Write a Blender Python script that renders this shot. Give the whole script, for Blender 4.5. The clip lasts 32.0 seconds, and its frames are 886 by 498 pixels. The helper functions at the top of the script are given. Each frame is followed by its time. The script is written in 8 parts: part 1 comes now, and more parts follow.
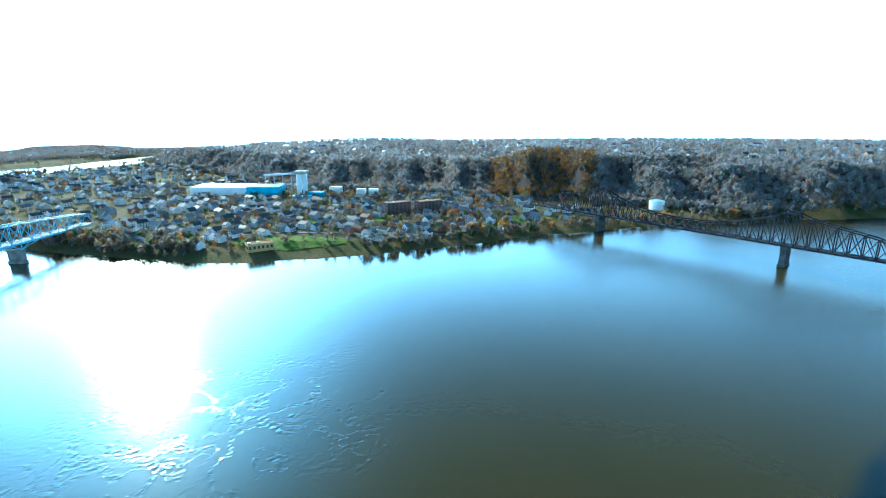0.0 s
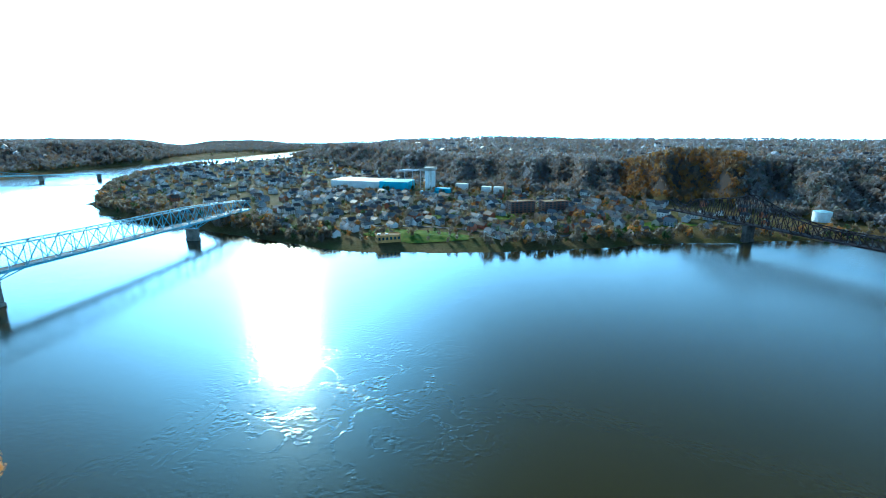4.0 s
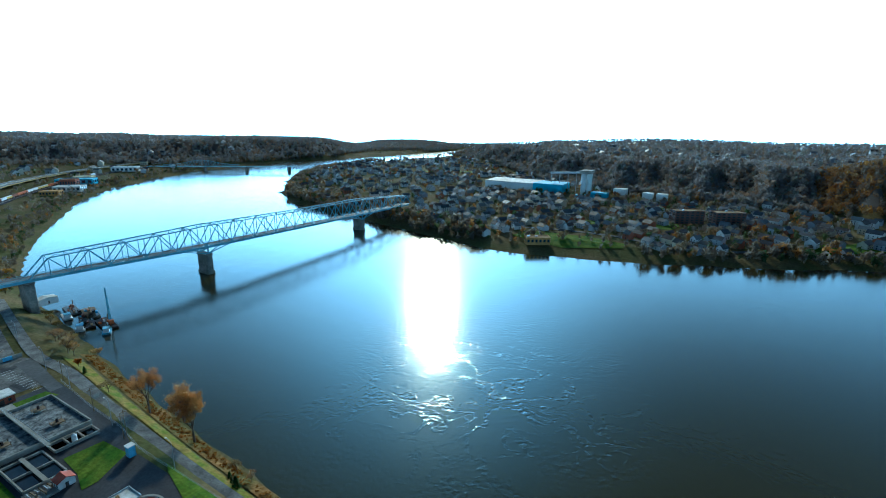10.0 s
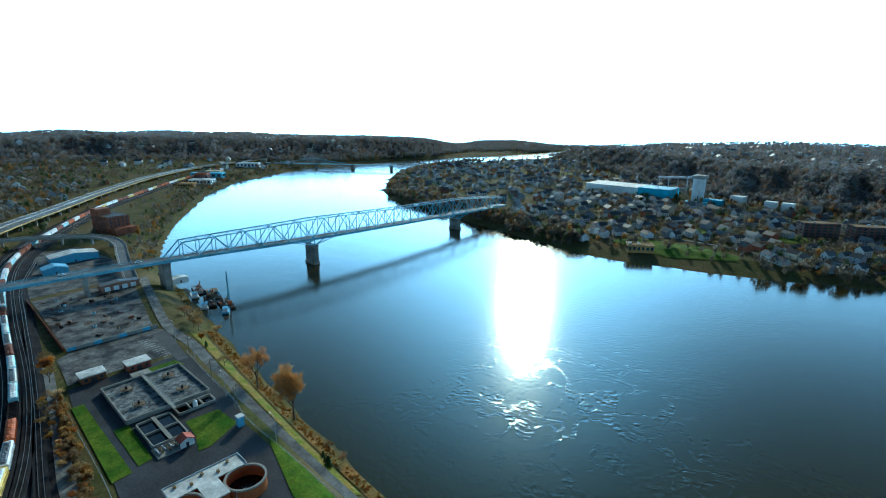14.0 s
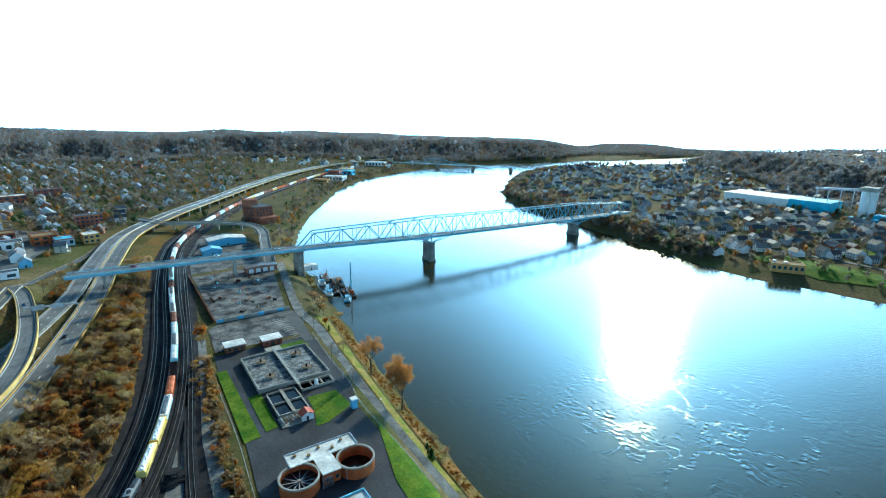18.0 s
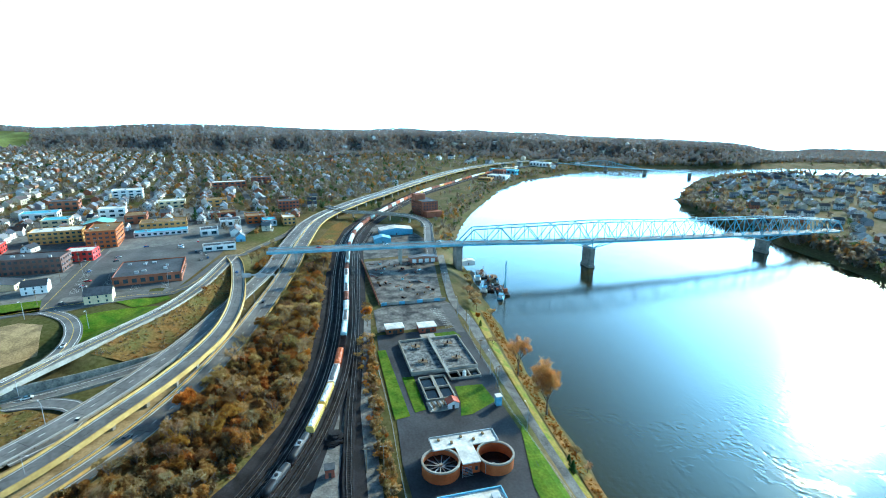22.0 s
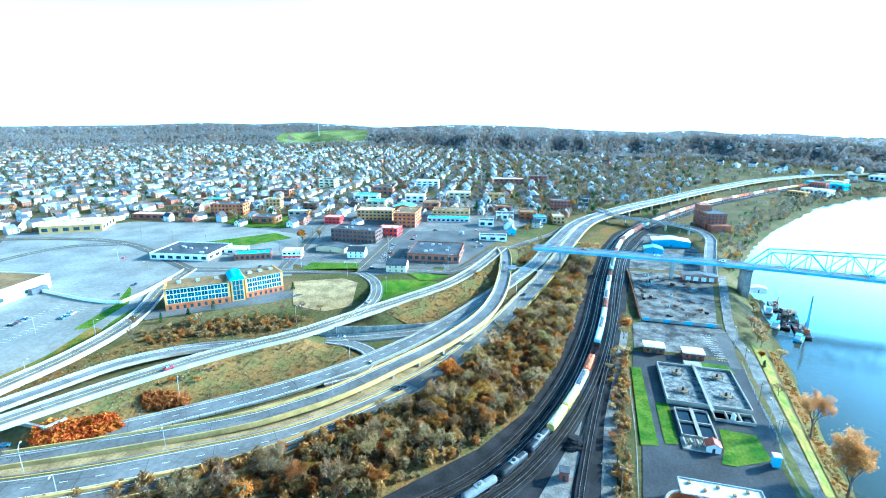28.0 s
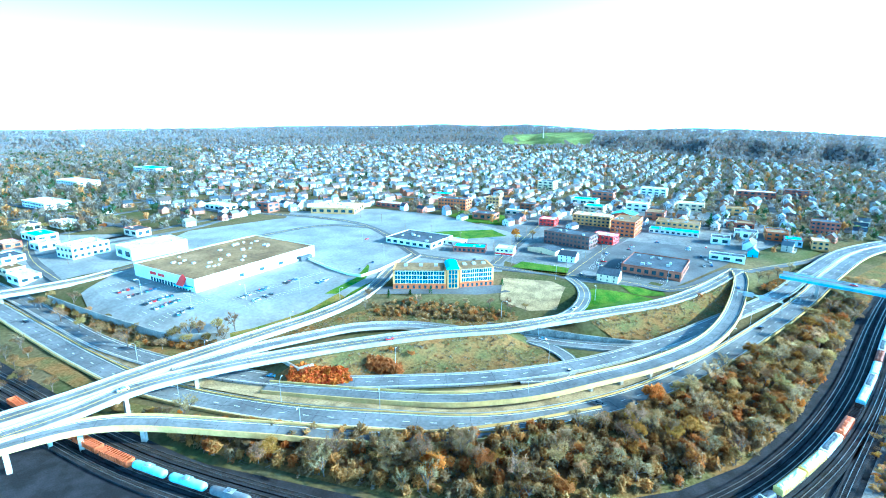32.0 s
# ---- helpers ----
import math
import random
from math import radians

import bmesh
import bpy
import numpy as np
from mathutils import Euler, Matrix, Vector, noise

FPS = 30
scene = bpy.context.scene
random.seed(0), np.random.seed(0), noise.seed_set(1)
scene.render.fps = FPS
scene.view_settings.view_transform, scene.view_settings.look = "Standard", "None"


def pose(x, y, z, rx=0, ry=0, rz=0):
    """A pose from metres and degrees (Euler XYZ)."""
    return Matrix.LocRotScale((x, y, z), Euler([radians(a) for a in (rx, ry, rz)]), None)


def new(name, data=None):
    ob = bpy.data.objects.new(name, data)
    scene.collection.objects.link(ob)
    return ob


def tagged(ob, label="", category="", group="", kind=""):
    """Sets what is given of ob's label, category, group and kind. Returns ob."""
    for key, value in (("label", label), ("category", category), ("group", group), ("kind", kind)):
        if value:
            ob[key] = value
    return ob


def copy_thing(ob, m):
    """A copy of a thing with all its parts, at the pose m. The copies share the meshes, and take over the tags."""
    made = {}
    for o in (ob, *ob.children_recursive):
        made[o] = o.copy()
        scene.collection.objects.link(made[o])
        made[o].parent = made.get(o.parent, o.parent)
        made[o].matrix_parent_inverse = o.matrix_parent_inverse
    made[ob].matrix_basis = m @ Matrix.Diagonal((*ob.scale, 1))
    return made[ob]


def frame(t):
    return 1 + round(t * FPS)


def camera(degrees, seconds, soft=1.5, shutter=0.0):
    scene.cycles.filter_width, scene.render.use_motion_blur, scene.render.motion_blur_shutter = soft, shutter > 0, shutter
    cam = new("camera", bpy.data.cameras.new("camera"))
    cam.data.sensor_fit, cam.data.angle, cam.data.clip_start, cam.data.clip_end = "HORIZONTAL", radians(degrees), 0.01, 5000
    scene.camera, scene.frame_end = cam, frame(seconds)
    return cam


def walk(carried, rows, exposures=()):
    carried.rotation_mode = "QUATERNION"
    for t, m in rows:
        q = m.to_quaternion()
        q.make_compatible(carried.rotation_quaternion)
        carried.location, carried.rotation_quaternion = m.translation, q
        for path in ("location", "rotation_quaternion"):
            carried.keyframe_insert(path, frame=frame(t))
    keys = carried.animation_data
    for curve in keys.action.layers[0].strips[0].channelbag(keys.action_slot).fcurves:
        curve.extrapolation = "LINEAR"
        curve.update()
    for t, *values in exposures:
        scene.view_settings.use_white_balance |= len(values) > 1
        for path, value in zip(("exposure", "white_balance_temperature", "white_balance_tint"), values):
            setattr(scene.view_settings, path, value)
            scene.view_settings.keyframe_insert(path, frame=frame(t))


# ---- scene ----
cam = camera(83.0, 32.0, 1.0)
EYE = (0.0, 0.0, 130.0)
# seconds, yaw, pitch, roll of the hovering camera
PATH = [
    (0, 0.00, -14.74, 0.29), (0.5, 1.88, -14.76, 0.26), (1, 5.49, -14.80, 0.23), (1.5, 9.10, -14.82, 0.16),
    (2, 9.97, -14.83, 0.12), (2.5, 10.83, -14.86, 0.14), (4.5, 15.47, -14.99, 0.26), (5, 16.66, -14.97, 0.28),
    (5.5, 17.95, -14.97, 0.27), (6, 19.88, -14.97, 0.25), (6.5, 21.63, -14.99, 0.22), (7, 22.75, -15.00, 0.20),
    (7.5, 24.20, -14.99, 0.20), (8, 25.93, -14.99, 0.23), (8.5, 27.45, -14.98, 0.26), (9, 28.92, -14.97, 0.27),
    (9.5, 30.46, -14.96, 0.27), (10, 31.70, -14.95, 0.28), (10.5, 32.59, -14.94, 0.27), (11, 33.67, -14.95, 0.25),
    (11.5, 34.71, -14.94, 0.23), (12, 36.26, -14.93, 0.23), (12.5, 37.63, -14.92, 0.25), (13, 39.31, -14.91, 0.27),
    (13.5, 41.09, -14.91, 0.27), (14, 42.83, -14.92, 0.27), (14.5, 44.47, -14.93, 0.25), (16.5, 48.72, -14.85, 0.35),
    (17, 51.02, -14.83, 0.36), (17.5, 53.59, -14.81, 0.36), (18, 56.32, -14.79, 0.35), (18.5, 59.33, -14.78, 0.35),
    (19, 62.37, -14.78, 0.36), (19.5, 65.11, -14.79, 0.38), (20, 67.80, -14.81, 0.41), (20.5, 69.61, -14.81, 0.41),
    (21, 72.13, -14.84, 0.38), (21.5, 74.15, -14.88, 0.40), (22, 74.76, -14.91, 0.43), (22.5, 75.72, -14.93, 0.44),
    (23, 77.53, -14.95, 0.41), (23.5, 79.59, -14.95, 0.37), (24, 81.84, -14.94, 0.31), (24.5, 85.28, -14.93, 0.22),
    (25, 88.89, -14.91, 0.14), (25.5, 91.94, -14.91, 0.09), (27.5, 102.68, -14.93, 0.13), (28, 105.39, -14.93, 0.17),
    (28.5, 108.29, -14.93, 0.20), (29, 112.34, -14.92, 0.23), (29.5, 115.88, -14.89, 0.26), (30, 119.26, -14.86, 0.26),
    (30.5, 123.13, -14.83, 0.24), (31, 126.67, -14.81, 0.21), (31.5, 129.27, -14.79, 0.21), (32, 130.02, -14.77, 0.26),
]
EXPOSURES = [(0.0, 1.15, 4500, -8), (2.0, 0.7, 4500, -8), (5.0, 0.35, 4500, -8), (9.0, -0.5, 4550, -8), (13.0, -0.55, 4700, -8), (17.0, 0.25, 4900, -7), (20.0, 0.55, 4950, -6), (23.0, 1.0, 4850, -7), (25.0, 1.4, 4600, -8), (28.0, 1.75, 4150, -10), (32.0, 1.9, 3900, -12)]
walk(cam, [(t, pose(*EYE, 0, 0, y) @ pose(0, 0, 0, 90 + p, 0, 0) @ pose(0, 0, 0, 0, 0, r)) for t, y, p, r in PATH], EXPOSURES)
# ---- daylight: a low autumn sun over the river ----
SUN_AZ, SUN_EL = radians(33), radians(21)
sun_from = Vector((-math.sin(SUN_AZ) * math.cos(SUN_EL), math.cos(SUN_AZ) * math.cos(SUN_EL), math.sin(SUN_EL)))
world = bpy.data.worlds.new("sky")
scene.world = world
world.use_nodes = True
wn = world.node_tree.nodes
sky = wn.new("ShaderNodeTexSky")
sky.sky_type = 'NISHITA'
sky.sun_disc = False
sky.sun_elevation = SUN_EL
sky.sun_rotation = -SUN_AZ
sky.dust_density = 1.0
sky.air_density = 1.0
sky.ozone_density = 2.0
HAZE_DEPTH, HAZE_SUN, HAZE_ROUND = 8.5, 620.0, 78.0
wn["Background"].inputs["Strength"].default_value = 0.05
wl_ = world.node_tree.links


def wmath(op, a, b=None):
    """A sum on numbers or sockets in the sky's nodes."""
    q = wn.new("ShaderNodeMath")
    q.operation = op
    for k, v in enumerate((a, b)):
        if v is None:
            continue
        if isinstance(v, (int, float)):
            q.inputs[k].default_value = v
        else:
            wl_.new(v, q.inputs[k])
    return q.outputs[0]


# bright haze lies along the whole horizon and is brightest below the sun
tc = wn.new("ShaderNodeTexCoord")
sep = wn.new("ShaderNodeSeparateXYZ")
wl_.new(tc.outputs["Generated"], sep.inputs[0])
toward = wn.new("ShaderNodeVectorMath")
toward.operation = 'DOT_PRODUCT'
toward.inputs[1].default_value = sun_from
wl_.new(tc.outputs["Generated"], toward.inputs[0])
glow = wmath('POWER', wmath('MULTIPLY_ADD', toward.outputs["Value"], 0.5), 5.0)
glow.node.inputs[0].links[0].from_node.inputs[2].default_value = 0.5
low = wmath('EXPONENT', wmath('MULTIPLY', wmath('MAXIMUM', sep.outputs["Z"], 0.0), -HAZE_DEPTH))
amount = wmath('MULTIPLY', low, wmath('ADD', wmath('MULTIPLY', glow, HAZE_SUN), HAZE_ROUND))
haze = wn.new("ShaderNodeMix")
haze.data_type = 'RGBA'
haze.blend_type = 'ADD'
haze.inputs[0].default_value = 1.0
# a pale glow added round the unseen sun, to widen its glare on the water
ring = wmath('MULTIPLY', wmath('POWER', wmath('MAXIMUM', toward.outputs["Value"], 0.0), 30.0), 125.0)
amount = wmath('ADD', amount, ring)
tinted = wn.new("ShaderNodeVectorMath")
tinted.operation = 'SCALE'
tinted.inputs[0].default_value = (0.57, 0.9, 1.17)
wl_.new(amount, tinted.inputs["Scale"])
pale = wn.new("ShaderNodeHueSaturation")
pale.inputs["Saturation"].default_value = 1.3
pale.inputs["Value"].default_value = 0.6
wl_.new(sky.outputs[0], pale.inputs["Color"])
wl_.new(pale.outputs[0], haze.inputs[6])
wl_.new(tinted.outputs[0], haze.inputs[7])
wl_.new(haze.outputs[2], wn["Background"].inputs["Color"])
sun = new("sun", bpy.data.lights.new("sun", "SUN"))
sun.data.energy = 5.0
sun.data.angle = radians(0.6)
sun.data.color = (1.0, 0.78, 0.47)
sun.matrix_world = Matrix.Translation((0, 0, 400)) @ (-sun_from).to_track_quat("-Z", "Y").to_matrix().to_4x4()
# ---- materials ----
def mat(name, col, rough=0.8, var=0.25, scale=0.3, fine=3.0, bump=0.0, metal=0.0, tint=0.0, island=0.0, spec=0.1, col2=None, wear=None):
    """A surface with colour variation at two scales (in metres: 1/scale and 1/fine), bump, and a tint for each object or island."""
    m = bpy.data.materials.new(name)
    m.use_nodes = True
    n, l = m.node_tree.nodes, m.node_tree.links
    b = n["Principled BSDF"]
    b.inputs["Roughness"].default_value = rough
    b.inputs["Metallic"].default_value = metal
    b.inputs["Specular IOR Level"].default_value = spec
    geo = n.new("ShaderNodeNewGeometry")
    big = n.new("ShaderNodeTexNoise")
    big.inputs["Scale"].default_value = scale
    big.inputs["Detail"].default_value = 4
    small = n.new("ShaderNodeTexNoise")
    small.inputs["Scale"].default_value = fine
    small.inputs["Detail"].default_value = 3
    for x in (big, small):
        l.new(geo.outputs["Position"], x.inputs["Vector"])
    c2 = col2 or tuple(min(1, c * (1 + var)) for c in col)
    c1 = col if col2 else tuple(c * (1 - var) for c in col)
    ramp = n.new("ShaderNodeMapRange")
    ramp.inputs[1].default_value, ramp.inputs[2].default_value = 0.36, 0.64
    l.new(big.outputs["Fac"], ramp.inputs[0])
    mix = n.new("ShaderNodeMix")
    mix.data_type = 'RGBA'
    mix.inputs[6].default_value, mix.inputs[7].default_value = (*c1, 1), (*c2, 1)
    l.new(ramp.outputs[0], mix.inputs[0])
    hsv = n.new("ShaderNodeHueSaturation")
    l.new(mix.outputs[2], hsv.inputs["Color"])
    val = n.new("ShaderNodeMapRange")
    val.inputs[1].default_value, val.inputs[2].default_value = 0.3, 0.7
    val.inputs[3].default_value, val.inputs[4].default_value = 1 - var * 0.8, 1 + var * 0.8
    l.new(small.outputs["Fac"], val.inputs[0])
    last = val.outputs[0]
    if tint or island:
        src = n.new("ShaderNodeObjectInfo").outputs["Random"] if tint else geo.outputs["Random Per Island"]
        k = tint or island
        mr = n.new("ShaderNodeMapRange")
        mr.inputs[3].default_value, mr.inputs[4].default_value = 1 - k, 1 + k
        l.new(src, mr.inputs[0])
        mu = n.new("ShaderNodeMath")
        mu.operation = 'MULTIPLY'
        l.new(last, mu.inputs[0])
        l.new(mr.outputs[0], mu.inputs[1])
        last = mu.outputs[0]
        hr = n.new("ShaderNodeMapRange")
        hr.inputs[3].default_value, hr.inputs[4].default_value = 0.5 - k * 0.06, 0.5 + k * 0.06
        sh = n.new("ShaderNodeMath")
        sh.operation = 'FRACT'
        m7 = n.new("ShaderNodeMath")
        m7.operation = 'MULTIPLY'
        m7.inputs[1].default_value = 7.31
        l.new(src, m7.inputs[0])
        l.new(m7.outputs[0], sh.inputs[0])
        l.new(sh.outputs[0], hr.inputs[0])
        l.new(hr.outputs[0], hsv.inputs["Hue"])
    l.new(last, hsv.inputs["Value"])
    l.new(hsv.outputs["Color"], b.inputs["Base Color"])
    if bump:
        bp = n.new("ShaderNodeBump")
        bp.inputs["Strength"].default_value = 0.6
        bp.inputs["Distance"].default_value = bump
        l.new(small.outputs["Fac"], bp.inputs["Height"])
        l.new(bp.outputs["Normal"], b.inputs["Normal"])
    return m


def palette_mat(name, cols, rough=0.75, grime=0.2):
    """Paint that differs from object to object, out of a short list of colours."""
    m = mat(name, (0.5, 0.5, 0.5), rough, grime, 0.35, 2.5)
    n, l = m.node_tree.nodes, m.node_tree.links
    info = n.new("ShaderNodeObjectInfo")
    cr = n.new("ShaderNodeValToRGB")
    cr.color_ramp.interpolation = 'CONSTANT'
    el = cr.color_ramp.elements
    for i, c in enumerate(cols):
        e = el[i] if i < 2 else el.new(i / len(cols))
        e.position = i / len(cols)
        e.color = (*c, 1)
    l.new(info.outputs["Random"], cr.inputs[0])
    hsv = [x for x in n if x.bl_idname == "ShaderNodeHueSaturation"][0]
    l.new(cr.outputs[0], hsv.inputs["Color"])
    return m


def island_mat(name, cols, rough=0.8, grime=0.2, fine=1.5):
    m = palette_mat(name, cols, rough, grime)
    n, l = m.node_tree.nodes, m.node_tree.links
    cr = [x for x in n if x.bl_idname == "ShaderNodeValToRGB"][0]
    geo = [x for x in n if x.bl_idname == "ShaderNodeNewGeometry"][0]
    l.new(geo.outputs["Random Per Island"], cr.inputs[0])
    return m


M = {}
M["land"] = mat("land", (0.078, 0.078, 0.026), 0.95, 0.35, 0.03, 0.5, 0.3, spec=0.02, col2=(0.14, 0.105, 0.05))
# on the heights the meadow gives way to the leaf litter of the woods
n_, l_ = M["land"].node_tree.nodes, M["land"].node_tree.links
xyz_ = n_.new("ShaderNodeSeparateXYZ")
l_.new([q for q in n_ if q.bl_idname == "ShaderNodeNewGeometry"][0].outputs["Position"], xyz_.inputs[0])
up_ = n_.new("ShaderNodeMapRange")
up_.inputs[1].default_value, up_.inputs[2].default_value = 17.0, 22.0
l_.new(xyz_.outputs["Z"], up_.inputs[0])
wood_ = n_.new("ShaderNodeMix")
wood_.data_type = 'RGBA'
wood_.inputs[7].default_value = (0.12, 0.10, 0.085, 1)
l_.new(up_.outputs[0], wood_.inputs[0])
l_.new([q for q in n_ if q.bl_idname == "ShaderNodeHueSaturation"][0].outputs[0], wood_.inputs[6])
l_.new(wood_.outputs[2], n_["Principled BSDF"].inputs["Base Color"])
M["brush"] = mat("dry_brush", (0.20, 0.11, 0.035), 0.95, 0.45, 0.08, 0.8, 0.4, spec=0.02, col2=(0.12, 0.105, 0.035))
M["grass"] = mat("grass", (0.05, 0.11, 0.006), 0.95, 0.4, 0.12, 0.9, 0.1, spec=0.05, col2=(0.12, 0.165, 0.012))
M["verge"] = mat("dry_verge_grass", (0.10, 0.13, 0.012), 0.95, 0.4, 0.15, 0.9, 0.1, spec=0.05, col2=(0.22, 0.15, 0.035))
M["pale_grass"] = mat("pale_meadow", (0.15, 0.175, 0.05), 0.95, 0.3, 0.02, 0.2, spec=0.05)
M["asphalt"] = mat("asphalt", (0.05, 0.05, 0.055), 0.85, 0.22, 0.07, 1.0)
M["lot"] = mat("worn_asphalt", (0.11, 0.108, 0.106), 0.85, 0.2, 0.05, 0.7)
M["stained_yard"] = mat("stained_yard", (0.045, 0.045, 0.048), 0.9, 0.4, 0.13, 0.8, col2=(0.19, 0.18, 0.165))
M["pale_lot"] = mat("pale_worn_paving", (0.225, 0.22, 0.205), 0.85, 0.2, 0.04, 0.5)
M["concrete"] = mat("concrete", (0.30, 0.28, 0.24), 0.8, 0.16, 0.12, 1.0)
M["road"] = mat("concrete_road", (0.15, 0.15, 0.15), 0.75, 0.24, 0.06, 0.6)
M["barrier"] = mat("yellow_parapet", (0.46, 0.32, 0.11), 0.8, 0.15, 0.2, 1.0)
M["ballast"] = mat("ballast", (0.026, 0.025, 0.028), 0.95, 0.3, 0.15, 2.0, 0.1)
M["tan_gravel"] = mat("tan_gravel", (0.30, 0.22, 0.11), 0.95, 0.3, 0.15, 1.2)
M["grey_gravel"] = mat("grey_gravel", (0.17, 0.165, 0.155), 0.95, 0.35, 0.2, 1.5)
M["rail"] = mat("rail_steel", (0.20, 0.17, 0.15), 0.4, 0.2, 0.3, 2.0, metal=0.8)
M["paint_white"] = mat("line_paint", (0.75, 0.75, 0.72), 0.7, 0.1, 0.3, 1.5)
M["paint_yellow"] = mat("yellow_line_paint", (0.70, 0.50, 0.08), 0.7, 0.1, 0.3, 1.5)
M["blue_steel"] = mat("pale_blue_steel_paint", (0.20, 0.39, 0.48), 0.55, 0.15, 0.1, 0.8)
M["dark_steel"] = mat("black_rusty_steel", (0.030, 0.022, 0.022), 0.7, 0.3, 0.1, 0.8)
M["grey_steel"] = mat("galvanised_steel", (0.40, 0.41, 0.42), 0.5, 0.1, 0.3, 2.0, metal=0.5)
M["pier"] = mat("stone_pier", (0.22, 0.20, 0.17), 0.9, 0.25, 0.15, 0.9, 0.05)
M["brick"] = mat("red_brick", (0.24, 0.09, 0.05), 0.85, 0.2, 0.15, 2.0, tint=0.2)
M["brick_orange"] = mat("orange_brick", (0.36, 0.11, 0.035), 0.85, 0.15, 0.15, 2.0)
M["white_wall"] = mat("white_painted_wall", (0.74, 0.73, 0.70), 0.7, 0.08, 0.1, 0.8)
M["roof_dark"] = mat("dark_flat_roof", (0.07, 0.075, 0.085), 0.85, 0.25, 0.08, 0.6)
M["roof_white"] = mat("white_roof_membrane", (0.62, 0.60, 0.56), 0.7, 0.22, 0.15, 0.8)
M["roof_brown"] = mat("brown_gravel_roof", (0.21, 0.135, 0.06), 0.9, 0.28, 0.05, 0.5)
M["glass"] = mat("window_glass", (0.03, 0.05, 0.06), 0.12, 0.2, 0.2, 0.6, spec=0.6)
M["glass_teal"] = mat("teal_curtain_glass", (0.03, 0.085, 0.105), 0.2, 0.2, 0.2, 0.6, spec=0.25, tint=0.3)
M["siding"] = palette_mat("house_siding", [(0.70, 0.69, 0.66), (0.60, 0.59, 0.56), (0.72, 0.71, 0.69), (0.50, 0.45, 0.35), (0.62, 0.64, 0.66), (0.32, 0.12, 0.07), (0.72, 0.66, 0.50), (0.76, 0.76, 0.76), (0.38, 0.43, 0.48), (0.30, 0.14, 0.09)])
M["shingle"] = palette_mat("roof_shingle", [(0.05, 0.055, 0.065), (0.09, 0.075, 0.065), (0.13, 0.13, 0.135), (0.08, 0.055, 0.045), (0.045, 0.05, 0.065), (0.18, 0.17, 0.165)], 0.95)
M["far_house"] = island_mat("far_house_walls", [(0.62, 0.61, 0.58), (0.42, 0.41, 0.39), (0.66, 0.65, 0.63), (0.30, 0.31, 0.34), (0.44, 0.38, 0.28), (0.28, 0.11, 0.06), (0.58, 0.52, 0.40), (0.34, 0.20, 0.12), (0.50, 0.52, 0.54)])
M["far_roof"] = island_mat("far_house_roofs", [(0.05, 0.055, 0.065), (0.09, 0.07, 0.06), (0.13, 0.13, 0.14), (0.07, 0.05, 0.045), (0.04, 0.05, 0.06), (0.17, 0.16, 0.15)], 0.55)
for k_ in ("far_roof", "shingle"):
    M[k_].node_tree.nodes["Principled BSDF"].inputs["Specular IOR Level"].default_value = 0.25
    M[k_].node_tree.nodes["Principled BSDF"].inputs["Roughness"].default_value = 0.6
M["sleeper"] = mat("creosoted_sleepers", (0.045, 0.04, 0.037), 0.9, 0.3, 0.3, 2.0)
M["dark_pier"] = mat("sooty_stone_pier", (0.07, 0.062, 0.055), 0.9, 0.3, 0.15, 0.9, 0.05)
M["bark"] = mat("bark", (0.13, 0.10, 0.075), 0.95, 0.3, 0.5, 4.0)
M["twig"] = mat("bare_twigs", (0.27, 0.18, 0.085), 0.95, 0.3, 0.2, 2.0, tint=0.35)
M["leaf_rust"] = mat("rust_leaves", (0.31, 0.145, 0.03), 0.85, 0.35, 0.3, 2.0, tint=0.35)
M["leaf_orange"] = mat("orange_leaves", (0.42, 0.16, 0.02), 0.85, 0.3, 0.3, 2.0, tint=0.2)
M["leaf_tan"] = mat("tan_leaves", (0.31, 0.20, 0.07), 0.9, 0.35, 0.2, 2.0, tint=0.35)
M["leaf_green"] = mat("evergreen", (0.035, 0.075, 0.02), 0.85, 0.3, 0.3, 2.0, tint=0.3)
M["far_wood"] = island_mat("bare_far_woods", [(0.235, 0.215, 0.205), (0.25, 0.22, 0.19), (0.22, 0.21, 0.21), (0.27, 0.19, 0.13), (0.245, 0.22, 0.20), (0.19, 0.19, 0.155), (0.255, 0.23, 0.205)], 0.95, 0.2)



def leafy(m, k=0.45):
    """Thin leaves and twigs let light through."""
    n, l = m.node_tree.nodes, m.node_tree.links
    b = n["Principled BSDF"]
    t = n.new("ShaderNodeBsdfTranslucent")
    src = b.inputs["Base Color"].links[0].from_socket
    l.new(src, t.inputs["Color"])
    mx = n.new("ShaderNodeMixShader")
    mx.inputs[0].default_value = k
    l.new(b.outputs[0], mx.inputs[1])
    l.new(t.outputs[0], mx.inputs[2])
    l.new(mx.outputs[0], n["Material Output"].inputs["Surface"])
    return m


for k_ in ("twig", "leaf_rust", "leaf_orange", "leaf_tan", "leaf_green", "far_wood"):
    leafy(M[k_], 0.4 if k_ == "far_wood" else 0.6)

# river water: muddy, ruffled by the wind, with the clearer tributary along one side
water = bpy.data.materials.new("river_water")
water.use_nodes = True
n_, l_ = water.node_tree.nodes, water.node_tree.links
b_ = n_["Principled BSDF"]
b_.inputs["IOR"].default_value = 1.42
b_.inputs["Specular Tint"].default_value = (0.42, 0.9, 1.0, 1)
geo_ = n_.new("ShaderNodeNewGeometry")


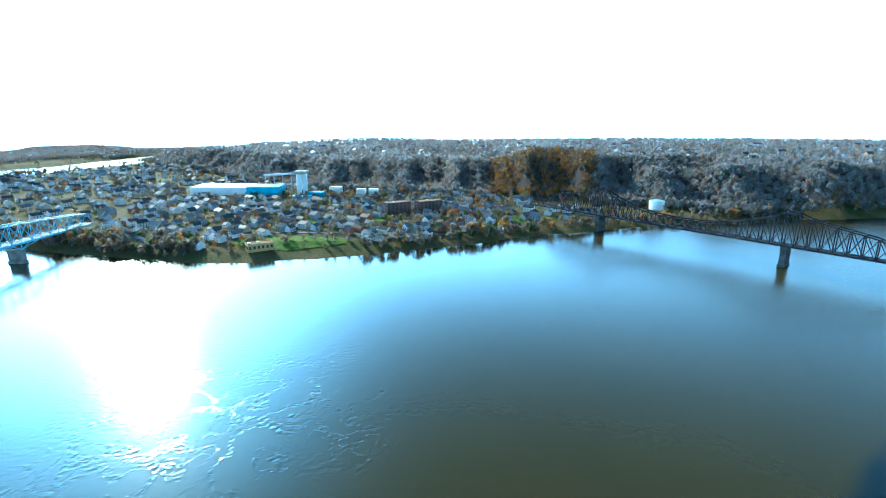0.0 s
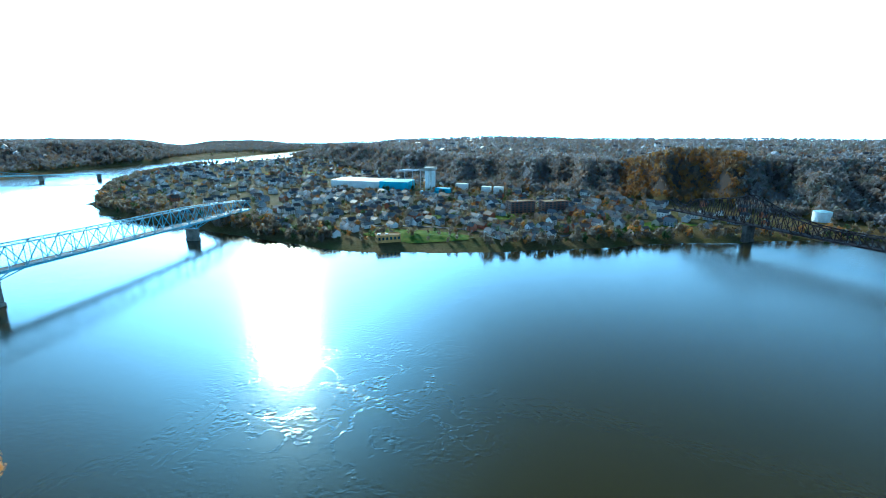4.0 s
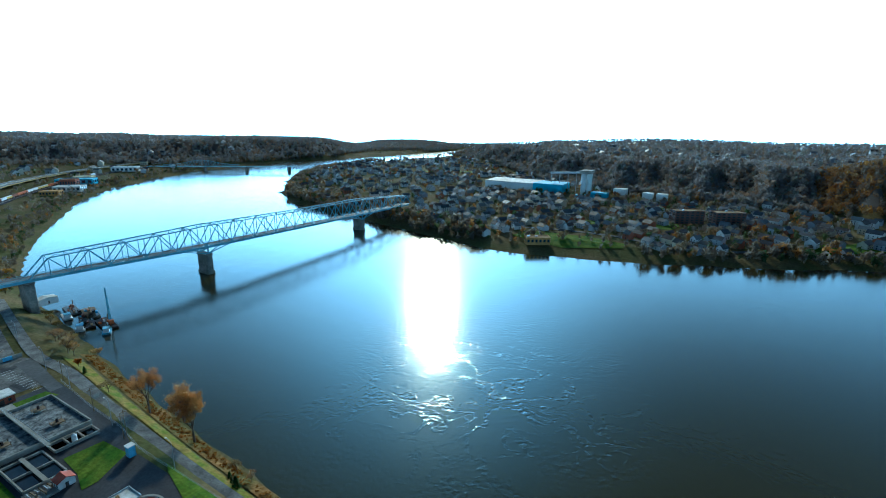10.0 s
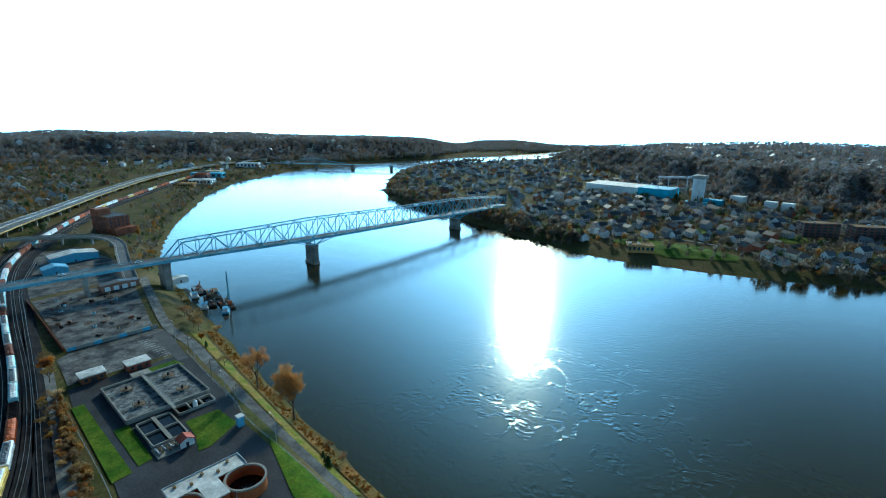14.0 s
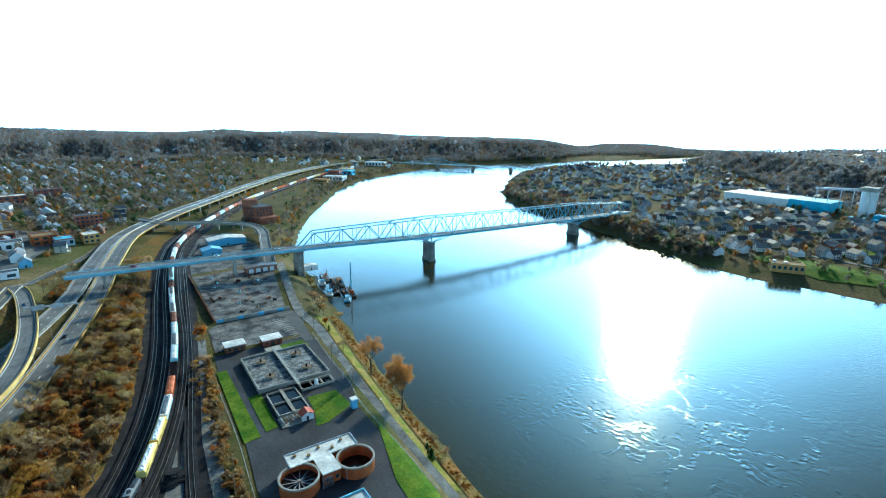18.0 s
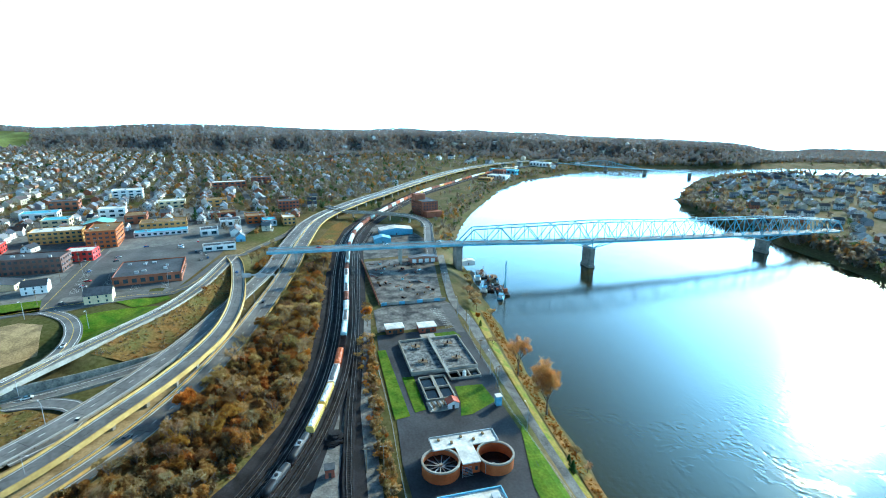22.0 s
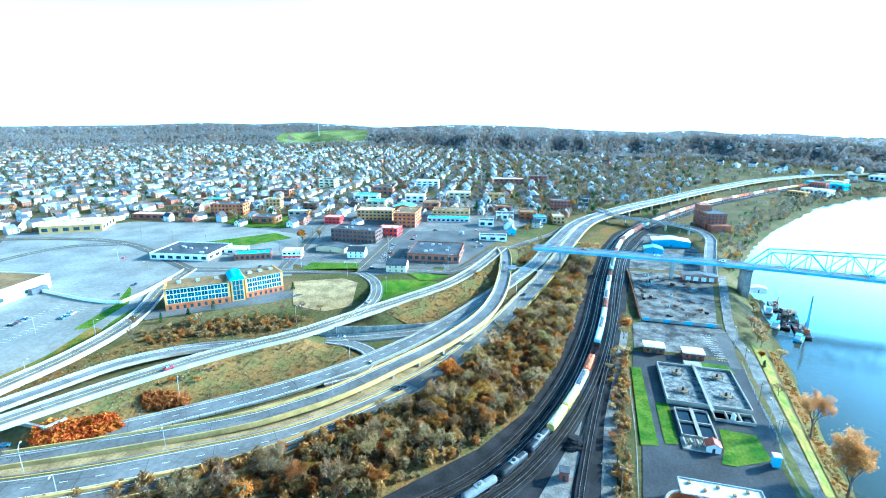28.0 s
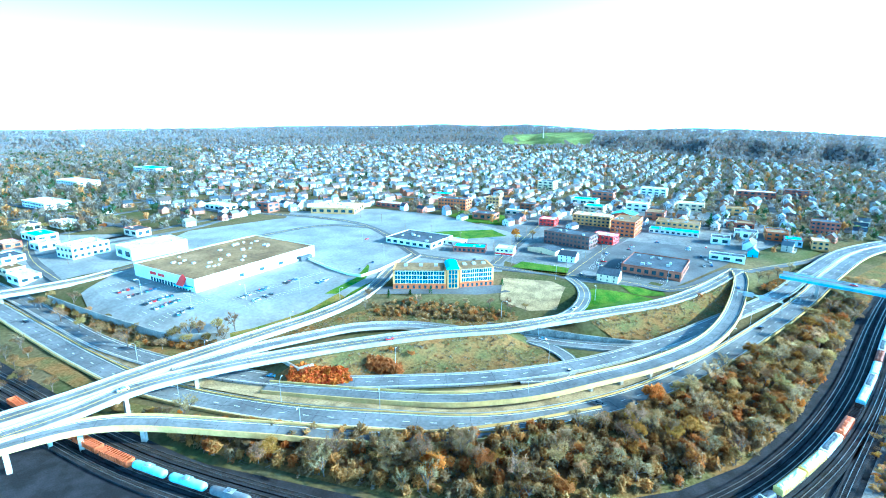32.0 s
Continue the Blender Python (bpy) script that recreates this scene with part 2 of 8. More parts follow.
def water_noise(scale, detail, distortion=0.0):
    q = n_.new("ShaderNodeTexNoise")
    q.inputs["Scale"].default_value = scale
    q.inputs["Detail"].default_value = detail
    q.inputs["Distortion"].default_value = distortion
    l_.new(geo_.outputs["Position"], q.inputs["Vector"])
    return q.outputs["Fac"]


def water_range(src, a, b, lo, hi):
    q = n_.new("ShaderNodeMapRange")
    for k, v in enumerate((a, b, lo, hi)):
        q.inputs[k + 1].default_value = v
    l_.new(src, q.inputs[0])
    return q.outputs[0]


def water_math(op, a, b):
    q = n_.new("ShaderNodeMath")
    q.operation = op
    for k, v in enumerate((a, b)):
        if isinstance(v, (int, float)):
            q.inputs[k].default_value = v
        else:
            l_.new(v, q.inputs[k])
    return q.outputs[0]


w1 = water_noise(0.4, 7)
w2 = n_.new("ShaderNodeTexNoise")
w2.inputs["Scale"].default_value = 0.012
w2.inputs["Detail"].default_value = 4
w2.inputs["Distortion"].default_value = 0.8
l_.new(geo_.outputs["Position"], w2.inputs["Vector"])
# eddies draw curling lines of choppy water through the calm
curl_ = water_math('ABSOLUTE', water_math('SUBTRACT', water_noise(0.06, 7, 0.9), 0.5), 0.0)
chop_ = water_range(curl_, 0.0, 0.06, 1.0, 0.0)
calm_ = water_range(w2.outputs["Fac"], 0.42, 0.62, 0.04, 0.11)
# the eddies are strengthened where the sun's glint falls, to add sparkles
mid_ = n_.new("ShaderNodeVectorMath")
mid_.operation = 'DISTANCE'
mid_.inputs[1].default_value = (-92.0, 195.0, 0.0)
l_.new(geo_.outputs["Position"], mid_.inputs[0])
glint_zone_ = water_range(mid_.outputs["Value"], 25.0, 90.0, 1.0, 0.0)
broken_ = water_range(water_noise(0.03, 3), 0.42, 0.56, 0.1, 1.0)
eddy_ = water_math('MULTIPLY', water_math('MULTIPLY', glint_zone_, broken_), 1.0)
force_ = water_math('ADD', calm_, water_math('MULTIPLY', chop_, water_math('ADD', eddy_, 0.12)))
bp_ = n_.new("ShaderNodeBump")
bp_.inputs["Strength"].default_value = 0.5
bp_.inputs["Distance"].default_value = 0.9
l_.new(water_math('MULTIPLY', water_math('SUBTRACT', w1, 0.5), force_), bp_.inputs["Height"])
l_.new(bp_.outputs["Normal"], b_.inputs["Normal"])
# the wind ruffles the lower reach
reach_ = n_.new("ShaderNodeSeparateXYZ")
l_.new(geo_.outputs["Position"], reach_.inputs[0])
l_.new(water_math('ADD', water_range(force_, 0.05, 0.8, 0.14, 0.07), water_range(reach_.outputs["X"], 20.0, 200.0, 0.0, 0.1)), b_.inputs["Roughness"])
cm_ = n_.new("ShaderNodeMix")
cm_.data_type = 'RGBA'
cm_.inputs[6].default_value, cm_.inputs[7].default_value = (0.026, 0.021, 0.003, 1), (0.042, 0.032, 0.005, 1)
l_.new(w2.outputs["Fac"], cm_.inputs[0])
# the clear, dark tributary flows beside the muddy river along a ragged line
cx_ = n_.new("ShaderNodeSeparateXYZ")
l_.new(geo_.outputs["Position"], cx_.inputs[0])
lin_ = n_.new("ShaderNodeMath")
lin_.operation = 'MULTIPLY_ADD'
lin_.inputs[1].default_value, lin_.inputs[2].default_value = -1.35, 58.0
l_.new(cx_.outputs["Y"], lin_.inputs[0])
side_ = n_.new("ShaderNodeMath")
l_.new(cx_.outputs["X"], side_.inputs[0])
l_.new(lin_.outputs[0], side_.inputs[1])
rag_ = n_.new("ShaderNodeMath")
rag_.operation = 'MULTIPLY_ADD'
rag_.inputs[1].default_value = 40.0
l_.new(w2.outputs["Fac"], rag_.inputs[0])
l_.new(side_.outputs[0], rag_.inputs[2])
tri_ = n_.new("ShaderNodeMapRange")
tri_.inputs[1].default_value, tri_.inputs[2].default_value = 14.0, 26.0
l_.new(rag_.outputs[0], tri_.inputs[0])
two_ = n_.new("ShaderNodeMix")
two_.data_type = 'RGBA'
two_.inputs[7].default_value = (0.006, 0.010, 0.010, 1)
l_.new(tri_.outputs[0], two_.inputs[0])
l_.new(cm_.outputs[2], two_.inputs[6])
l_.new(two_.outputs[2], b_.inputs["Base Color"])
M["water"] = water
# ---- small builders ----
def thing(name, label, category, group="", kind="", m=None):
    ob = tagged(new(name), label, category, group, kind)
    ob.empty_display_size = 0.5
    if m is not None:
        ob.matrix_basis = m
    return ob


def mesh_of(name, bm, material):
    me = bpy.data.meshes.new(name)
    bm.to_mesh(me)
    bm.free()
    for x in (material if isinstance(material, (list, tuple)) else [material]):
        me.materials.append(x)
    return me


def part(name, bm, material, parent=None, label="", kind=""):
    ob = new(name, bm if isinstance(bm, bpy.types.Mesh) else mesh_of(name, bm, material))
    ob.parent = parent
    return tagged(ob, label, kind=kind)


def box(bm, x0, x1, y0, y1, z0, z1, mi=0):
    v = [bm.verts.new((x, y, z)) for z in (z0, z1) for y in (y0, y1) for x in (x0, x1)]
    for q in ((0, 2, 3, 1), (4, 5, 7, 6), (0, 1, 5, 4), (2, 6, 7, 3), (0, 4, 6, 2), (1, 3, 7, 5)):
        f = bm.faces.new([v[i] for i in q])
        f.material_index = mi
    return v


def boxed(*a):
    bm = bmesh.new()
    box(bm, *a)
    return bm


def beam(bm, p, q, w, h=None, mi=0, up=(0, 0, 1)):
    """A straight member of width w and depth h from p to q."""
    h = h or w
    p, q = Vector(p), Vector(q)
    d = (q - p).normalized()
    s = d.cross(Vector(up))
    s = s.normalized() if s.length > 1e-4 else Vector((1, 0, 0))
    u = s.cross(d).normalized()
    v = [bm.verts.new(e + s * (w / 2 * a) + u * (h / 2 * b)) for e in (p, q) for a, b in ((-1, -1), (1, -1), (1, 1), (-1, 1))]
    for f in ((3, 2, 1, 0), (4, 5, 6, 7), (0, 1, 5, 4), (1, 2, 6, 5), (2, 3, 7, 6), (3, 0, 4, 7)):
        bm.faces.new([v[i] for i in f]).material_index = mi
    return v


def tube(bm, p, q, r0, r1=None, n=8, cap=True, mi=0):
    """A round, tapered member."""
    r1 = r0 if r1 is None else r1
    p, q = Vector(p), Vector(q)
    m = (q - p).to_track_quat("Z", "Y").to_matrix()
    rings = [[bm.verts.new(e + m @ Vector((r * math.cos(6.28319 * k / n), r * math.sin(6.28319 * k / n), 0))) for k in range(n)] for e, r in ((p, r0), (q, r1))]
    for k in range(n):
        bm.faces.new((rings[0][k], rings[0][(k + 1) % n], rings[1][(k + 1) % n], rings[1][k])).material_index = mi
    if cap:
        bm.faces.new(rings[1]).material_index = mi
        bm.faces.new(rings[0][::-1]).material_index = mi
    return rings


def smooth(a, b, x):
    k = np.clip((np.asarray(x, float) - a) / (b - a), 0, 1)
    return k * k * (3 - 2 * k)


def spline(pts, step=6.0):
    """A smooth curve through a few plan points (2D or 3D), at even steps."""
    p = [np.array(a, float) for a in pts]
    p = [2 * p[0] - p[1]] + p + [2 * p[-1] - p[-2]]
    out = []
    for i in range(1, len(p) - 2):
        n = max(1, int(np.linalg.norm(p[i + 1] - p[i]) / step))
        for k in range(n):
            t = k / n
            out.append(0.5 * (2 * p[i] + (p[i + 1] - p[i - 1]) * t + (2 * p[i - 1] - 5 * p[i] + 4 * p[i + 1] - p[i + 2]) * t ** 2 + (3 * p[i] - p[i - 1] - 3 * p[i + 1] + p[i + 2]) * t ** 3))
    out.append(p[-2])
    return np.array(out)


def seg_dist(xy, line):
    """Distance of points to a polyline."""
    best = np.full(len(xy), 1e9)
    for a, b in zip(line[:-1], line[1:]):
        d = b - a
        t = np.clip(((xy - a) @ d) / max(d @ d, 1e-9), 0, 1)
        best = np.minimum(best, np.hypot(*(xy - a - t[:, None] * d).T))
    return best


def inside(xy, poly):
    x, y = xy[:, 0], xy[:, 1]
    r = np.zeros(len(xy), bool)
    for a, b in zip(poly, np.roll(poly, -1, 0)):
        c = (a[1] > y) != (b[1] > y)
        r ^= c & (x < (b[0] - a[0]) * (y - a[1]) / (b[1] - a[1] + 1e-12) + a[0])
    return r


def signed(xy, poly):
    """Distance to a closed outline, positive inside."""
    d = seg_dist(xy, np.vstack([poly, poly[:1]]))
    return np.where(inside(xy, poly), d, -d)


# ---- the plan ----
NEAR_SHORE = spline([(700, -60), (200, 60), (0, 86), (-130, 96), (-203, 104), (-290, 115), (-365, 126), (-416, 132), (-500, 150), (-610, 196), (-730, 262), (-880, 360), (-1000, 470), (-1100, 640), (-1150, 820), (-1140, 990), (-1085, 1200), (-1000, 1500), (-930, 2600)], 25)
FAR_SHORE = spline([(-760, 2600), (-850, 1500), (-905, 1190), (-935, 1090), (-905, 890), (-800, 712), (-680, 582), (-600, 530), (-520, 506), (-420, 487), (-320, 462), (-220, 441), (-150, 448), (-80, 472), (10, 508), (80, 545), (150, 572), (240, 605), (400, 640), (540, 668), (640, 690), (900, 760), (2600, 1100)], 25)
RIVER = np.vstack([NEAR_SHORE, FAR_SHORE, [(2600, -300)]])
TOWN_EDGE = [(20, -1000), (-20, -740), (-64, -500), (-78, -400), (-88, -345), (-104, -300), (-128, -276), (-175, -262), (-225, -205), (-268, -172), (-300, -118), (-345, -92), (-400, -78), (-445, -60), (-500, -32), (-580, -5), (-700, 70), (-900, 195), (-1090, 330), (-1250, 520), (-1330, 800)]
TOWN = np.vstack([spline(TOWN_EDGE, 20), [(-4500, 900), (-4500, -4500), (400, -4500)]])
EMBANK_A = np.array([(-128, -198), (-158, -183), (-187, -165), (-214, -143)], float)
EMBANK_B = np.array([(-270, -112), (-322, -84), (-370, -72), (-425, -64)], float)
RAIL_LINE = [(60, -520), (2, -400), (-22, -290), (-33, -232), (-48, -170), (-78, -95), (-106, -53), (-135, -25), (-162, -10), (-193, 1), (-232, 10), (-290, 18), (-383, 26), (-474, 37), (-543, 54), (-629, 92), (-760, 166), (-880, 258), (-1000, 360), (-1130, 500), (-1230, 680)]
RAIL = spline(RAIL_LINE, 10)
UPHILL = np.vstack([RAIL, [(-4500, 900), (-4500, -4500), (400, -4500)]])
# bearing, foot distance, scarp distance and height
HILLS = np.array([(-95, 870, 1010, 58), (-41, 870, 1010, 59), (-30, 800, 950, 60), (-17, 815, 950, 60), (-11, 800, 940, 68), (-6, 815, 960, 36), (5, 880, 1020, 39), (14, 920, 1080, 41), (21, 1060, 1200, 40), (27, 1400, 1530, 33), (34, 1900, 2100, 9), (40, 1800, 2000, 18), (46, 1560, 1750, 42), (57, 1470, 1650, 52), (68, 1500, 1680, 52), (77, 1600, 1800, 60), (88, 1500, 1750, 56), (101, 1650, 1900, 58), (110, 1950, 2150, 50), (131, 2150, 2400, 48), (147, 2130, 2400, 40), (166, 1965, 2200, 42), (200, 1900, 2200, 45), (265, 1200, 1500, 45)])
# bearing of the crest and the angle below eye level at which it stands
CREST = np.array([(-95, 1.6), (-41, 1.63), (-34, 1.75), (-22, 1.9), (-11, 2.15), (-2, 2.3), (8, 2.15), (14, 2.4), (22, 2.7), (31, 3.35), (39, 3.4), (45, 2.5), (48, 2.3), (56, 2.12), (61, 1.98), (64, 1.7), (67, 1.78), (72, 1.45), (75, 1.65), (79, 1.33), (84, 1.6), (90, 1.4), (95, 1.14), (104, 0.97), (113, 1.28), (116, 1.0), (121, 0.73), (125, 0.93), (130, 0.8), (136, 0.95), (150, 1.1), (158, 1.23), (200, 1.2), (265, 1.6)])


def land_height(xy):
    """The height of the land at plan points."""
    xy = np.atleast_2d(np.asarray(xy, float))
    x, y = xy.T
    d = -signed(xy, RIVER)
    z = np.where(d > 0, 7 * smooth(0, 22, d), -6 * smooth(0, 30, -d))
    near = (y < 300 + 0.0 * x) | (x < -1000)
    near &= seg_dist(xy, NEAR_SHORE) < seg_dist(xy, FAR_SHORE)
    up = signed(xy, UPHILL)
    z = z + np.where(near, 2 * smooth(2, 26, d) + 1.5 * smooth(6, 40, up), 0)
    z = z + np.where(near, 5.5 * smooth(-14, 14, signed(xy, TOWN)), 0)
    # embankments that carry the overpass road up to the town
    ridge = np.minimum(seg_dist(xy, EMBANK_A), seg_dist(xy, EMBANK_B))
    z = z + np.maximum(15.9 - z, 0) * smooth(22, 6, ridge) * (d > 20)
    dist = np.hypot(x, y)
    az = np.degrees(np.arctan2(-x, y))
    az = np.where(az < -95, az + 360, az)
    f, e, ze = (np.interp(az, HILLS[:, 0], HILLS[:, k]) for k in (1, 2, 3))
    s = np.interp(az, [34, 46, 110, 147], [2200, 2300, 2600, 2700])
    dip = np.tan(np.radians(np.interp(az, CREST[:, 0], CREST[:, 1])))
    zs = np.maximum(121 - s * dip, 4)
    ze = np.minimum(ze + 0.5 * smooth(44, 52, az) * (7 * np.sin(az * 1.6 + 1) + 5 * np.sin(az * 3.3)), 116 - e * dip)
    wob = 40 * np.sin(az * 0.9) + 25 * np.sin(az * 2.3 + 1)
    bump = 5 * np.sin(x / 170 + 1.3) * np.cos(y / 140) + 3 * np.sin(x / 60 + y / 75)
    h = np.maximum(ze - z, 0) * smooth(f + wob, e + wob, dist) + (zs - ze) * smooth(e, s, dist) - np.maximum(dist - s, 0) * (dip + 0.006)
    k = smooth(f, e, dist) * smooth(-20, 60, d)
    return z + np.where(d > 0, h * smooth(0, 60, d) + bump * k * (1 - 0.7 * smooth(e, s, dist)), 0)


def axis(lo, hi, step, far):
    v = list(np.arange(lo, hi + 0.1, step))
    s, a, b = step, lo, hi
    while a > -far or b < far:
        s = min(s * 1.12, 60)
        a -= s
        b += s
        if a > -far:
            v.insert(0, a)
        if b < far:
            v.append(b)
    return np.array(v)


xs, ys = axis(-470, 20, 5, 3300), axis(-430, 140, 5, 3300)
gx, gy = np.meshgrid(xs, ys)
pts = np.stack([gx.ravel(), gy.ravel()], 1)
pz = land_height(pts)
nx, ny = len(xs), len(ys)
PZ = pz.reshape(ny, nx)


def ground(xy):
    """The height of the land sheet at plan points."""
    xy = np.atleast_2d(np.asarray(xy, float))
    i = np.clip(np.searchsorted(xs, xy[:, 0]) - 1, 0, nx - 2)
    j = np.clip(np.searchsorted(ys, xy[:, 1]) - 1, 0, ny - 2)
    a = np.clip((xy[:, 0] - xs[i]) / (xs[i + 1] - xs[i]), 0, 1)
    b = np.clip((xy[:, 1] - ys[j]) / (ys[j + 1] - ys[j]), 0, 1)
    return (PZ[j, i] * (1 - a) + PZ[j, i + 1] * a) * (1 - b) + (PZ[j + 1, i] * (1 - a) + PZ[j + 1, i + 1] * a) * b


def gz(x, y):
    return float(ground([(x, y)])[0])


quads = [(j * nx + i, j * nx + i + 1, (j + 1) * nx + i + 1, (j + 1) * nx + i) for j in range(ny - 1) for i in range(nx - 1)]
me = bpy.data.meshes.new("ground")
me.from_pydata(np.column_stack([pts, pz]).tolist(), [], quads)
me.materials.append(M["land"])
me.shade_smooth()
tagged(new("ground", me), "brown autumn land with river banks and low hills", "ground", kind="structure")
bm = bmesh.new()
bm.faces.new([bm.verts.new(c) for c in ((-3300, -3300, 0), (3300, -3300, 0), (3300, 3300, 0), (-3300, 3300, 0))])
part("water", bm, M["water"], kind="structure")
tagged(bpy.data.objects["water"], "wide muddy brown river with a glittering ruffled surface", "river")
# ---- the pale blue truss bridge ----
# stations along the bridge: plan point and height of the deck
B_END, B_BANK, B_MID, B_FAR, B_OUT = (Vector(p) for p in ((-412, -34, 24.0), (-396, 121, 25.5), (-384, 240, 24.0), (-386, 437, 19.0), (-394, 545, 15.0)))
BRIDGE_LINE = spline([tuple(p) for p in (B_END, B_BANK, B_MID, B_FAR, B_OUT)], 3.0)
arc = np.concatenate([[0], np.cumsum(np.linalg.norm(np.diff(BRIDGE_LINE, axis=0), axis=1))])


def on_bridge(s, side=0.0, up=0.0):
    p = np.array([np.interp(s, arc, BRIDGE_LINE[:, k]) for k in range(3)])
    q = np.array([np.interp(s + 1, arc, BRIDGE_LINE[:, k]) for k in range(3)])
    d = (q - p) if s < arc[-1] - 1 else np.array([0.02, 1, 0])
    n = np.array([-d[1], d[0], 0]) / np.hypot(d[0], d[1])
    return Vector(p + n * side + np.array([0, 0, up]))


def station(p):
    return float(arc[np.argmin(np.linalg.norm(BRIDGE_LINE[:, :2] - np.array(p[:2]), axis=1))])


S_BANK, S_MID, S_FAR, S_OUT = (station(p) for p in (B_BANK, B_MID, B_FAR, B_OUT))
bridge = thing("truss_bridge", "pale blue steel through-truss road bridge on stone piers over the river", "bridge")
HALF = 5.6


def strip_mesh(bm, line, half, thick):
    """A slab that follows a 3D line."""
    rows = []
    for i, p in enumerate(line):
        a, b = line[max(0, i - 1)], line[min(len(line) - 1, i + 1)]
        d = np.array(b[:2]) - np.array(a[:2])
        d = d / np.hypot(*d)
        nrm = np.array([-d[1], d[0]])
        rows.append([bm.verts.new((p[0] + nrm[0] * k, p[1] + nrm[1] * k, p[2] + dz)) for k, dz in ((half, 0), (-half, 0), (-half, -thick), (half, -thick))])
    for a, b in zip(rows[:-1], rows[1:]):
        for k in range(4):
            bm.faces.new((a[k], b[k], b[(k + 1) % 4], a[(k + 1) % 4]))
    bm.faces.new(rows[0])
    bm.faces.new(rows[-1][::-1])
    bmesh.ops.recalc_face_normals(bm, faces=bm.faces)
    return bm


part("deck", strip_mesh(bmesh.new(), BRIDGE_LINE, 5.0, 0.6), M["road"], bridge, "grey road deck")
for sd in (-5.2, 5.2):
    part("girder", strip_mesh(bmesh.new(), [on_bridge(a, sd, 0.1) for a in np.arange(0, arc[-1], 6)], 0.25, 2.0), M["blue_steel"], bridge)
    bm = bmesh.new()
    for a, b in zip(np.arange(0, arc[-1] - 6, 6), np.arange(6, arc[-1], 6)):
        beam(bm, on_bridge(a, sd * 0.97, 1.1), on_bridge(b, sd * 0.97, 1.1), 0.15, 0.2)
        beam(bm, on_bridge(a, sd * 0.97, 0.6), on_bridge(b, sd * 0.97, 0.6), 0.12, 0.15)
        beam(bm, on_bridge(a, sd * 0.97, -0.1), on_bridge(a, sd * 0.97, 1.2), 0.15)
    part("railing", bm, M["blue_steel"], bridge)


def top_height(s):
    """The height of the truss over its deck, lowest at its ends."""
    return float(np.interp(s, [S_BANK, S_MID, (S_MID + S_FAR) / 2, S_FAR, S_OUT], [11.5, 17.0, 16.0, 16.5, 11.0]))


def member(name, p, q, w, parent, material, h=None):
    bm = bmesh.new()
    beam(bm, p, q, w, h)
    return part(name, bm, material, parent)


N_P = 36
st = np.linspace(S_BANK + 1, S_OUT, N_P + 1)
for sd in (-HALF, HALF):
    for i in range(N_P):
        a, b = st[i], st[i + 1]
        ta, tb = (on_bridge(s, sd, top_height(s)) for s in (a, b))
        if i == 0:
            member("end_post", on_bridge(a, sd), tb, 0.75, bridge, M["blue_steel"])
            continue
        if i == N_P - 1:
            member("end_post", ta, on_bridge(b, sd), 0.75, bridge, M["blue_steel"])
            continue
        member("top_chord", ta, tb, 0.75, bridge, M["blue_steel"])
        if i % 2:
            member("diagonal", on_bridge(b, sd), ta, 0.55, bridge, M["blue_steel"])
        else:
            member("diagonal", on_bridge(a, sd), tb, 0.55, bridge, M["blue_steel"])
        member("post", on_bridge(a, sd), ta, 0.42, bridge, M["blue_steel"])
bm = bmesh.new()
for i in range(1, N_P):
    h = top_height(st[i])
    beam(bm, on_bridge(st[i], -HALF, h), on_bridge(st[i], HALF, h), 0.4)
    if i < N_P - 1:
        h2 = top_height(st[i + 1])
        beam(bm, on_bridge(st[i], -HALF, h), on_bridge(st[i + 1], HALF, h2), 0.2)
        beam(bm, on_bridge(st[i], HALF, h), on_bridge(st[i + 1], -HALF, h2), 0.2)
part("top_bracing", bm, M["blue_steel"], bridge)
for s0 in (S_MID, S_FAR):
    for sd in (-HALF, HALF):
        for ds in (-22, -11, 11, 22):
            member("haunch_strut", on_bridge(s0, sd, -6.5), on_bridge(s0 + ds, sd, -1.0), 0.6, bridge, M["blue_steel"])
        member("haunch_post", on_bridge(s0, sd, -6.5), on_bridge(s0, sd, 0), 0.8, bridge, M["blue_steel"])
        member("haunch_chord", on_bridge(s0 - 22, sd, -1.4), on_bridge(s0 + 22, sd, -1.4), 0.7, bridge, M["blue_steel"])
for s0, w, drop in ((S_BANK, 5.5, 2.0), (S_MID, 6.5, 6.6), (S_FAR, 6.5, 6.6)):
    p = on_bridge(s0, 0, -drop)
    bm = bmesh.new()
    for k, (za, zb) in enumerate(((-5, 2.5), (2.5, p.z - 1.5), (p.z - 1.5, p.z))):
        e = (0.9, 0.3, 0.8)[k]
        box(bm, p.x - w - e, p.x + w + e, p.y - 2.4 - e, p.y + 2.4 + e, za, zb)
    bmesh.ops.bevel(bm, geom=bm.edges[:], offset=0.5, segments=1, affect='EDGES')
    part("pier", bm, M["pier"], bridge, "weathered stone pier")
for s0 in (station((-406, 30)), station((-401, 72)), station((-409, -12))):
    p = on_bridge(s0, 0, -1.8)
    bm = bmesh.new()
    for sx in (-3.2, 3.2):
        box(bm, p.x + sx - 0.9, p.x + sx + 0.9, p.y - 0.9, p.y + 0.9, gz(p.x, p.y) - 1, p.z - 1.4)
    box(bm, p.x - 5.2, p.x + 5.2, p.y - 1.1, p.y + 1.1, p.z - 1.4, p.z)
    part("approach_pier", bm, M["concrete"], bridge)

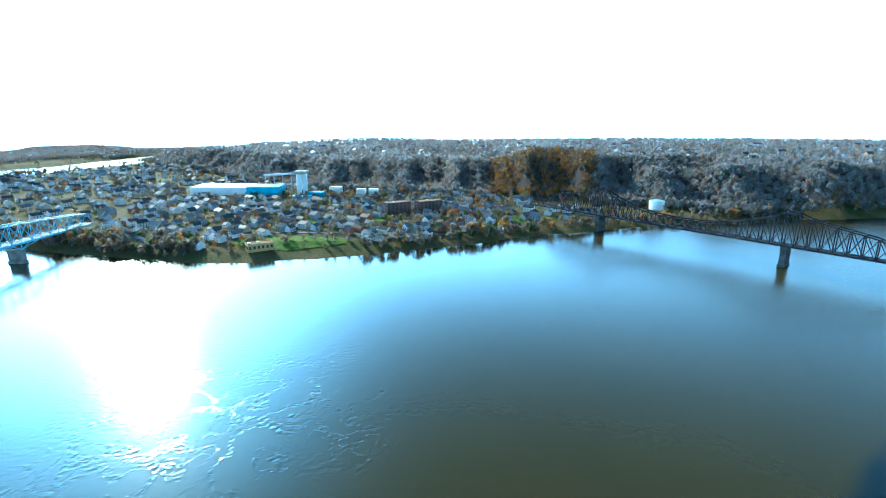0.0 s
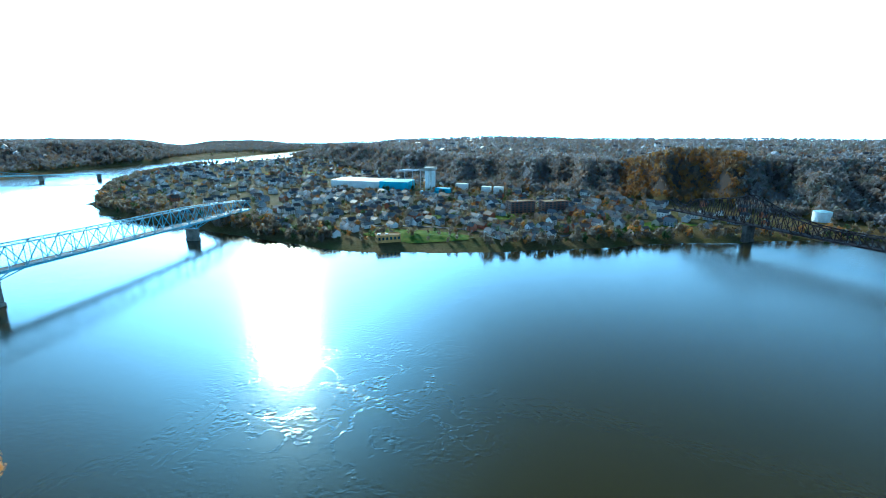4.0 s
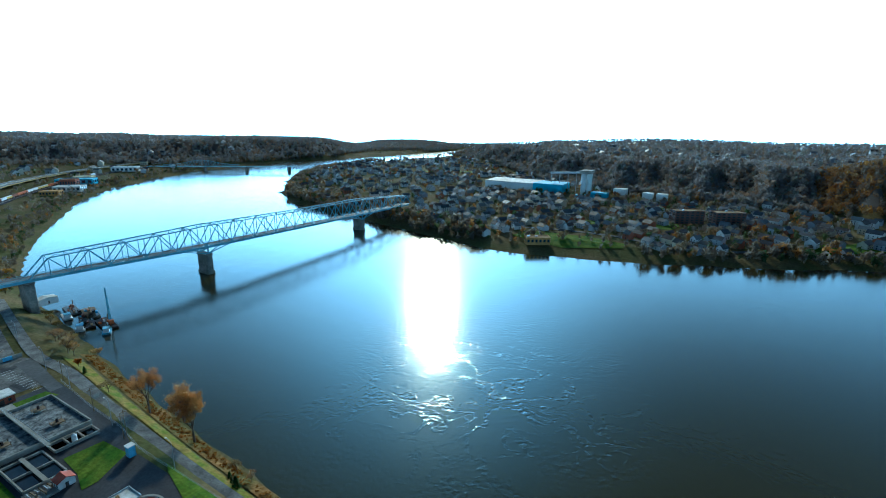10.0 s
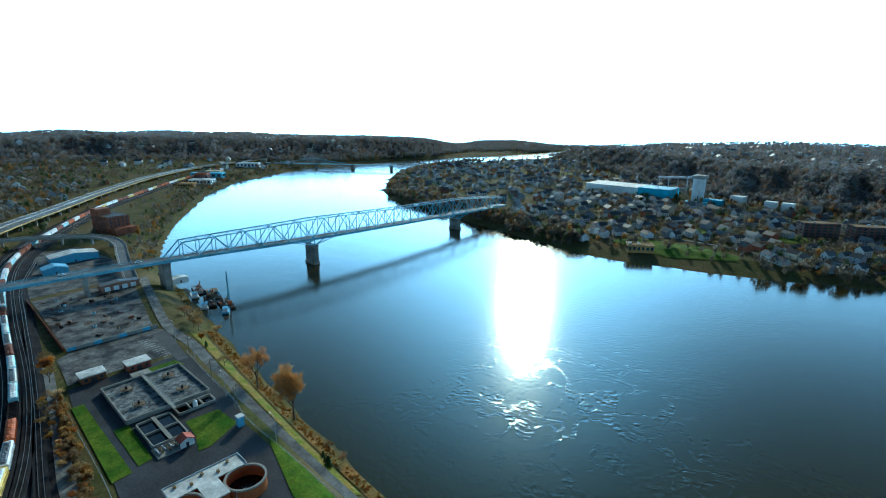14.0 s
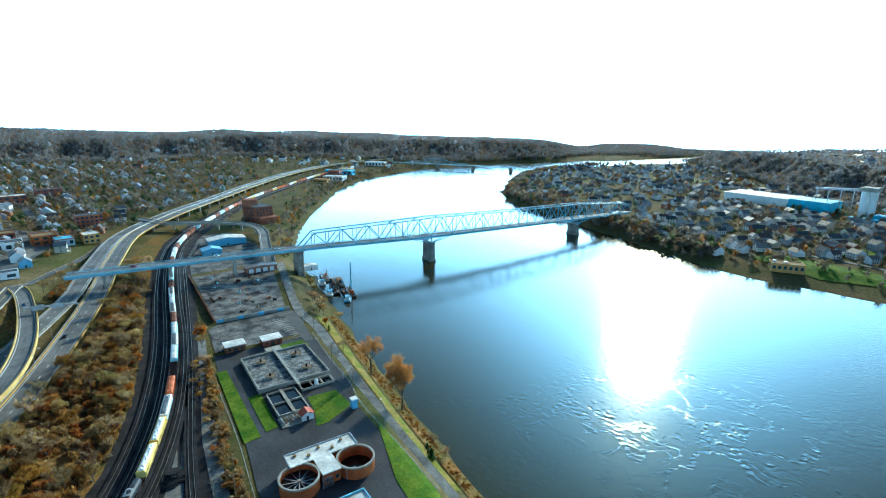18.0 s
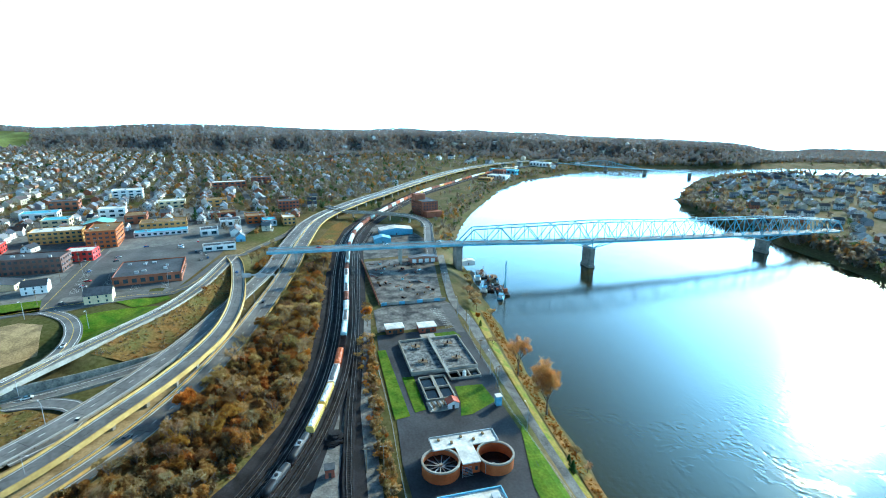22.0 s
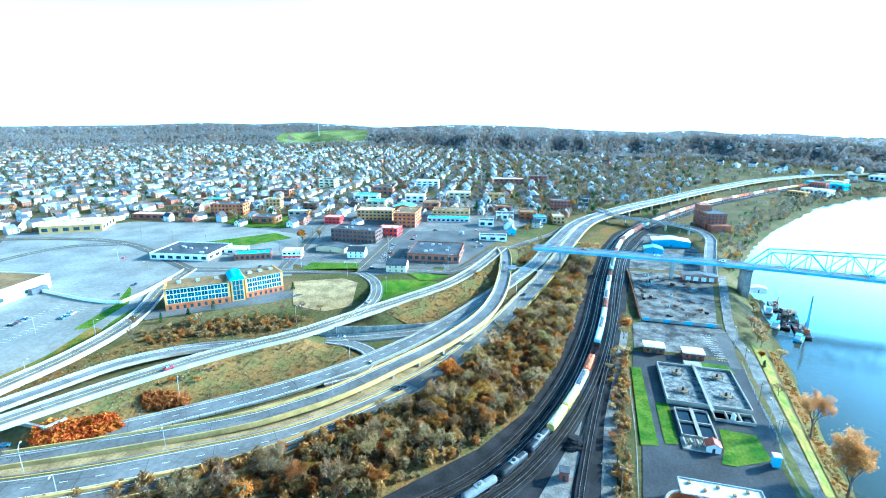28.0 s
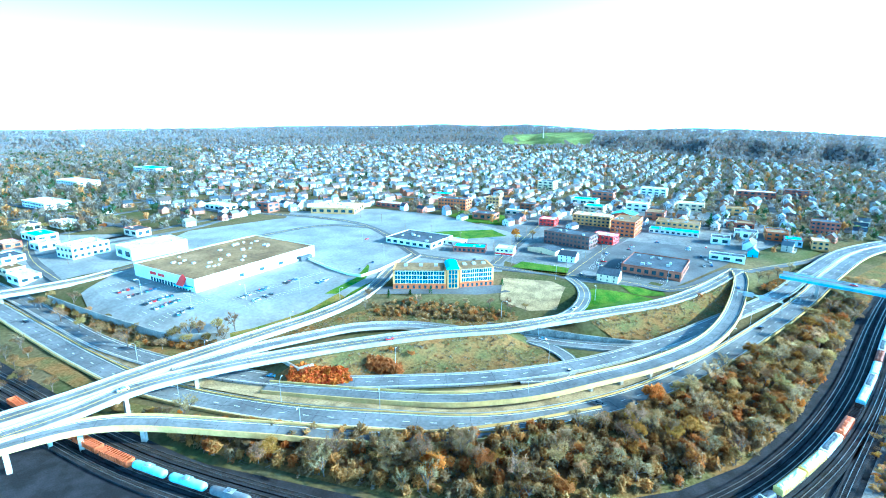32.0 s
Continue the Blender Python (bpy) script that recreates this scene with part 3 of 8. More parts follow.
# ---- the black cantilever railway bridge ----
R_A, R_B = Vector((312, 441, 0)), Vector((187, 585, 0))
rail_bridge = thing("railway_bridge", "black steel cantilever railway bridge on dark stone piers", "bridge")
rdir = (R_B - R_A).normalized()
rnor = Vector((-rdir.y, rdir.x, 0))
SPAN = (R_B - R_A).length


def on_rail(s, side=0.0, z=0.0):
    return R_A + rdir * s + rnor * side + Vector((0, 0, z))


RDECK = 20.0


def rail_top(s):
    """Cantilever outline: high over the two towers, low in mid span, falling to the ends of the anchor arms."""
    if 0 <= s <= SPAN:
        k = abs(s - SPAN / 2) / (SPAN / 2)
        return RDECK + 9 + 22 * k ** 2.3
    k = -s if s < 0 else s - SPAN
    return RDECK + float(np.interp(k, [0, 12, 70, 82, 83, 92, 200, 208], [31, 26, 15, 1, 1, 12, 12, 1]))


R_S = np.arange(-120, SPAN + 100, 9.5)
for sd in (-5, 5):
    low = bmesh.new()
    for a, b in zip(R_S[:-1], R_S[1:]):
        member("top_chord", on_rail(a, sd, rail_top(a)), on_rail(b, sd, rail_top(b)), 1.0, rail_bridge, M["dark_steel"])
        member("post", on_rail(a, sd, RDECK - 1), on_rail(a, sd, rail_top(a)), 0.7, rail_bridge, M["dark_steel"])
        member("diagonal", on_rail(a, sd, RDECK - 1), on_rail(b, sd, rail_top(b)), 0.6, rail_bridge, M["dark_steel"])
        if rail_top(a) - RDECK > 8:
            member("diagonal", on_rail(b, sd, RDECK - 1), on_rail(a, sd, rail_top(a)), 0.45, rail_bridge, M["dark_steel"])
    beam(low, on_rail(R_S[0], sd, RDECK - 1), on_rail(R_S[-1], sd, RDECK - 1), 1.0, 1.6)
    part("bottom_chord", low, M["dark_steel"], rail_bridge)
bm = bmesh.new()
for a, b in zip(R_S[:-1], R_S[1:]):
    beam(bm, on_rail(a, -5, RDECK - 1), on_rail(a, 5, RDECK - 1), 0.7)
    beam(bm, on_rail(a, -5, rail_top(a)), on_rail(a, 5, rail_top(a)), 0.5)
    beam(bm, on_rail(a, -5, rail_top(a)), on_rail(b, 5, rail_top(b)), 0.3)
part("bracing", bm, M["dark_steel"], rail_bridge)
bm = bmesh.new()
beam(bm, on_rail(R_S[0], 0, RDECK - 0.6), on_rail(R_S[-1], 0, RDECK - 0.6), 8.6, 0.5)
part("track_deck", bm, M["dark_steel"], rail_bridge)
for s0 in (0, SPAN):
    bm = bmesh.new()
    for za, zb, e in ((-5, 2.5, 1.2), (2.5, RDECK - 4.6, 0.2), (RDECK - 4.6, RDECK - 1.8, 1.0)):
        beam(bm, on_rail(s0, -7 - e, (za + zb) / 2), on_rail(s0, 7 + e, (za + zb) / 2), 4.5 + e, zb - za)
    part("pier", bm, M["dark_pier"], rail_bridge, "dark stone pier")
# ---- roads ----
def road(name, label, pts, width, thick=0.5, material="road", step=5.0, lines="", parapet=0.0, joints=0, guard=0.0, parapet_mat="barrier"):
    """A road along plan points (x, y, z), with its lines and parapets as parts."""
    ln = spline(pts, step)
    ob = thing(name, label, "road", kind="structure")
    part("carriageway", strip_mesh(bmesh.new(), ln, width / 2, thick), M[material], ob)

    def off(k, dz):
        out = []
        for i, p in enumerate(ln):
            a, b = ln[max(0, i - 1)], ln[min(len(ln) - 1, i + 1)]
            d = (b - a)[:2] / np.hypot(*(b - a)[:2])
            out.append((p[0] - d[1] * k, p[1] + d[0] * k, p[2] + dz))
        return np.array(out)

    for ch, k in zip(lines, np.linspace(-1, 1, len(lines))):
        if ch == " ":
            continue
        q = off(k * (width / 2 - 1.0), 0.06)
        bm = bmesh.new()
        if ch == ".":
            for i in range(0, len(q) - 1, 2):
                strip_mesh(bm, [q[i], (q[i] + q[i + 1]) / 2], 0.11, 0.04)
        else:
            strip_mesh(bm, q, 0.11, 0.04)
        part("lane_line", bm, M["paint_yellow" if ch == "y" else "paint_white"], ob)
    if joints:
        L, R_ = off(-width / 2 + 0.3, 0.03), off(width / 2 - 0.3, 0.03)
        bm = bmesh.new()
        for i in range(1, len(ln) - 1, joints):
            beam(bm, L[i], R_[i], 0.13, 0.04)
        part("expansion_joints", bm, M["asphalt"], ob, "dark tarred joints", kind="stuff")
        # tarred cracks and worn wheel tracks
        bm = bmesh.new()
        rnd = random.Random(len(ln))
        for i in range(0, len(ln) - 3, 2):
            a, b = rnd.uniform(-0.42, 0.42), rnd.uniform(-0.42, 0.42)
            p, q = off(a * width, 0.02)[i], off(b * width * 0.3 + a * width * 0.7, 0.02)[i + rnd.choice((1, 2, 3))]
            beam(bm, p, q, 0.1, 0.04)
        part("tarred_cracks", bm, M["asphalt"], ob, "thin tarred cracks", kind="stuff")
    if guard:
        q = off(guard, 0.75)
        bm = bmesh.new()
        strip_mesh(bm, q, 0.08, 0.32)
        part("guard_rail", bm, M["grey_steel"], ob, "galvanised guard rail")
        bm = bmesh.new()
        for a in q[::1]:
            box(bm, a[0] - 0.08, a[0] + 0.08, a[1] - 0.08, a[1] + 0.08, a[2] - 0.9, a[2] - 0.02)
        part("guard_posts", bm, M["dark_steel"], ob, kind="stuff")
    if parapet:
        for k in (-1, 1):
            q = off(k * (width / 2 + 0.15), parapet)
            part("parapet", strip_mesh(bmesh.new(), q, 0.28, parapet + thick + 0.3), M[parapet_mat], ob)
    return ln


def columns(ln, every, start, stop, half, name, label):
    """Hammerhead piers under an elevated road."""
    ob = thing(name, label, "bridge pier", kind="structure")
    d = 0
    for i in range(1, len(ln)):
        d += np.linalg.norm(ln[i] - ln[i - 1])
        if d < every or not start <= i / len(ln) <= stop:
            continue
        d = 0
        p = ln[i]
        t = ln[i] - ln[i - 1]
        t = t / np.linalg.norm(t)
        nrm = Vector((-t[1], t[0], 0))
        g = gz(p[0], p[1])
        if p[2] - g < 2.5:
            continue
        bm = bmesh.new()
        c = Vector((p[0], p[1], p[2] - 1.2))
        beam(bm, c - nrm * half, c + nrm * half, 1.3, 1.2)
        beam(bm, (c.x, c.y, g - 0.5), (c.x, c.y, c.z - 0.5), 1.5, 2.2, up=nrm)
        part("column", bm, M["concrete"], ob)


EXPRESS_NEAR = [(-6, -600, 11.0), (-32, -500, 11.0), (-44, -425, 11.0), (-54, -335, 11.0), (-60, -285, 11.1), (-70, -232, 11.2), (-94, -175, 11.4), (-122, -131, 11.5), (-150, -96, 11.5), (-193, -67, 11.5), (-248, -47, 11.5), (-330, -29, 12), (-405, -16, 12.5), (-480, -6, 14), (-567, 14, 17), (-650, 60, 19), (-745, 122, 19), (-885, 208, 17), (-1050, 330, 16), (-1180, 470, 15), (-1290, 700, 15)]
ln1 = road("expressway", "concrete expressway carriageway with white lane lines", EXPRESS_NEAR, 11.5, lines="-.-", parapet=0.5, joints=4, guard=6.6)
EXPRESS_FAR = [(-20, -600, 11.3), (-46, -505, 11.3), (-58, -430, 11.3), (-66, -350, 11.3), (-72, -300, 11.3), (-83, -255, 11.4), (-100, -215, 11.5), (-120, -180, 11.6), (-150, -146, 11.8), (-178, -118, 12.2), (-215, -92, 12.5), (-262, -70, 13), (-330, -50, 13), (-400, -32, 13), (-478, -20, 14.5), (-567, 1, 17), (-655, 49, 19), (-750, 112, 19), (-890, 196, 17), (-1060, 320, 16), (-1192, 462, 15), (-1305, 700, 15)]
ln2 = road("expressway", "concrete expressway carriageway with white lane lines", EXPRESS_FAR, 10.5, lines="-.-", parapet=0.35, parapet_mat="concrete", joints=4, guard=-6.2)
columns(ln1, 25, 0.5, 0.75, 5, "expressway_piers", "concrete piers under the raised expressway")
columns(ln2, 25, 0.5, 0.75, 5, "expressway_piers", "concrete piers under the raised expressway")
RAMP = [(-104, -192, 11.62), (-125, -157, 12.0), (-146, -124, 12.9), (-160, -108, 13.7), (-175, -94, 14.9), (-198, -79, 16.5), (-228, -63, 17.2), (-263, -51, 17.6), (-300, -47, 17.4), (-345, -49, 17), (-400, -56, 16.6), (-425, -62, 16.3)]
ln3 = road("ramp", "raised concrete ramp with yellow parapets on short piers", RAMP, 8.5, thick=1.0, lines="- -", parapet=0.9, joints=4)
columns(ln3, 14, 0.05, 0.85, 4, "ramp_piers", "row of short concrete piers under the ramp")
STREET_OVER = [(25, -236, 20.5), (-34, -230, 20.3), (-67, -231, 20), (-100, -231, 19.3), (-135, -232, 18), (-165, -233, 17), (-195, -238, 16.6), (-223, -248, 16.4), (-262, -270, 16.3), (-300, -282, 16.3)]
ln4 = road("overpass", "pale concrete overpass above the expressway", STREET_OVER, 9.0, thick=1.2, lines="-y-", parapet=0.9, parapet_mat="concrete", joints=4)
columns(ln4, 24, 0.0, 0.45, 4, "overpass_piers", "concrete piers under the overpass")
OVER_B = [(25, -222, 20.5), (-30, -217, 20.3), (-62, -219, 20), (-95, -211, 19.2), (-131, -197, 17.8), (-158, -183, 17.5), (-187, -165, 17.3), (-217, -141, 17), (-246, -125, 16.8), (-285, -103, 16.7), (-322, -84, 16.6), (-370, -72, 16.4), (-430, -64, 16.2)]
ln4b = road("overpass", "pale concrete overpass above the expressway", OVER_B, 8.5, thick=1.2, lines="-y-", parapet=0.8, parapet_mat="concrete", joints=4)
columns(ln4b, 26, 0.0, 0.25, 4, "overpass_piers", "concrete piers under the overpass")
TOWN_LINK = [(-238, -129, 16.85), (-262, -122, 16.7), (-288, -125, 16.5), (-313, -137, 16.4), (-332, -158, 16.3)]
ln4c = road("link_road", "grey link road curving into the town", TOWN_LINK, 8.5, lines="-y-")
SLIP = [(-78, -222, 19.4), (-112, -220, 18.0), (-148, -213, 16), (-170, -207, 14.6), (-191, -192, 13.2), (-203, -176, 12.4), (-214, -155, 11.6), (-226, -131, 11.2), (-236, -106, 11.2), (-252, -79, 11.6), (-275, -62, 12.6)]
ln5 = road("slip_road", "pale concrete slip road passing below the overpass", SLIP, 7.0, thick=0.8, lines="- -", parapet=0.5, parapet_mat="concrete", joints=6, guard=4.2)
LOOP2 = [(-226, -128, 11.25), (-225, -112, 11.3), (-217, -98, 11.5), (-200, -95, 11.8), (-184, -108, 12.1)]
ln6 = road("loop_road", "tight loop road with white edge lines", LOOP2, 8.0, lines="- -")
NEAR_RAMP = [(25, -216, 20.5), (-17, -211, 20.3), (-47, -200, 19), (-79, -164, 16), (-101, -137, 13.5), (-124, -110, 11.9), (-150, -89, 11.56), (-185, -66, 11.52)]
ln7 = road("ramp", "pale concrete ramp curving down to the expressway", NEAR_RAMP, 7.5, thick=1.1, lines="- -", parapet=0.9, parapet_mat="barrier", joints=4)
columns(ln7, 20, 0.0, 0.6, 3.2, "ramp_piers", "concrete piers under the ramp")
CURVE_RAMP = [(-640, 20, 19), (-605, 42, 18), (-592, 72, 17.5), (-572, 106, 17), (-545, 121, 17), (-512, 122, 17), (-470, 113, 17.5), (-430, 105, 15), (-400, 100, 9.6)]
ln8 = road("ramp", "raised grey ramp curving round to the riverside street", CURVE_RAMP, 8.5, thick=1.0, lines="- -", parapet=0.9, parapet_mat="concrete", joints=5)
columns(ln8, 22, 0.05, 0.85, 4, "ramp_piers", "concrete piers under the curved ramp")

STREET_BRIDGE = [(30, -432, 17.6), (-20, -422, 17.4), (-50, -418, 17.2), (-70, -415, 17.0), (-96, -415, 16.7), (-118, -421, 16.5)]
ln9 = road("street_bridge", "pale concrete street bridge across the expressway cutting", STREET_BRIDGE, 11, thick=1.1, lines="-y-", parapet=0.9, parapet_mat="concrete")
columns(ln9, 18, 0.1, 0.6, 5, "street_bridge_piers", "concrete piers of the street bridge")
ROADS = (ln1, ln2, ln3, ln4, ln4b, ln4c, ln5, ln6, ln7, ln9)
# ---- ground cover ----
from mathutils.geometry import delaunay_2d_cdt


def drape(name, label, category, poly, material, dz=0.15, step=6.0, kind="structure", parent=None):
    """A sheet that lies on the land inside a plan outline."""
    poly = np.array(poly, float)
    edge = []
    for a, b in zip(poly, np.roll(poly, -1, 0)):
        n = max(1, int(np.hypot(*(b - a)) / step))
        edge += [a + (b - a) * k / n for k in range(n)]
    lo, hi = poly.min(0), poly.max(0)
    g = np.stack(np.meshgrid(np.arange(lo[0] + step / 2, hi[0], step), np.arange(lo[1] + step / 2, hi[1], step)), -1).reshape(-1, 2)
    if len(g):
        g = g[signed(g, poly) > step * 0.4]
    allp = np.vstack([edge, g]) if len(g) else np.array(edge)
    n = len(edge)
    v, _, f, *_ = delaunay_2d_cdt([Vector(p) for p in allp], [], [list(range(n))], 1, 1e-4)
    z = ground(np.array([(p.x, p.y) for p in v])) + dz
    me = bpy.data.meshes.new(name)
    me.from_pydata([(p.x, p.y, float(h)) for p, h in zip(v, z)], [], [list(q) for q in f])
    me.materials.append(M[material])
    bmx = bmesh.new()
    bmx.from_mesh(me)
    bmesh.ops.recalc_face_normals(bmx, faces=bmx.faces)
    for q in bmx.faces:
        if q.normal.z < 0:
            q.normal_flip()
    bmx.to_mesh(me)
    bmx.free()
    ob = new(name, me)
    ob.parent = parent
    return tagged(ob, label, category, kind=kind)


def street(pts, width, name="street", label="grey asphalt town street", material="lot", dz=0.3, line=True):
    ln = spline(pts, 8)
    xy = np.array(ln)[:, :2]
    z = ground(xy) + dz
    l3 = np.column_stack([xy, z])
    ob = thing(name, label, "road", kind="structure")
    part("carriageway", strip_mesh(bmesh.new(), l3, width / 2, 0.6), M[material], ob)
    if line:
        part("centre_line", strip_mesh(bmesh.new(), l3 + [0, 0, 0.05], 0.12, 0.03), M["paint_yellow"], ob)
    return ob


drape("brush_slope", "rusty dry brush on the slope below the expressway", "brush", [(-20, -340), (-52, -300), (-58, -232), (-84, -172), (-116, -126), (-144, -94), (-190, -63), (-246, -42), (-326, -22), (-400, -9), (-480, 2), (-470, 22), (-383, 11), (-290, 3), (-231, -5), (-188, -15), (-159, -29), (-124, -56), (-96, -97), (-69, -163), (-54, -226), (-44, -290), (-16, -352)], "brush", 0.35)
drape("brush_island", "dry brush inside the road junction", "brush", [(-112, -196), (-131, -190), (-158, -176), (-187, -158), (-215, -135), (-222, -118), (-214, -103), (-196, -101), (-176, -124), (-146, -152), (-124, -176)], "brush", 0.5)
drape("brush_island", "dry brush strip between slip road and overpass", "brush", [(-125, -210), (-160, -200), (-190, -178), (-205, -155), (-190, -168), (-160, -188), (-131, -203)], "brush", 0.4)
drape("brush_bank", "dry brush bank below the town", "brush", [(-130, -238), (-165, -240), (-205, -225), (-240, -180), (-252, -150), (-228, -140), (-214, -165), (-200, -190), (-172, -213), (-135, -225)], "brush", 0.4)
drape("brush_bank", "dry brush bank beside the ramp", "brush", [(-262, -108), (-300, -92), (-345, -74), (-400, -64), (-400, -60), (-345, -55), (-300, -54), (-270, -62), (-258, -86)], "brush", 0.4)
drape("brush_bank", "brown brush between expressway and railway", "brush", [(-480, 4), (-560, 24), (-620, 60), (-560, 44), (-476, 28)], "brush", 0.3)
drape("brush_bank", "dry brush below the store car park", "brush", [(-74, -390), (-80, -340), (-96, -268), (-118, -240), (-100, -240), (-86, -262), (-76, -310), (-70, -360)], "brush", 0.5)
# its +x edge is pushed out; the dark sheet there stands in for shade
drape("rail_yard", "dark gravel railway bed, carried on over shaded land beside it", "gravel", [(90, -500), (40, -400), (14, -290), (2, -232), (-14, -165), (-50, -82), (-92, -42), (-128, -22), (-128, 16), (-190, 19), (-250, 26), (-383, 40), (-474, 48), (-543, 66), (-640, 110), (-770, 185), (-890, 278), (-905, 262), (-780, 158), (-640, 76), (-543, 36), (-474, 21), (-383, 10), (-290, 2), (-231, -6), (-188, -16), (-159, -30), (-124, -57), (-92, -100), (-62, -166), (-47, -229), (-37, -290), (-18, -402), (30, -512)], "ballast", 0.5)
drape("median", "tan gravel median of the expressway", "median", [(-62, -330), (-67, -280), (-78, -232), (-102, -178), (-128, -134), (-156, -100), (-196, -74), (-250, -54), (-262, -62), (-214, -85), (-175, -110), (-146, -138), (-114, -176), (-94, -212), (-78, -255), (-68, -300), (-64, -330)], "tan_gravel", 0.42, 4)
drape("gravel_lane", "pale gravel lane beside the sidings", "gravel", [(-60, 11), (-128, 12.5), (-190, 16), (-250, 24), (-307, 31), (-307, 35), (-250, 28), (-190, 21), (-128, 17.5), (-60, 15.5)], "grey_gravel", 0.62, 4)
drape("gravel_lane", "pale gravel patch round the track hut", "gravel", [(-118, -16), (-140, -6), (-165, 1), (-190, 7.5), (-165, 5), (-140, 3.5), (-108, 2), (-96, -8)], "grey_gravel", 0.62, 4)
drape("gravel_lane", "grey gravel between the curving tracks and the siding", "gravel", [(-64, -44), (-100, -26), (-130, -7), (-160, 4), (-192, 9.5), (-232, 17), (-190, 10), (-150, 4.5), (-120, 3), (-60, 1)], "grey_gravel", 0.6, 4)
drape("plant_yard", "dark asphalt yard of the water works", "yard", [(-262, 33), (-240, 31), (-183, 30), (-152, 27), (-118, 27), (-112, 62), (-118, 72), (-160, 76), (-182, 76), (-200, 82), (-262, 84)], "asphalt", 0.2)
for poly, lab in (([(-243, 30.5), (-243, 35), (-180, 35.5), (-179, 29)], "long green lawn along the works fence"), ([(-198, 60), (-197, 73), (-182, 74), (-175, 61), (-175, 56), (-185, 59)], "green lawn beside the settling basins"),
                  ([(-257, 61), (-257, 77), (-249, 79), (-250, 61)], "small green lawn behind the basins"), ([(-212, 38), (-212, 43.5), (-183, 43), (-182, 38)], "narrow green lawn beside the basins"),
                  ([(-160, 76.5), (-130, 68), (-104, 66), (-104, 77), (-130, 78.5), (-165, 79)], "green verge beside the riverside drive")):
    drape("lawn", lab, "grass", poly, "grass", 0.35, 4)
street([(-420, 112), (-344, 97), (-300, 90), (-268, 91), (-228, 87), (-200, 85), (-164, 83), (-136, 82), (-100, 81), (-60, 78)], 5.5, "riverside_drive", "grey-brown riverside drive with tree shadows", "grey_gravel", 0.35, False)
drape("bank_grass", "yellowing mown strip above the river bank", "grass", [(-290, 97), (-228, 92), (-200, 90), (-164, 87), (-120, 85), (-120, 88.5), (-164, 91), (-203, 95), (-228, 97), (-285, 104)], "verge", 0.4, 4)
drape("bank_brush", "orange dry weeds and stones on the river bank", "brush", [(-300, 108), (-228, 99), (-203, 96), (-164, 92.5), (-110, 89), (-110, 94), (-164, 98.5), (-203, 103), (-228, 106), (-296, 114.5)], "brush", 0.35, 4)
drape("car_park", "small striped riverside car park", "car park", [(-300, 88), (-255, 83), (-255, 78), (-300, 80)], "lot", 0.3)
drape("scrap_yard", "worn concrete storage yard below the bridge", "yard", [(-412, 43), (-417, 104), (-309, 84), (-306, 42)], "stained_yard", 0.25)
drape("service_yard", "grey service yard under the bridge approach", "yard", [(-560, 62), (-560, 100), (-480, 112), (-425, 100), (-420, 43), (-480, 50)], "stained_yard", 0.2)
drape("yard_apron", "grey worn apron between yard and sheds", "yard", [(-305, 42), (-308, 84), (-300, 88), (-266, 82), (-266, 34), (-300, 36)], "stained_yard", 0.22)
drape("commercial_paving", "pale paving round the commercial plots", "car park", [(-262, -282), (-236, -262), (-296, -214), (-308, -200), (-330, -212), (-345, -300), (-432, -300), (-452, -380), (-432, -470), (-345, -535), (-318, -505), (-330, -420), (-318, -340)], "pale_lot", 0.22)
drape("paved_lot", "pale paving behind the supermarket", "car park", [(-196, -440), (-190, -500), (-215, -520), (-310, -508), (-322, -500), (-333, -425), (-325, -395), (-240, -420)], "pale_lot", 0.28)
drape("hotel_drive", "grey drive in front of the hotel", "car park", [(-212, -236), (-232, -214), (-258, -186), (-276, -172), (-284, -180), (-268, -196), (-240, -226), (-222, -246)], "lot", 0.3)
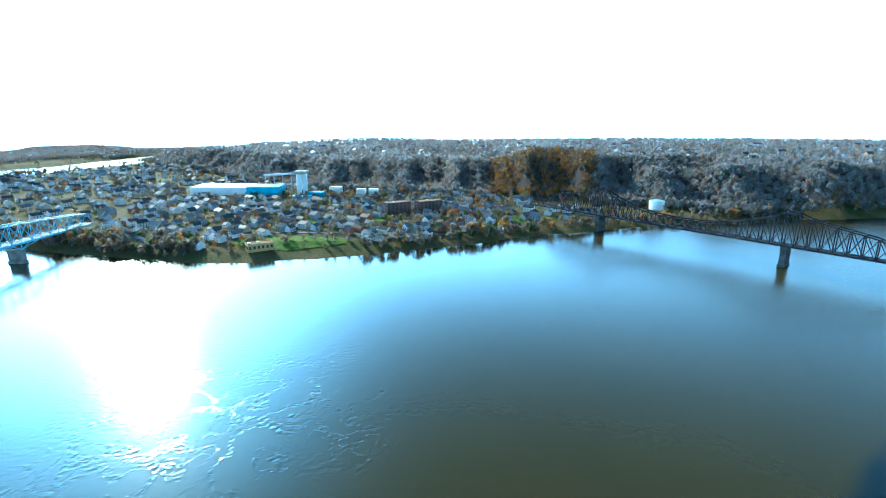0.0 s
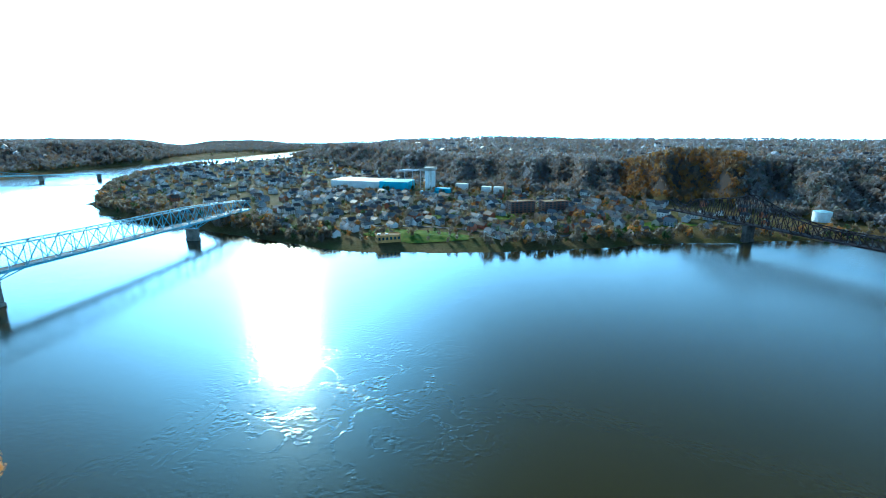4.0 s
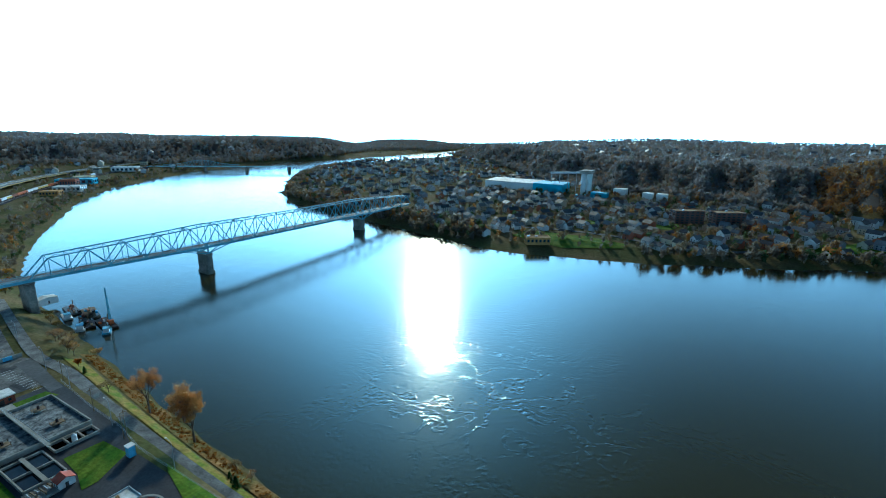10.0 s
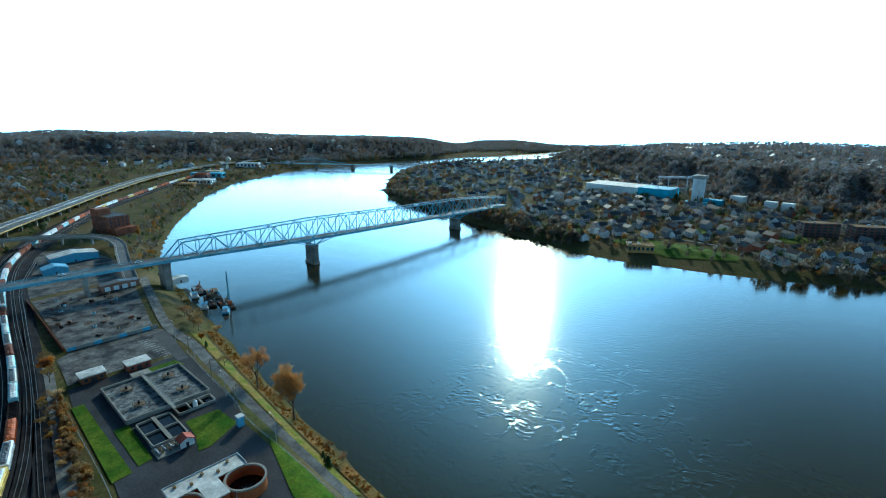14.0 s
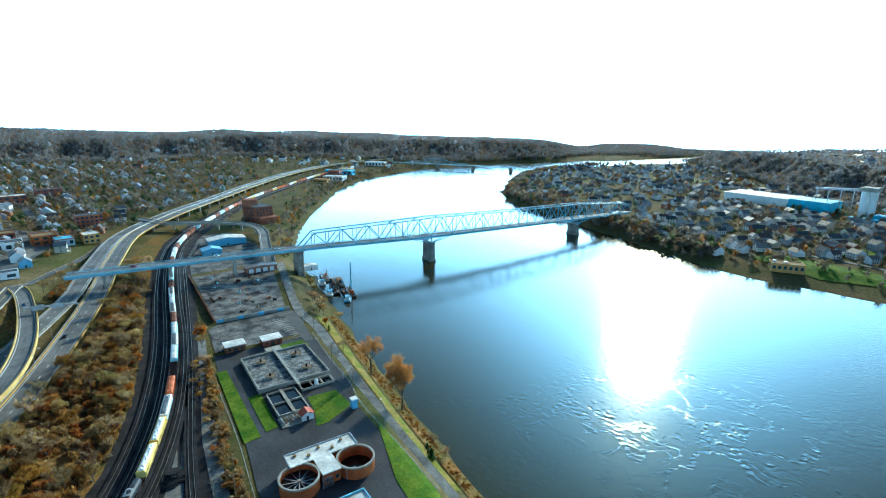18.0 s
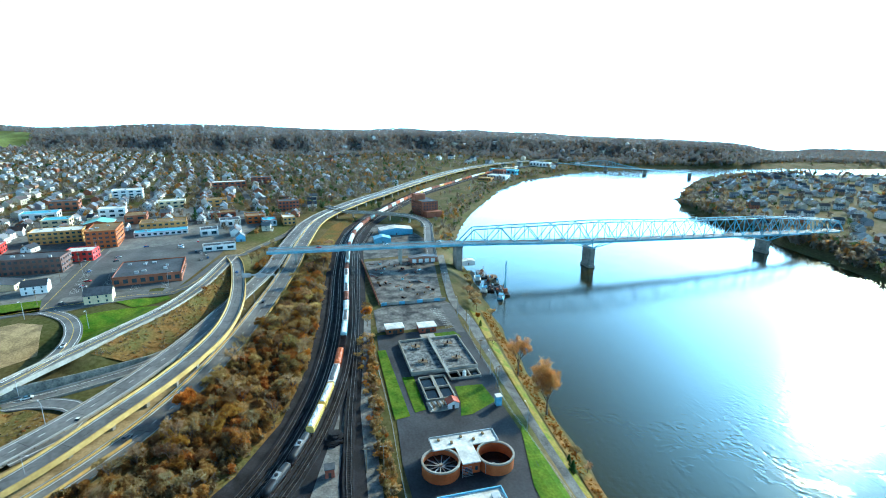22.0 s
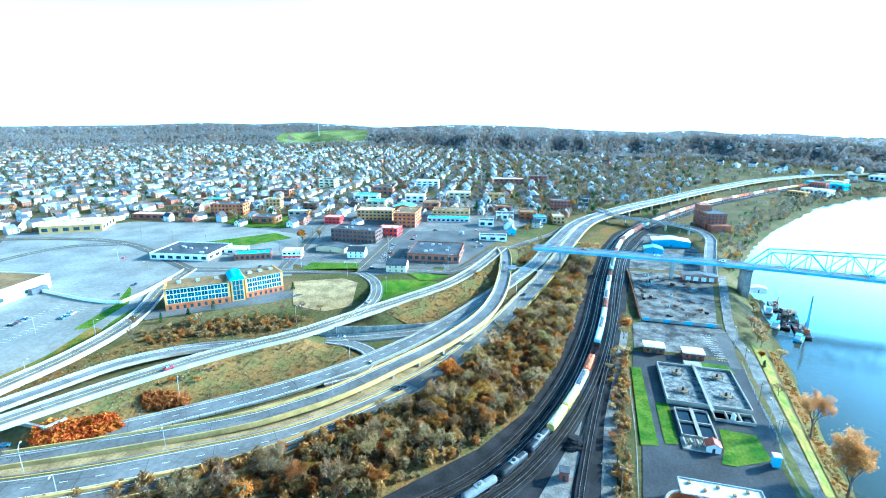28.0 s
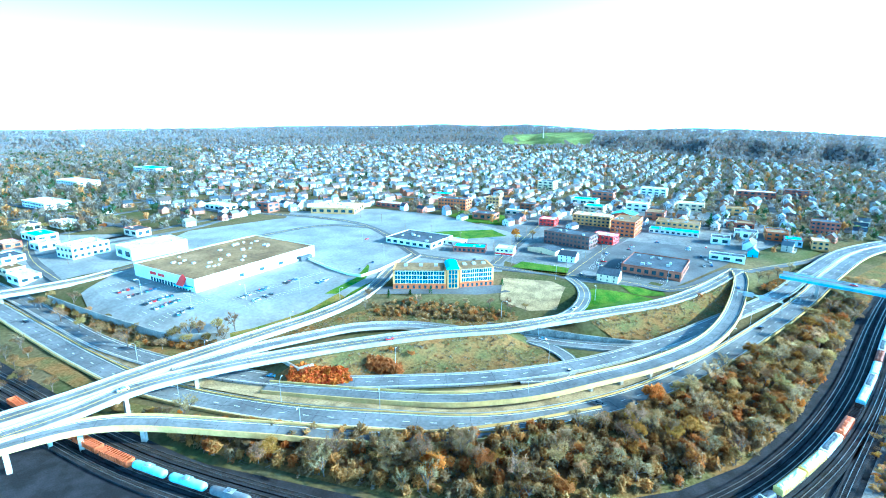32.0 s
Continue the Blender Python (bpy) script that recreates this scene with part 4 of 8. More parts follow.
# the town's paved plots and lawns
M["town_paving"] = mat("patched_town_paving", (0.12, 0.12, 0.12), 0.88, 0.35, 0.035, 0.4, col2=(0.20, 0.195, 0.18))
drape("paved_lot", "patched paving of the town centre", "car park", [(-348, -94), (-420, -84), (-505, -62), (-600, -40), (-680, -110), (-700, -190), (-660, -260), (-580, -320), (-470, -330), (-400, -300), (-335, -215), (-322, -150)], "town_paving", 0.2, 12)
for poly, mt, lab, cat in (
        ([(-86, -387), (-80, -346), (-97, -278), (-136, -246), (-195, -248), (-230, -258), (-262, -282), (-290, -300), (-318, -340), (-330, -420), (-318, -505), (-200, -470), (-120, -420)], "pale_lot", "large pale store car park", "car park"),
        ([(-296, -191), (-312, -160), (-306, -146), (-276, -137), (-264, -150), (-264, -172)], "tan_gravel", "pale empty gravel lot", "car park"),
        ([(-274, -121), (-293, -131), (-316, -131), (-328, -100), (-320, -87), (-300, -97)], "grass", "bright green triangular lawn at the junction", "grass"),
        ([(-322, -201), (-342, -203), (-350, -165), (-328, -157)], "grass", "green lawn by the town street", "grass"),
        ([(-352, -158), (-360, -90), (-440, -74), (-500, -70), (-470, -164), (-420, -164)], "lot", "town car park with worn asphalt", "car park"),
        ([(-300, -285), (-300, -205), (-420, -235), (-440, -330), (-370, -380)], "pale_lot", "paved commercial plots", "car park"),
        ([(-336, -120), (-343, -92), (-335, -88), (-326, -108)], "grass", "small green verge", "grass"),
        ([(-350, -300), (-410, -262), (-425, -290), (-375, -330)], "grass", "green lawn beside the main street", "grass"),
        ([(-440, -330), (-450, -290), (-500, -320), (-490, -380), (-455, -372)], "grass", "green lawn with autumn trees", "grass"),
        ([(-195, -256), (-230, -266), (-250, -285), (-255, -292), (-225, -272), (-190, -262)], "grass", "green verge along the store road", "grass"),
        ([(-135, -246), (-196, -249), (-222, -256), (-215, -250), (-180, -243), (-138, -240)], "grass", "green verge along the overpass road", "grass"),
        ([(-1882, -838), (-2100, -900), (-2180, -1030), (-2050, -1200), (-1932, -1270), (-1740, -1152), (-1800, -980)], "pale_grass", "pale green cemetery hill", "grass")):
    drape("lawn" if "grass" in mt else "paved_lot", lab, cat, poly, mt, 3.0 if poly[0][0] < -1000 else 0.45 if "grass" in mt else 0.35, 6 if poly[0][0] > -1000 else 30)
drape("verge", "yellow-green verge above the overpass road", "grass", [(-112, -253), (-135, -247), (-165, -246), (-196, -248), (-196, -255), (-165, -255), (-135, -257), (-116, -263)], "verge", 0.75, 4)
drape("park", "green river park on the far shore", "grass", [(-214, 482), (-196, 512), (-140, 516), (-98, 504), (-98, 490), (-153, 470)], "grass", 0.5, 10)
drape("paved_lot", "worn commercial paving beside the street bridge", "car park", [(-62, -432), (-84, -428), (-118, -430), (-200, -452), (-196, -500), (-160, -560), (-120, -600), (-86, -600), (-62, -520)], "pale_lot", 0.3)
street([(-300, 500), (-240, 512), (-190, 530), (-120, 534), (-60, 520), (20, 545), (110, 590)], 6, "riverside_street", "grey street along the far shore", "lot", 0.55, False)
for poly in ([(-190, 590), (-60, 640), (-70, 600), (-170, 555)], [(-205, 760), (-120, 775), (-110, 740), (-190, 725)], [(40, 585), (110, 640), (150, 625), (70, 575)], [(-640, 930), (-520, 990), (-540, 1010), (-660, 950)]):
    drape("lawn", "sunlit green lawn in the far town", "grass", poly, "grass", 0.5, 14)
# ---- railway ----
def along(line, offset):
    out = []
    for i, p in enumerate(line):
        a, b = line[max(0, i - 1)], line[min(len(line) - 1, i + 1)]
        d = (b - a) / np.hypot(*(b - a))
        out.append((p[0] - d[1] * offset, p[1] + d[0] * offset, 10.3))
    return np.array(out)




def rail_track(line, label="curved railway track on dark ballast"):
    ob = thing("railway_track", label, "railway track", "railway tracks", "structure")
    part("ballast_bed", strip_mesh(bmesh.new(), line, 2.1, 0.9), M["ballast"], ob)
    for sd in (-0.75, 0.75):
        l2 = along(line[:, :2], sd)
        part("rail", strip_mesh(bmesh.new(), l2 + [0, 0, 0.28], 0.09, 0.2), M["rail"], ob)
    bm = bmesh.new()
    for a, b in zip(line[:-1], line[1:]):
        if not -420 < a[0] < 20:
            continue
        d = Vector(b - a).normalized()
        nr = Vector((-d.y, d.x, 0))
        n = max(1, int(np.linalg.norm(b - a) / 1.1))
        for k in range(n):
            c = Vector(a + (b - a) * k / n) + Vector((0, 0, 0.06))
            beam(bm, c - nr * 1.3, c + nr * 1.3, 0.26, 0.16)
    part("sleeper_row", bm, M["sleeper"], ob, kind="stuff")
    return line


T_MAIN = rail_track(along(RAIL, 0.0))
T_IN = rail_track(along(RAIL, 4.8))
T_OUT = rail_track(along(RAIL, 9.6))
T_MID = rail_track(along(RAIL, -4.8))
SIDING = spline([(-60, 4), (-136, 7), (-152, 8), (-190, 12), (-248, 20), (-307, 27), (-383, 35), (-448, 43), (-520, 62)], 8)
T_SIDE = rail_track(along(SIDING, 0), "straight siding track in grey gravel")

M["car_black"] = mat("black_tank_car", (0.025, 0.025, 0.028), 0.45, 0.2, 0.3, 1.5)
M["car_grey"] = mat("grey_tank_car", (0.15, 0.155, 0.16), 0.5, 0.2, 0.3, 1.5)
M["car_white"] = mat("white_hopper_paint", (0.72, 0.72, 0.70), 0.55, 0.15, 0.3, 1.5)
M["car_yellow"] = mat("faded_yellow_hopper_paint", (0.62, 0.45, 0.12), 0.6, 0.2, 0.3, 1.5)
M["car_orange"] = mat("orange_wagon_paint", (0.42, 0.11, 0.035), 0.6, 0.2, 0.3, 1.5)
M["car_rust"] = mat("brown_wagon_paint", (0.20, 0.075, 0.045), 0.7, 0.25, 0.3, 1.5)
M["car_blue"] = mat("pale_blue_wagon_paint", (0.40, 0.60, 0.66), 0.5, 0.15, 0.3, 1.5)
M["tarp"] = mat("white_tarpaulin", (0.76, 0.78, 0.80), 0.6, 0.2, 0.8, 2.5, 0.2)


def bogies(ob, half):
    for x in (-half, half):
        bm = bmesh.new()
        for y in (-0.85, 0.85):
            box(bm, x - 1.6, x + 1.6, y - 0.12, y + 0.12, 0.4, 0.85)
        box(bm, x - 0.3, x + 0.3, -1.0, 1.0, 0.6, 0.95)
        bg = part("bogie", bm, M["dark_steel"], ob)
        for dx in (-0.9, 0.9):
            bm = bmesh.new()
            tube(bm, (x + dx, -0.85, 0.45), (x + dx, 0.85, 0.45), 0.08, n=6)
            for y in (-0.75, 0.75):
                tube(bm, (x + dx, y - 0.07, 0.45), (x + dx, y + 0.07, 0.45), 0.45, n=10)
            part("wheelset", bm, M["dark_steel"], bg)


def tank_car(paint, label):
    ob = thing("tank_car", label, "rail wagon", "train wagons")
    bm = bmesh.new()
    ring = []
    for x, r in ((-7.6, 0.5), (-7.4, 1.0), (-6.9, 1.38), (-6.2, 1.5), (6.2, 1.5), (6.9, 1.38), (7.4, 1.0), (7.6, 0.5)):
        ring.append([bm.verts.new((x, r * math.cos(k * 0.4488), 2.6 + r * math.sin(k * 0.4488))) for k in range(14)])
    for a, b in zip(ring[:-1], ring[1:]):
        for k in range(14):
            bm.faces.new((a[k], a[(k + 1) % 14], b[(k + 1) % 14], b[k])).smooth = True
    bm.faces.new(ring[0])
    bm.faces.new(ring[-1][::-1])
    bmesh.ops.recalc_face_normals(bm, faces=bm.faces)
    part("tank", bm, M[paint], ob)
    bm = bmesh.new()
    tube(bm, (0, 0, 4.0), (0, 0, 4.6), 0.7, n=10)
    part("dome", bm, M[paint], ob)
    part("walkway", boxed(-1.8, 1.8, -1.1, 1.1, 4.12, 4.2), M["grey_steel"], ob)
    part("underframe", boxed(-8.0, 8.0, -0.5, 0.5, 0.85, 1.25), M["dark_steel"], ob)
    bogies(ob, 5.6)
    return ob


def hopper(paint, top, label, open_top=False):
    ob = thing("hopper_wagon", label, "rail wagon", "train wagons")
    bm = bmesh.new()
    prof = [(-1.5, 1.9), (-1.55, 4.0), (-1.1, 4.4), (1.1, 4.4), (1.55, 4.0), (1.5, 1.9), (0.5, 0.9), (-0.5, 0.9)]
    rows = [[bm.verts.new((x, y, z if z > 1.5 or abs(x) < 6 else 1.9)) for y, z in prof] for x in (-8.0, -5.9, 0, 5.9, 8.0)]
    for a, b in zip(rows[:-1], rows[1:]):
        for k in range(8):
            bm.faces.new((a[k], b[k], b[(k + 1) % 8], a[(k + 1) % 8]))
    bm.faces.new(rows[0])
    bm.faces.new(rows[-1])
    bmesh.ops.recalc_face_normals(bm, faces=bm.faces)
    part("body", bm, M[paint], ob)
    for i in range(11):
        x = -7.5 + i * 1.5
        bm = bmesh.new()
        for y in (-1.6, 1.6):
            box(bm, x - 0.06, x + 0.06, y - 0.07, y + 0.07, 1.9, 4.0)
        beam(bm, (x, -1.6, 1.95), (x, 1.6, 1.95), 0.1)
        part("rib", bm, M[paint], ob)
    bm = bmesh.new()
    gridv = [[bm.verts.new((-7.6 + i * 0.63, y, 4.36 + (0 if abs(y) > 1.0 or i in (0, 24) else random.uniform(0.12, 0.5)))) for y in (-1.12, -0.6, 0, 0.6, 1.12)] for i in range(25)]
    for a_, b_ in zip(gridv[:-1], gridv[1:]):
        for k_ in range(4):
            bm.faces.new((a_[k_], b_[k_], b_[k_ + 1], a_[k_ + 1]))
    bmesh.ops.recalc_face_normals(bm, faces=bm.faces)
    part("cover", bm, M[top], ob)
    part("underframe", boxed(-8.3, 8.3, -0.4, 0.4, 0.85, 1.2), M["dark_steel"], ob)
    bogies(ob, 6.4)
    return ob


def gondola(paint, label):
    ob = thing("gondola_wagon", label, "rail wagon", "train wagons")
    bm = bmesh.new()
    for y in (-1.5, 1.5):
        box(bm, -7.8, 7.8, y - 0.06, y + 0.06, 1.2, 3.3)
    for x in (-7.8, 7.8):
        box(bm, x - 0.06, x + 0.06, -1.44, 1.44, 1.2, 3.3)
    box(bm, -7.74, 7.74, -1.44, 1.44, 1.0, 1.2)
    part("body", bm, M[paint], ob)
    for i in range(12):
        bm = bmesh.new()
        x = -7.3 + i * 1.33
        box(bm, x - 0.1, x + 0.1, -1.7, 1.7, 3.2, 3.4)
        for y in (-1.64, 1.64):
            box(bm, x - 0.1, x + 0.1, y - 0.1, y + 0.1, 1.1, 3.2)
        part("rib", bm, M[paint], ob)
    bogies(ob, 5.8)
    return ob


KINDS = {
    "g": tank_car("car_grey", "grey cylindrical tank wagon on the curved track"), "k": tank_car("car_black", "black cylindrical tank wagon on the curved track"),
    "t": tank_car("car_blue", "pale blue tank wagon on the curved track"), "d": gondola("dark_steel", "dark empty open gondola wagon"), "y": hopper("car_yellow", "tarp", "faded yellow hopper wagon with a white load"),
    "w": hopper("car_white", "car_grey", "white covered hopper wagon"), "o": hopper("car_orange", "car_orange", "orange covered hopper wagon"), "r": hopper("car_rust", "car_rust", "rusty brown hopper wagon"),
    "b": hopper("car_blue", "car_white", "pale blue hopper wagon with a white top"), "n": gondola("car_orange", "bright orange open gondola wagon")}
main_arc = np.concatenate([[0], np.cumsum(np.linalg.norm(np.diff(T_MAIN, axis=0), axis=1))])


def on_track(s):
    p = [np.interp(s, main_arc, T_MAIN[:, k]) for k in range(3)]
    q = [np.interp(s + 2, main_arc, T_MAIN[:, k]) for k in range(3)]
    return pose(p[0], p[1], 10.55, 0, 0, math.degrees(math.atan2(q[1] - p[1], q[0] - p[0])))


def arc_at(x, y):
    return float(main_arc[np.argmin(np.hypot(T_MAIN[:, 0] - x, T_MAIN[:, 1] - y))])


plain = {}
for ch_, paint_ in (("o", "car_orange"), ("r", "car_rust"), ("w", "car_white"), ("y", "car_yellow"), ("b", "car_blue")):
    ob_ = thing("hopper_wagon", "distant covered wagon of the long freight train", "rail wagon", "train wagons")
    part("body", boxed(-8, 8, -1.5, 1.5, 1.3, 4.2), M[paint_], ob_)
    part("cover", boxed(-7.8, 7.8, -1.0, 1.0, 4.2, 4.5), M["tarp" if ch_ in "wyb" else paint_], ob_)
    for x_ in (-5.8, 5.8):
        part("bogie", boxed(x_ - 1.5, x_ + 1.5, -1, 1, 0.1, 1.3), M["dark_steel"], ob_)
    plain[ch_] = ob_
used = set()


def couple(ch, s):
    far_ = np.interp(s, main_arc, T_MAIN[:, 0]) < -420
    src, key = (plain[ch], ch + "f") if far_ else (KINDS[ch], ch)
    if key in used:
        copy_thing(src, on_track(s))
    else:
        src.matrix_basis = on_track(s)
        used.add(key)


S_HOP = arc_at(-184, -3)
for k, ch in enumerate("yywodbwbrwbwrbbwrbwrbwrrbrwwrboworowywwrryoorwyroowwyyorrwyooyrw"):
    s = S_HOP + k * 17.3
    if s < main_arc[-1] - 20:
        couple(ch, s)
for k, ch in enumerate("kkgggkggkkgttnnnnn"):
    couple(ch, S_HOP - (k + 1) * 17.3)
# ---- the water works ----
M["murk"] = mat("dark_basin_water", (0.012, 0.014, 0.018), 0.12, 0.3, 0.3, 1.0, spec=0.5)
M["foam"] = mat("grey_foam", (0.25, 0.255, 0.25), 0.8, 0.5, 0.4, 1.2, 0.1, col2=(0.07, 0.075, 0.08))
M["door"] = mat("dark_door_paint", (0.06, 0.05, 0.045), 0.6, 0.1, 0.5, 2)
M["red_roof"] = mat("red_tin_roof", (0.36, 0.07, 0.035), 0.6, 0.15, 0.4, 2)
M["blue_box"] = mat("blue_cabinet_paint", (0.20, 0.42, 0.60), 0.5, 0.1, 0.5, 2)
M["timber"] = mat("weathered_timber", (0.22, 0.16, 0.10), 0.9, 0.25, 0.5, 2.5)


def ring_wall(bm, cx, cy, z0, z1, r0, r1, n=48):
    rows = [[bm.verts.new((cx + r * math.cos(6.28319 * k / n), cy + r * math.sin(6.28319 * k / n), z)) for k in range(n)] for r, z in ((r1, z0), (r1, z1), (r0, z1), (r0, z0))]
    for a, b in zip(rows, rows[1:] + rows[:1]):
        for k in range(n):
            bm.faces.new((a[k], a[(k + 1) % n], b[(k + 1) % n], b[k]))
    bmesh.ops.recalc_face_normals(bm, faces=bm.faces)


def disc(cx, cy, z, r, n=40):
    bm = bmesh.new()
    bm.faces.new([bm.verts.new((cx + r * math.cos(6.28319 * k / n), cy + r * math.sin(6.28319 * k / n), z)) for k in range(n)])
    return bm


for cx, cy, r, wet in ((-144.5, 39.2, 6.7, True), (-143.8, 59.2, 6.6, False)):
    tank = thing("round_tank", "open round orange brick tank, " + ("half full of murky water" if wet else "dark and empty inside"), "tank", "round tanks of the works")
    bm = bmesh.new()
    ring_wall(bm, cx, cy, 8.6, 13.4, r - 0.45, r)
    part("brick_wall", bm, M["brick_orange"], tank)
    bm = bmesh.new()
    ring_wall(bm, cx, cy, 13.4, 14.0, r - 0.5, r + 0.18)
    part("rim", bm, M["concrete"], tank, "pale concrete rim")
    part("water", disc(cx, cy, 11.4 if wet else 9.6, r - 0.44), M["murk"], tank)
    if wet:
        for k in range(12):
            bm = bmesh.new()
            a = k * 0.5236 + 0.2
            p = Vector((cx, cy, 11.6))
            q = p + Vector((math.cos(a), math.sin(a), 0)) * (r - 0.9)
            beam(bm, p, q, 0.35, 0.25)
            part("sweep_arm", bm, M["grey_steel" if k % 3 else "rail"], tank)
        bm = bmesh.new()
        tube(bm, (cx, cy, 9.4), (cx, cy, 12.4), 0.6, n=12)
        part("hub", bm, M["concrete"], tank)

house = thing("pump_house", "low brick pump house with a stained white flat roof", "building")
bm = bmesh.new()
box(bm, -156.5, -150.5, 38.5, 62.0, 8.6, 13.6)
box(bm, -150.5, -141.0, 46.3, 52.4, 8.6, 13.6)
part("wall", bm, M["brick_orange"], house)
bm = bmesh.new()
box(bm, -157, -150, 38, 62.5, 13.6, 14.05)
box(bm, -150, -140.6, 46.0, 52.6, 13.6, 14.05)
part("roof", bm, M["roof_white"], house, "stained white roof")
bm = bmesh.new()
for a, b, c, d in ((-157.2, -156.9, 38, 62.5), (-157, -150, 62.5, 62.8), (-157, -150, 37.7, 38.0)):
    box(bm, a, b, c, d, 13.5, 14.4)
part("parapet", bm, M["grey_steel"], house)
for k in range(5):
    x, y = -155 + 2.5 * (k % 2), 41 + k * 4.3
    part("roof_vent", boxed(x - 0.5, x + 0.5, y - 0.4, y + 0.4, 14.0, 14.7), M["roof_brown"], house)
part("door", boxed(-141.02, -140.85, 48.2, 49.6, 9, 11.2), M["door"], house)
for y in (47.0, 50.6):
    part("window", boxed(-141.02, -140.88, y, y + 1.0, 10.4, 11.8), M["glass"], house)
bm = bmesh.new()
for y in (45.6, 54.0):
    for k in range(8):
        beam(bm, (-139.6, y, 9 + k * 0.6), (-139.6, y + 4.0 - k * 0.1, 9 + k * 0.6), 0.12)
    beam(bm, (-139.6, y, 9), (-139.6, y, 14), 0.15)
part("steel_stair", bm, M["grey_steel"], house)
low = thing("low_hall", "low brick hall with a white flat roof and parapet", "building")
part("wall", boxed(-126.6, -112, 34, 54, 8.6, 13.6), M["brick_orange"], low)
part("roof", boxed(-127, -112, 33.5, 54.5, 13.6, 14.0), M["roof_white"], low)
bm = bmesh.new()
box(bm, -127.3, -126.9, 33.3, 54.7, 13.5, 14.5)
box(bm, -127, -112, 54.4, 54.8, 13.5, 14.5)
part("parapet", bm, M["blue_box"], low)
part("roof_unit", boxed(-124, -121.5, 50, 52.5, 14, 15.2), M["grey_steel"], low)


def basin(name, label, x0, x1, y0, y1, zt, zw, cells, liquid):
    ob = thing(name, label, "basin")
    nx_, ny_ = cells
    w = 0.5
    for i in range(nx_ + 1):
        x = x0 + (x1 - x0) * i / nx_
        part("wall", boxed(x - w / 2, x + w / 2, y0, y1, 8.4, zt), M["concrete"], ob)
    for j in range(ny_ + 1):
        y = y0 + (y1 - y0) * j / ny_
        for i in range(nx_):
            xa, xb = x0 + (x1 - x0) * i / nx_ + w / 2, x0 + (x1 - x0) * (i + 1) / nx_ - w / 2
            part("wall", boxed(xa, xb, y - w / 2, y + w / 2, 8.4, zt), M["concrete"], ob)
    for i in range(nx_):
        for j in range(ny_):
            a, b = x0 + (x1 - x0) * i / nx_, x0 + (x1 - x0) * (i + 1) / nx_
            c, d = y0 + (y1 - y0) * j / ny_, y0 + (y1 - y0) * (j + 1) / ny_
            part("liquid", boxed(a + 0.25, b - 0.25, c + 0.25, d - 0.25, 8.5, zw), M[liquid], ob)
    return ob


aer = basin("aeration_basin", "large concrete aeration basin with grey foaming water", -248, -212.5, 43, 76, 11.4, 10.4, (1, 2), "foam")
part("footbridge", boxed(-250, -207, 58.8, 60.2, 11.5, 11.8), M["concrete"], aer)
bm = bmesh.new()
for y in (58.9, 60.1):
    for k in range(22):
        beam(bm, (-250 + k * 2, y, 11.8), (-250 + k * 2, y, 12.9), 0.08)
    beam(bm, (-250, y, 12.9), (-207, y, 12.9), 0.08)
part("handrail", bm, M["grey_steel"], aer)
for x in (-239, -222):
    for y in (50.5, 68):
        a = part("aerator", boxed(x - 1.6, x + 1.6, y - 2.2, y + 2.2, 11.2, 11.5), M["timber"], aer, "dark aerator platform")
        bm = bmesh.new()
        tube(bm, (x, y, 11.5), (x, y, 12.9), 0.5, 0.4, 10)
        part("motor", bm, M["dark_steel"], a)
        bm = bmesh.new()
        for sx in (-1.5, 1.5):
            for sy in (-2.1, 2.1):
                beam(bm, (x + sx, y + sy, 9), (x + sx, y + sy, 12.5), 0.18)
        beam(bm, (x, y - 8, 11.3), (x, y - 2, 11.3), 0.6, 0.15)
        part("frame", bm, M["rail"], a)
part("inlet_box", boxed(-254, -249, 56, 64, 8.6, 11.0), M["concrete"], aer)
bs = basin("settling_basin", "concrete settling basins with dark water", -208, -188.5, 45, 57.5, 10.6, 9.7, (2, 2), "murk")
part("walkway", boxed(-208.5, -188, 50.6, 52.0, 10.7, 10.9), M["concrete"], bs)
b3 = basin("sludge_basin", "small dark concrete basin with pipes", -210.5, -204, 60, 75, 10.4, 9.2, (1, 3), "murk")
bm = bmesh.new()
tube(bm, (-205.5, 67, 9), (-205.5, 67, 12.2), 1.0, 0.9, 12)
tube(bm, (-205.5, 67, 12.2), (-205.5, 67, 13.0), 0.9, 0.15, 12)
part("silo", bm, M["white_wall"], b3, "small white silo")
plat = thing("pump_platform", "low concrete platform with pipes and valves", "platform")
part("slab", boxed(-188, -180.5, 44, 52, 8.6, 9.7), M["concrete"], plat)
for k in range(6):
    bm = bmesh.new()
    y = 45 + k * 1.2
    tube(bm, (-187, y, 10.1), (-182 - (k % 3), y + 0.3, 10.1), 0.25, n=8)
    tube(bm, (-182 - (k % 3), y + 0.3, 9.6), (-182 - (k % 3), y + 0.3, 10.9), 0.22, n=8)
    part("pipe", bm, M["timber" if k % 2 else "grey_steel"], plat)


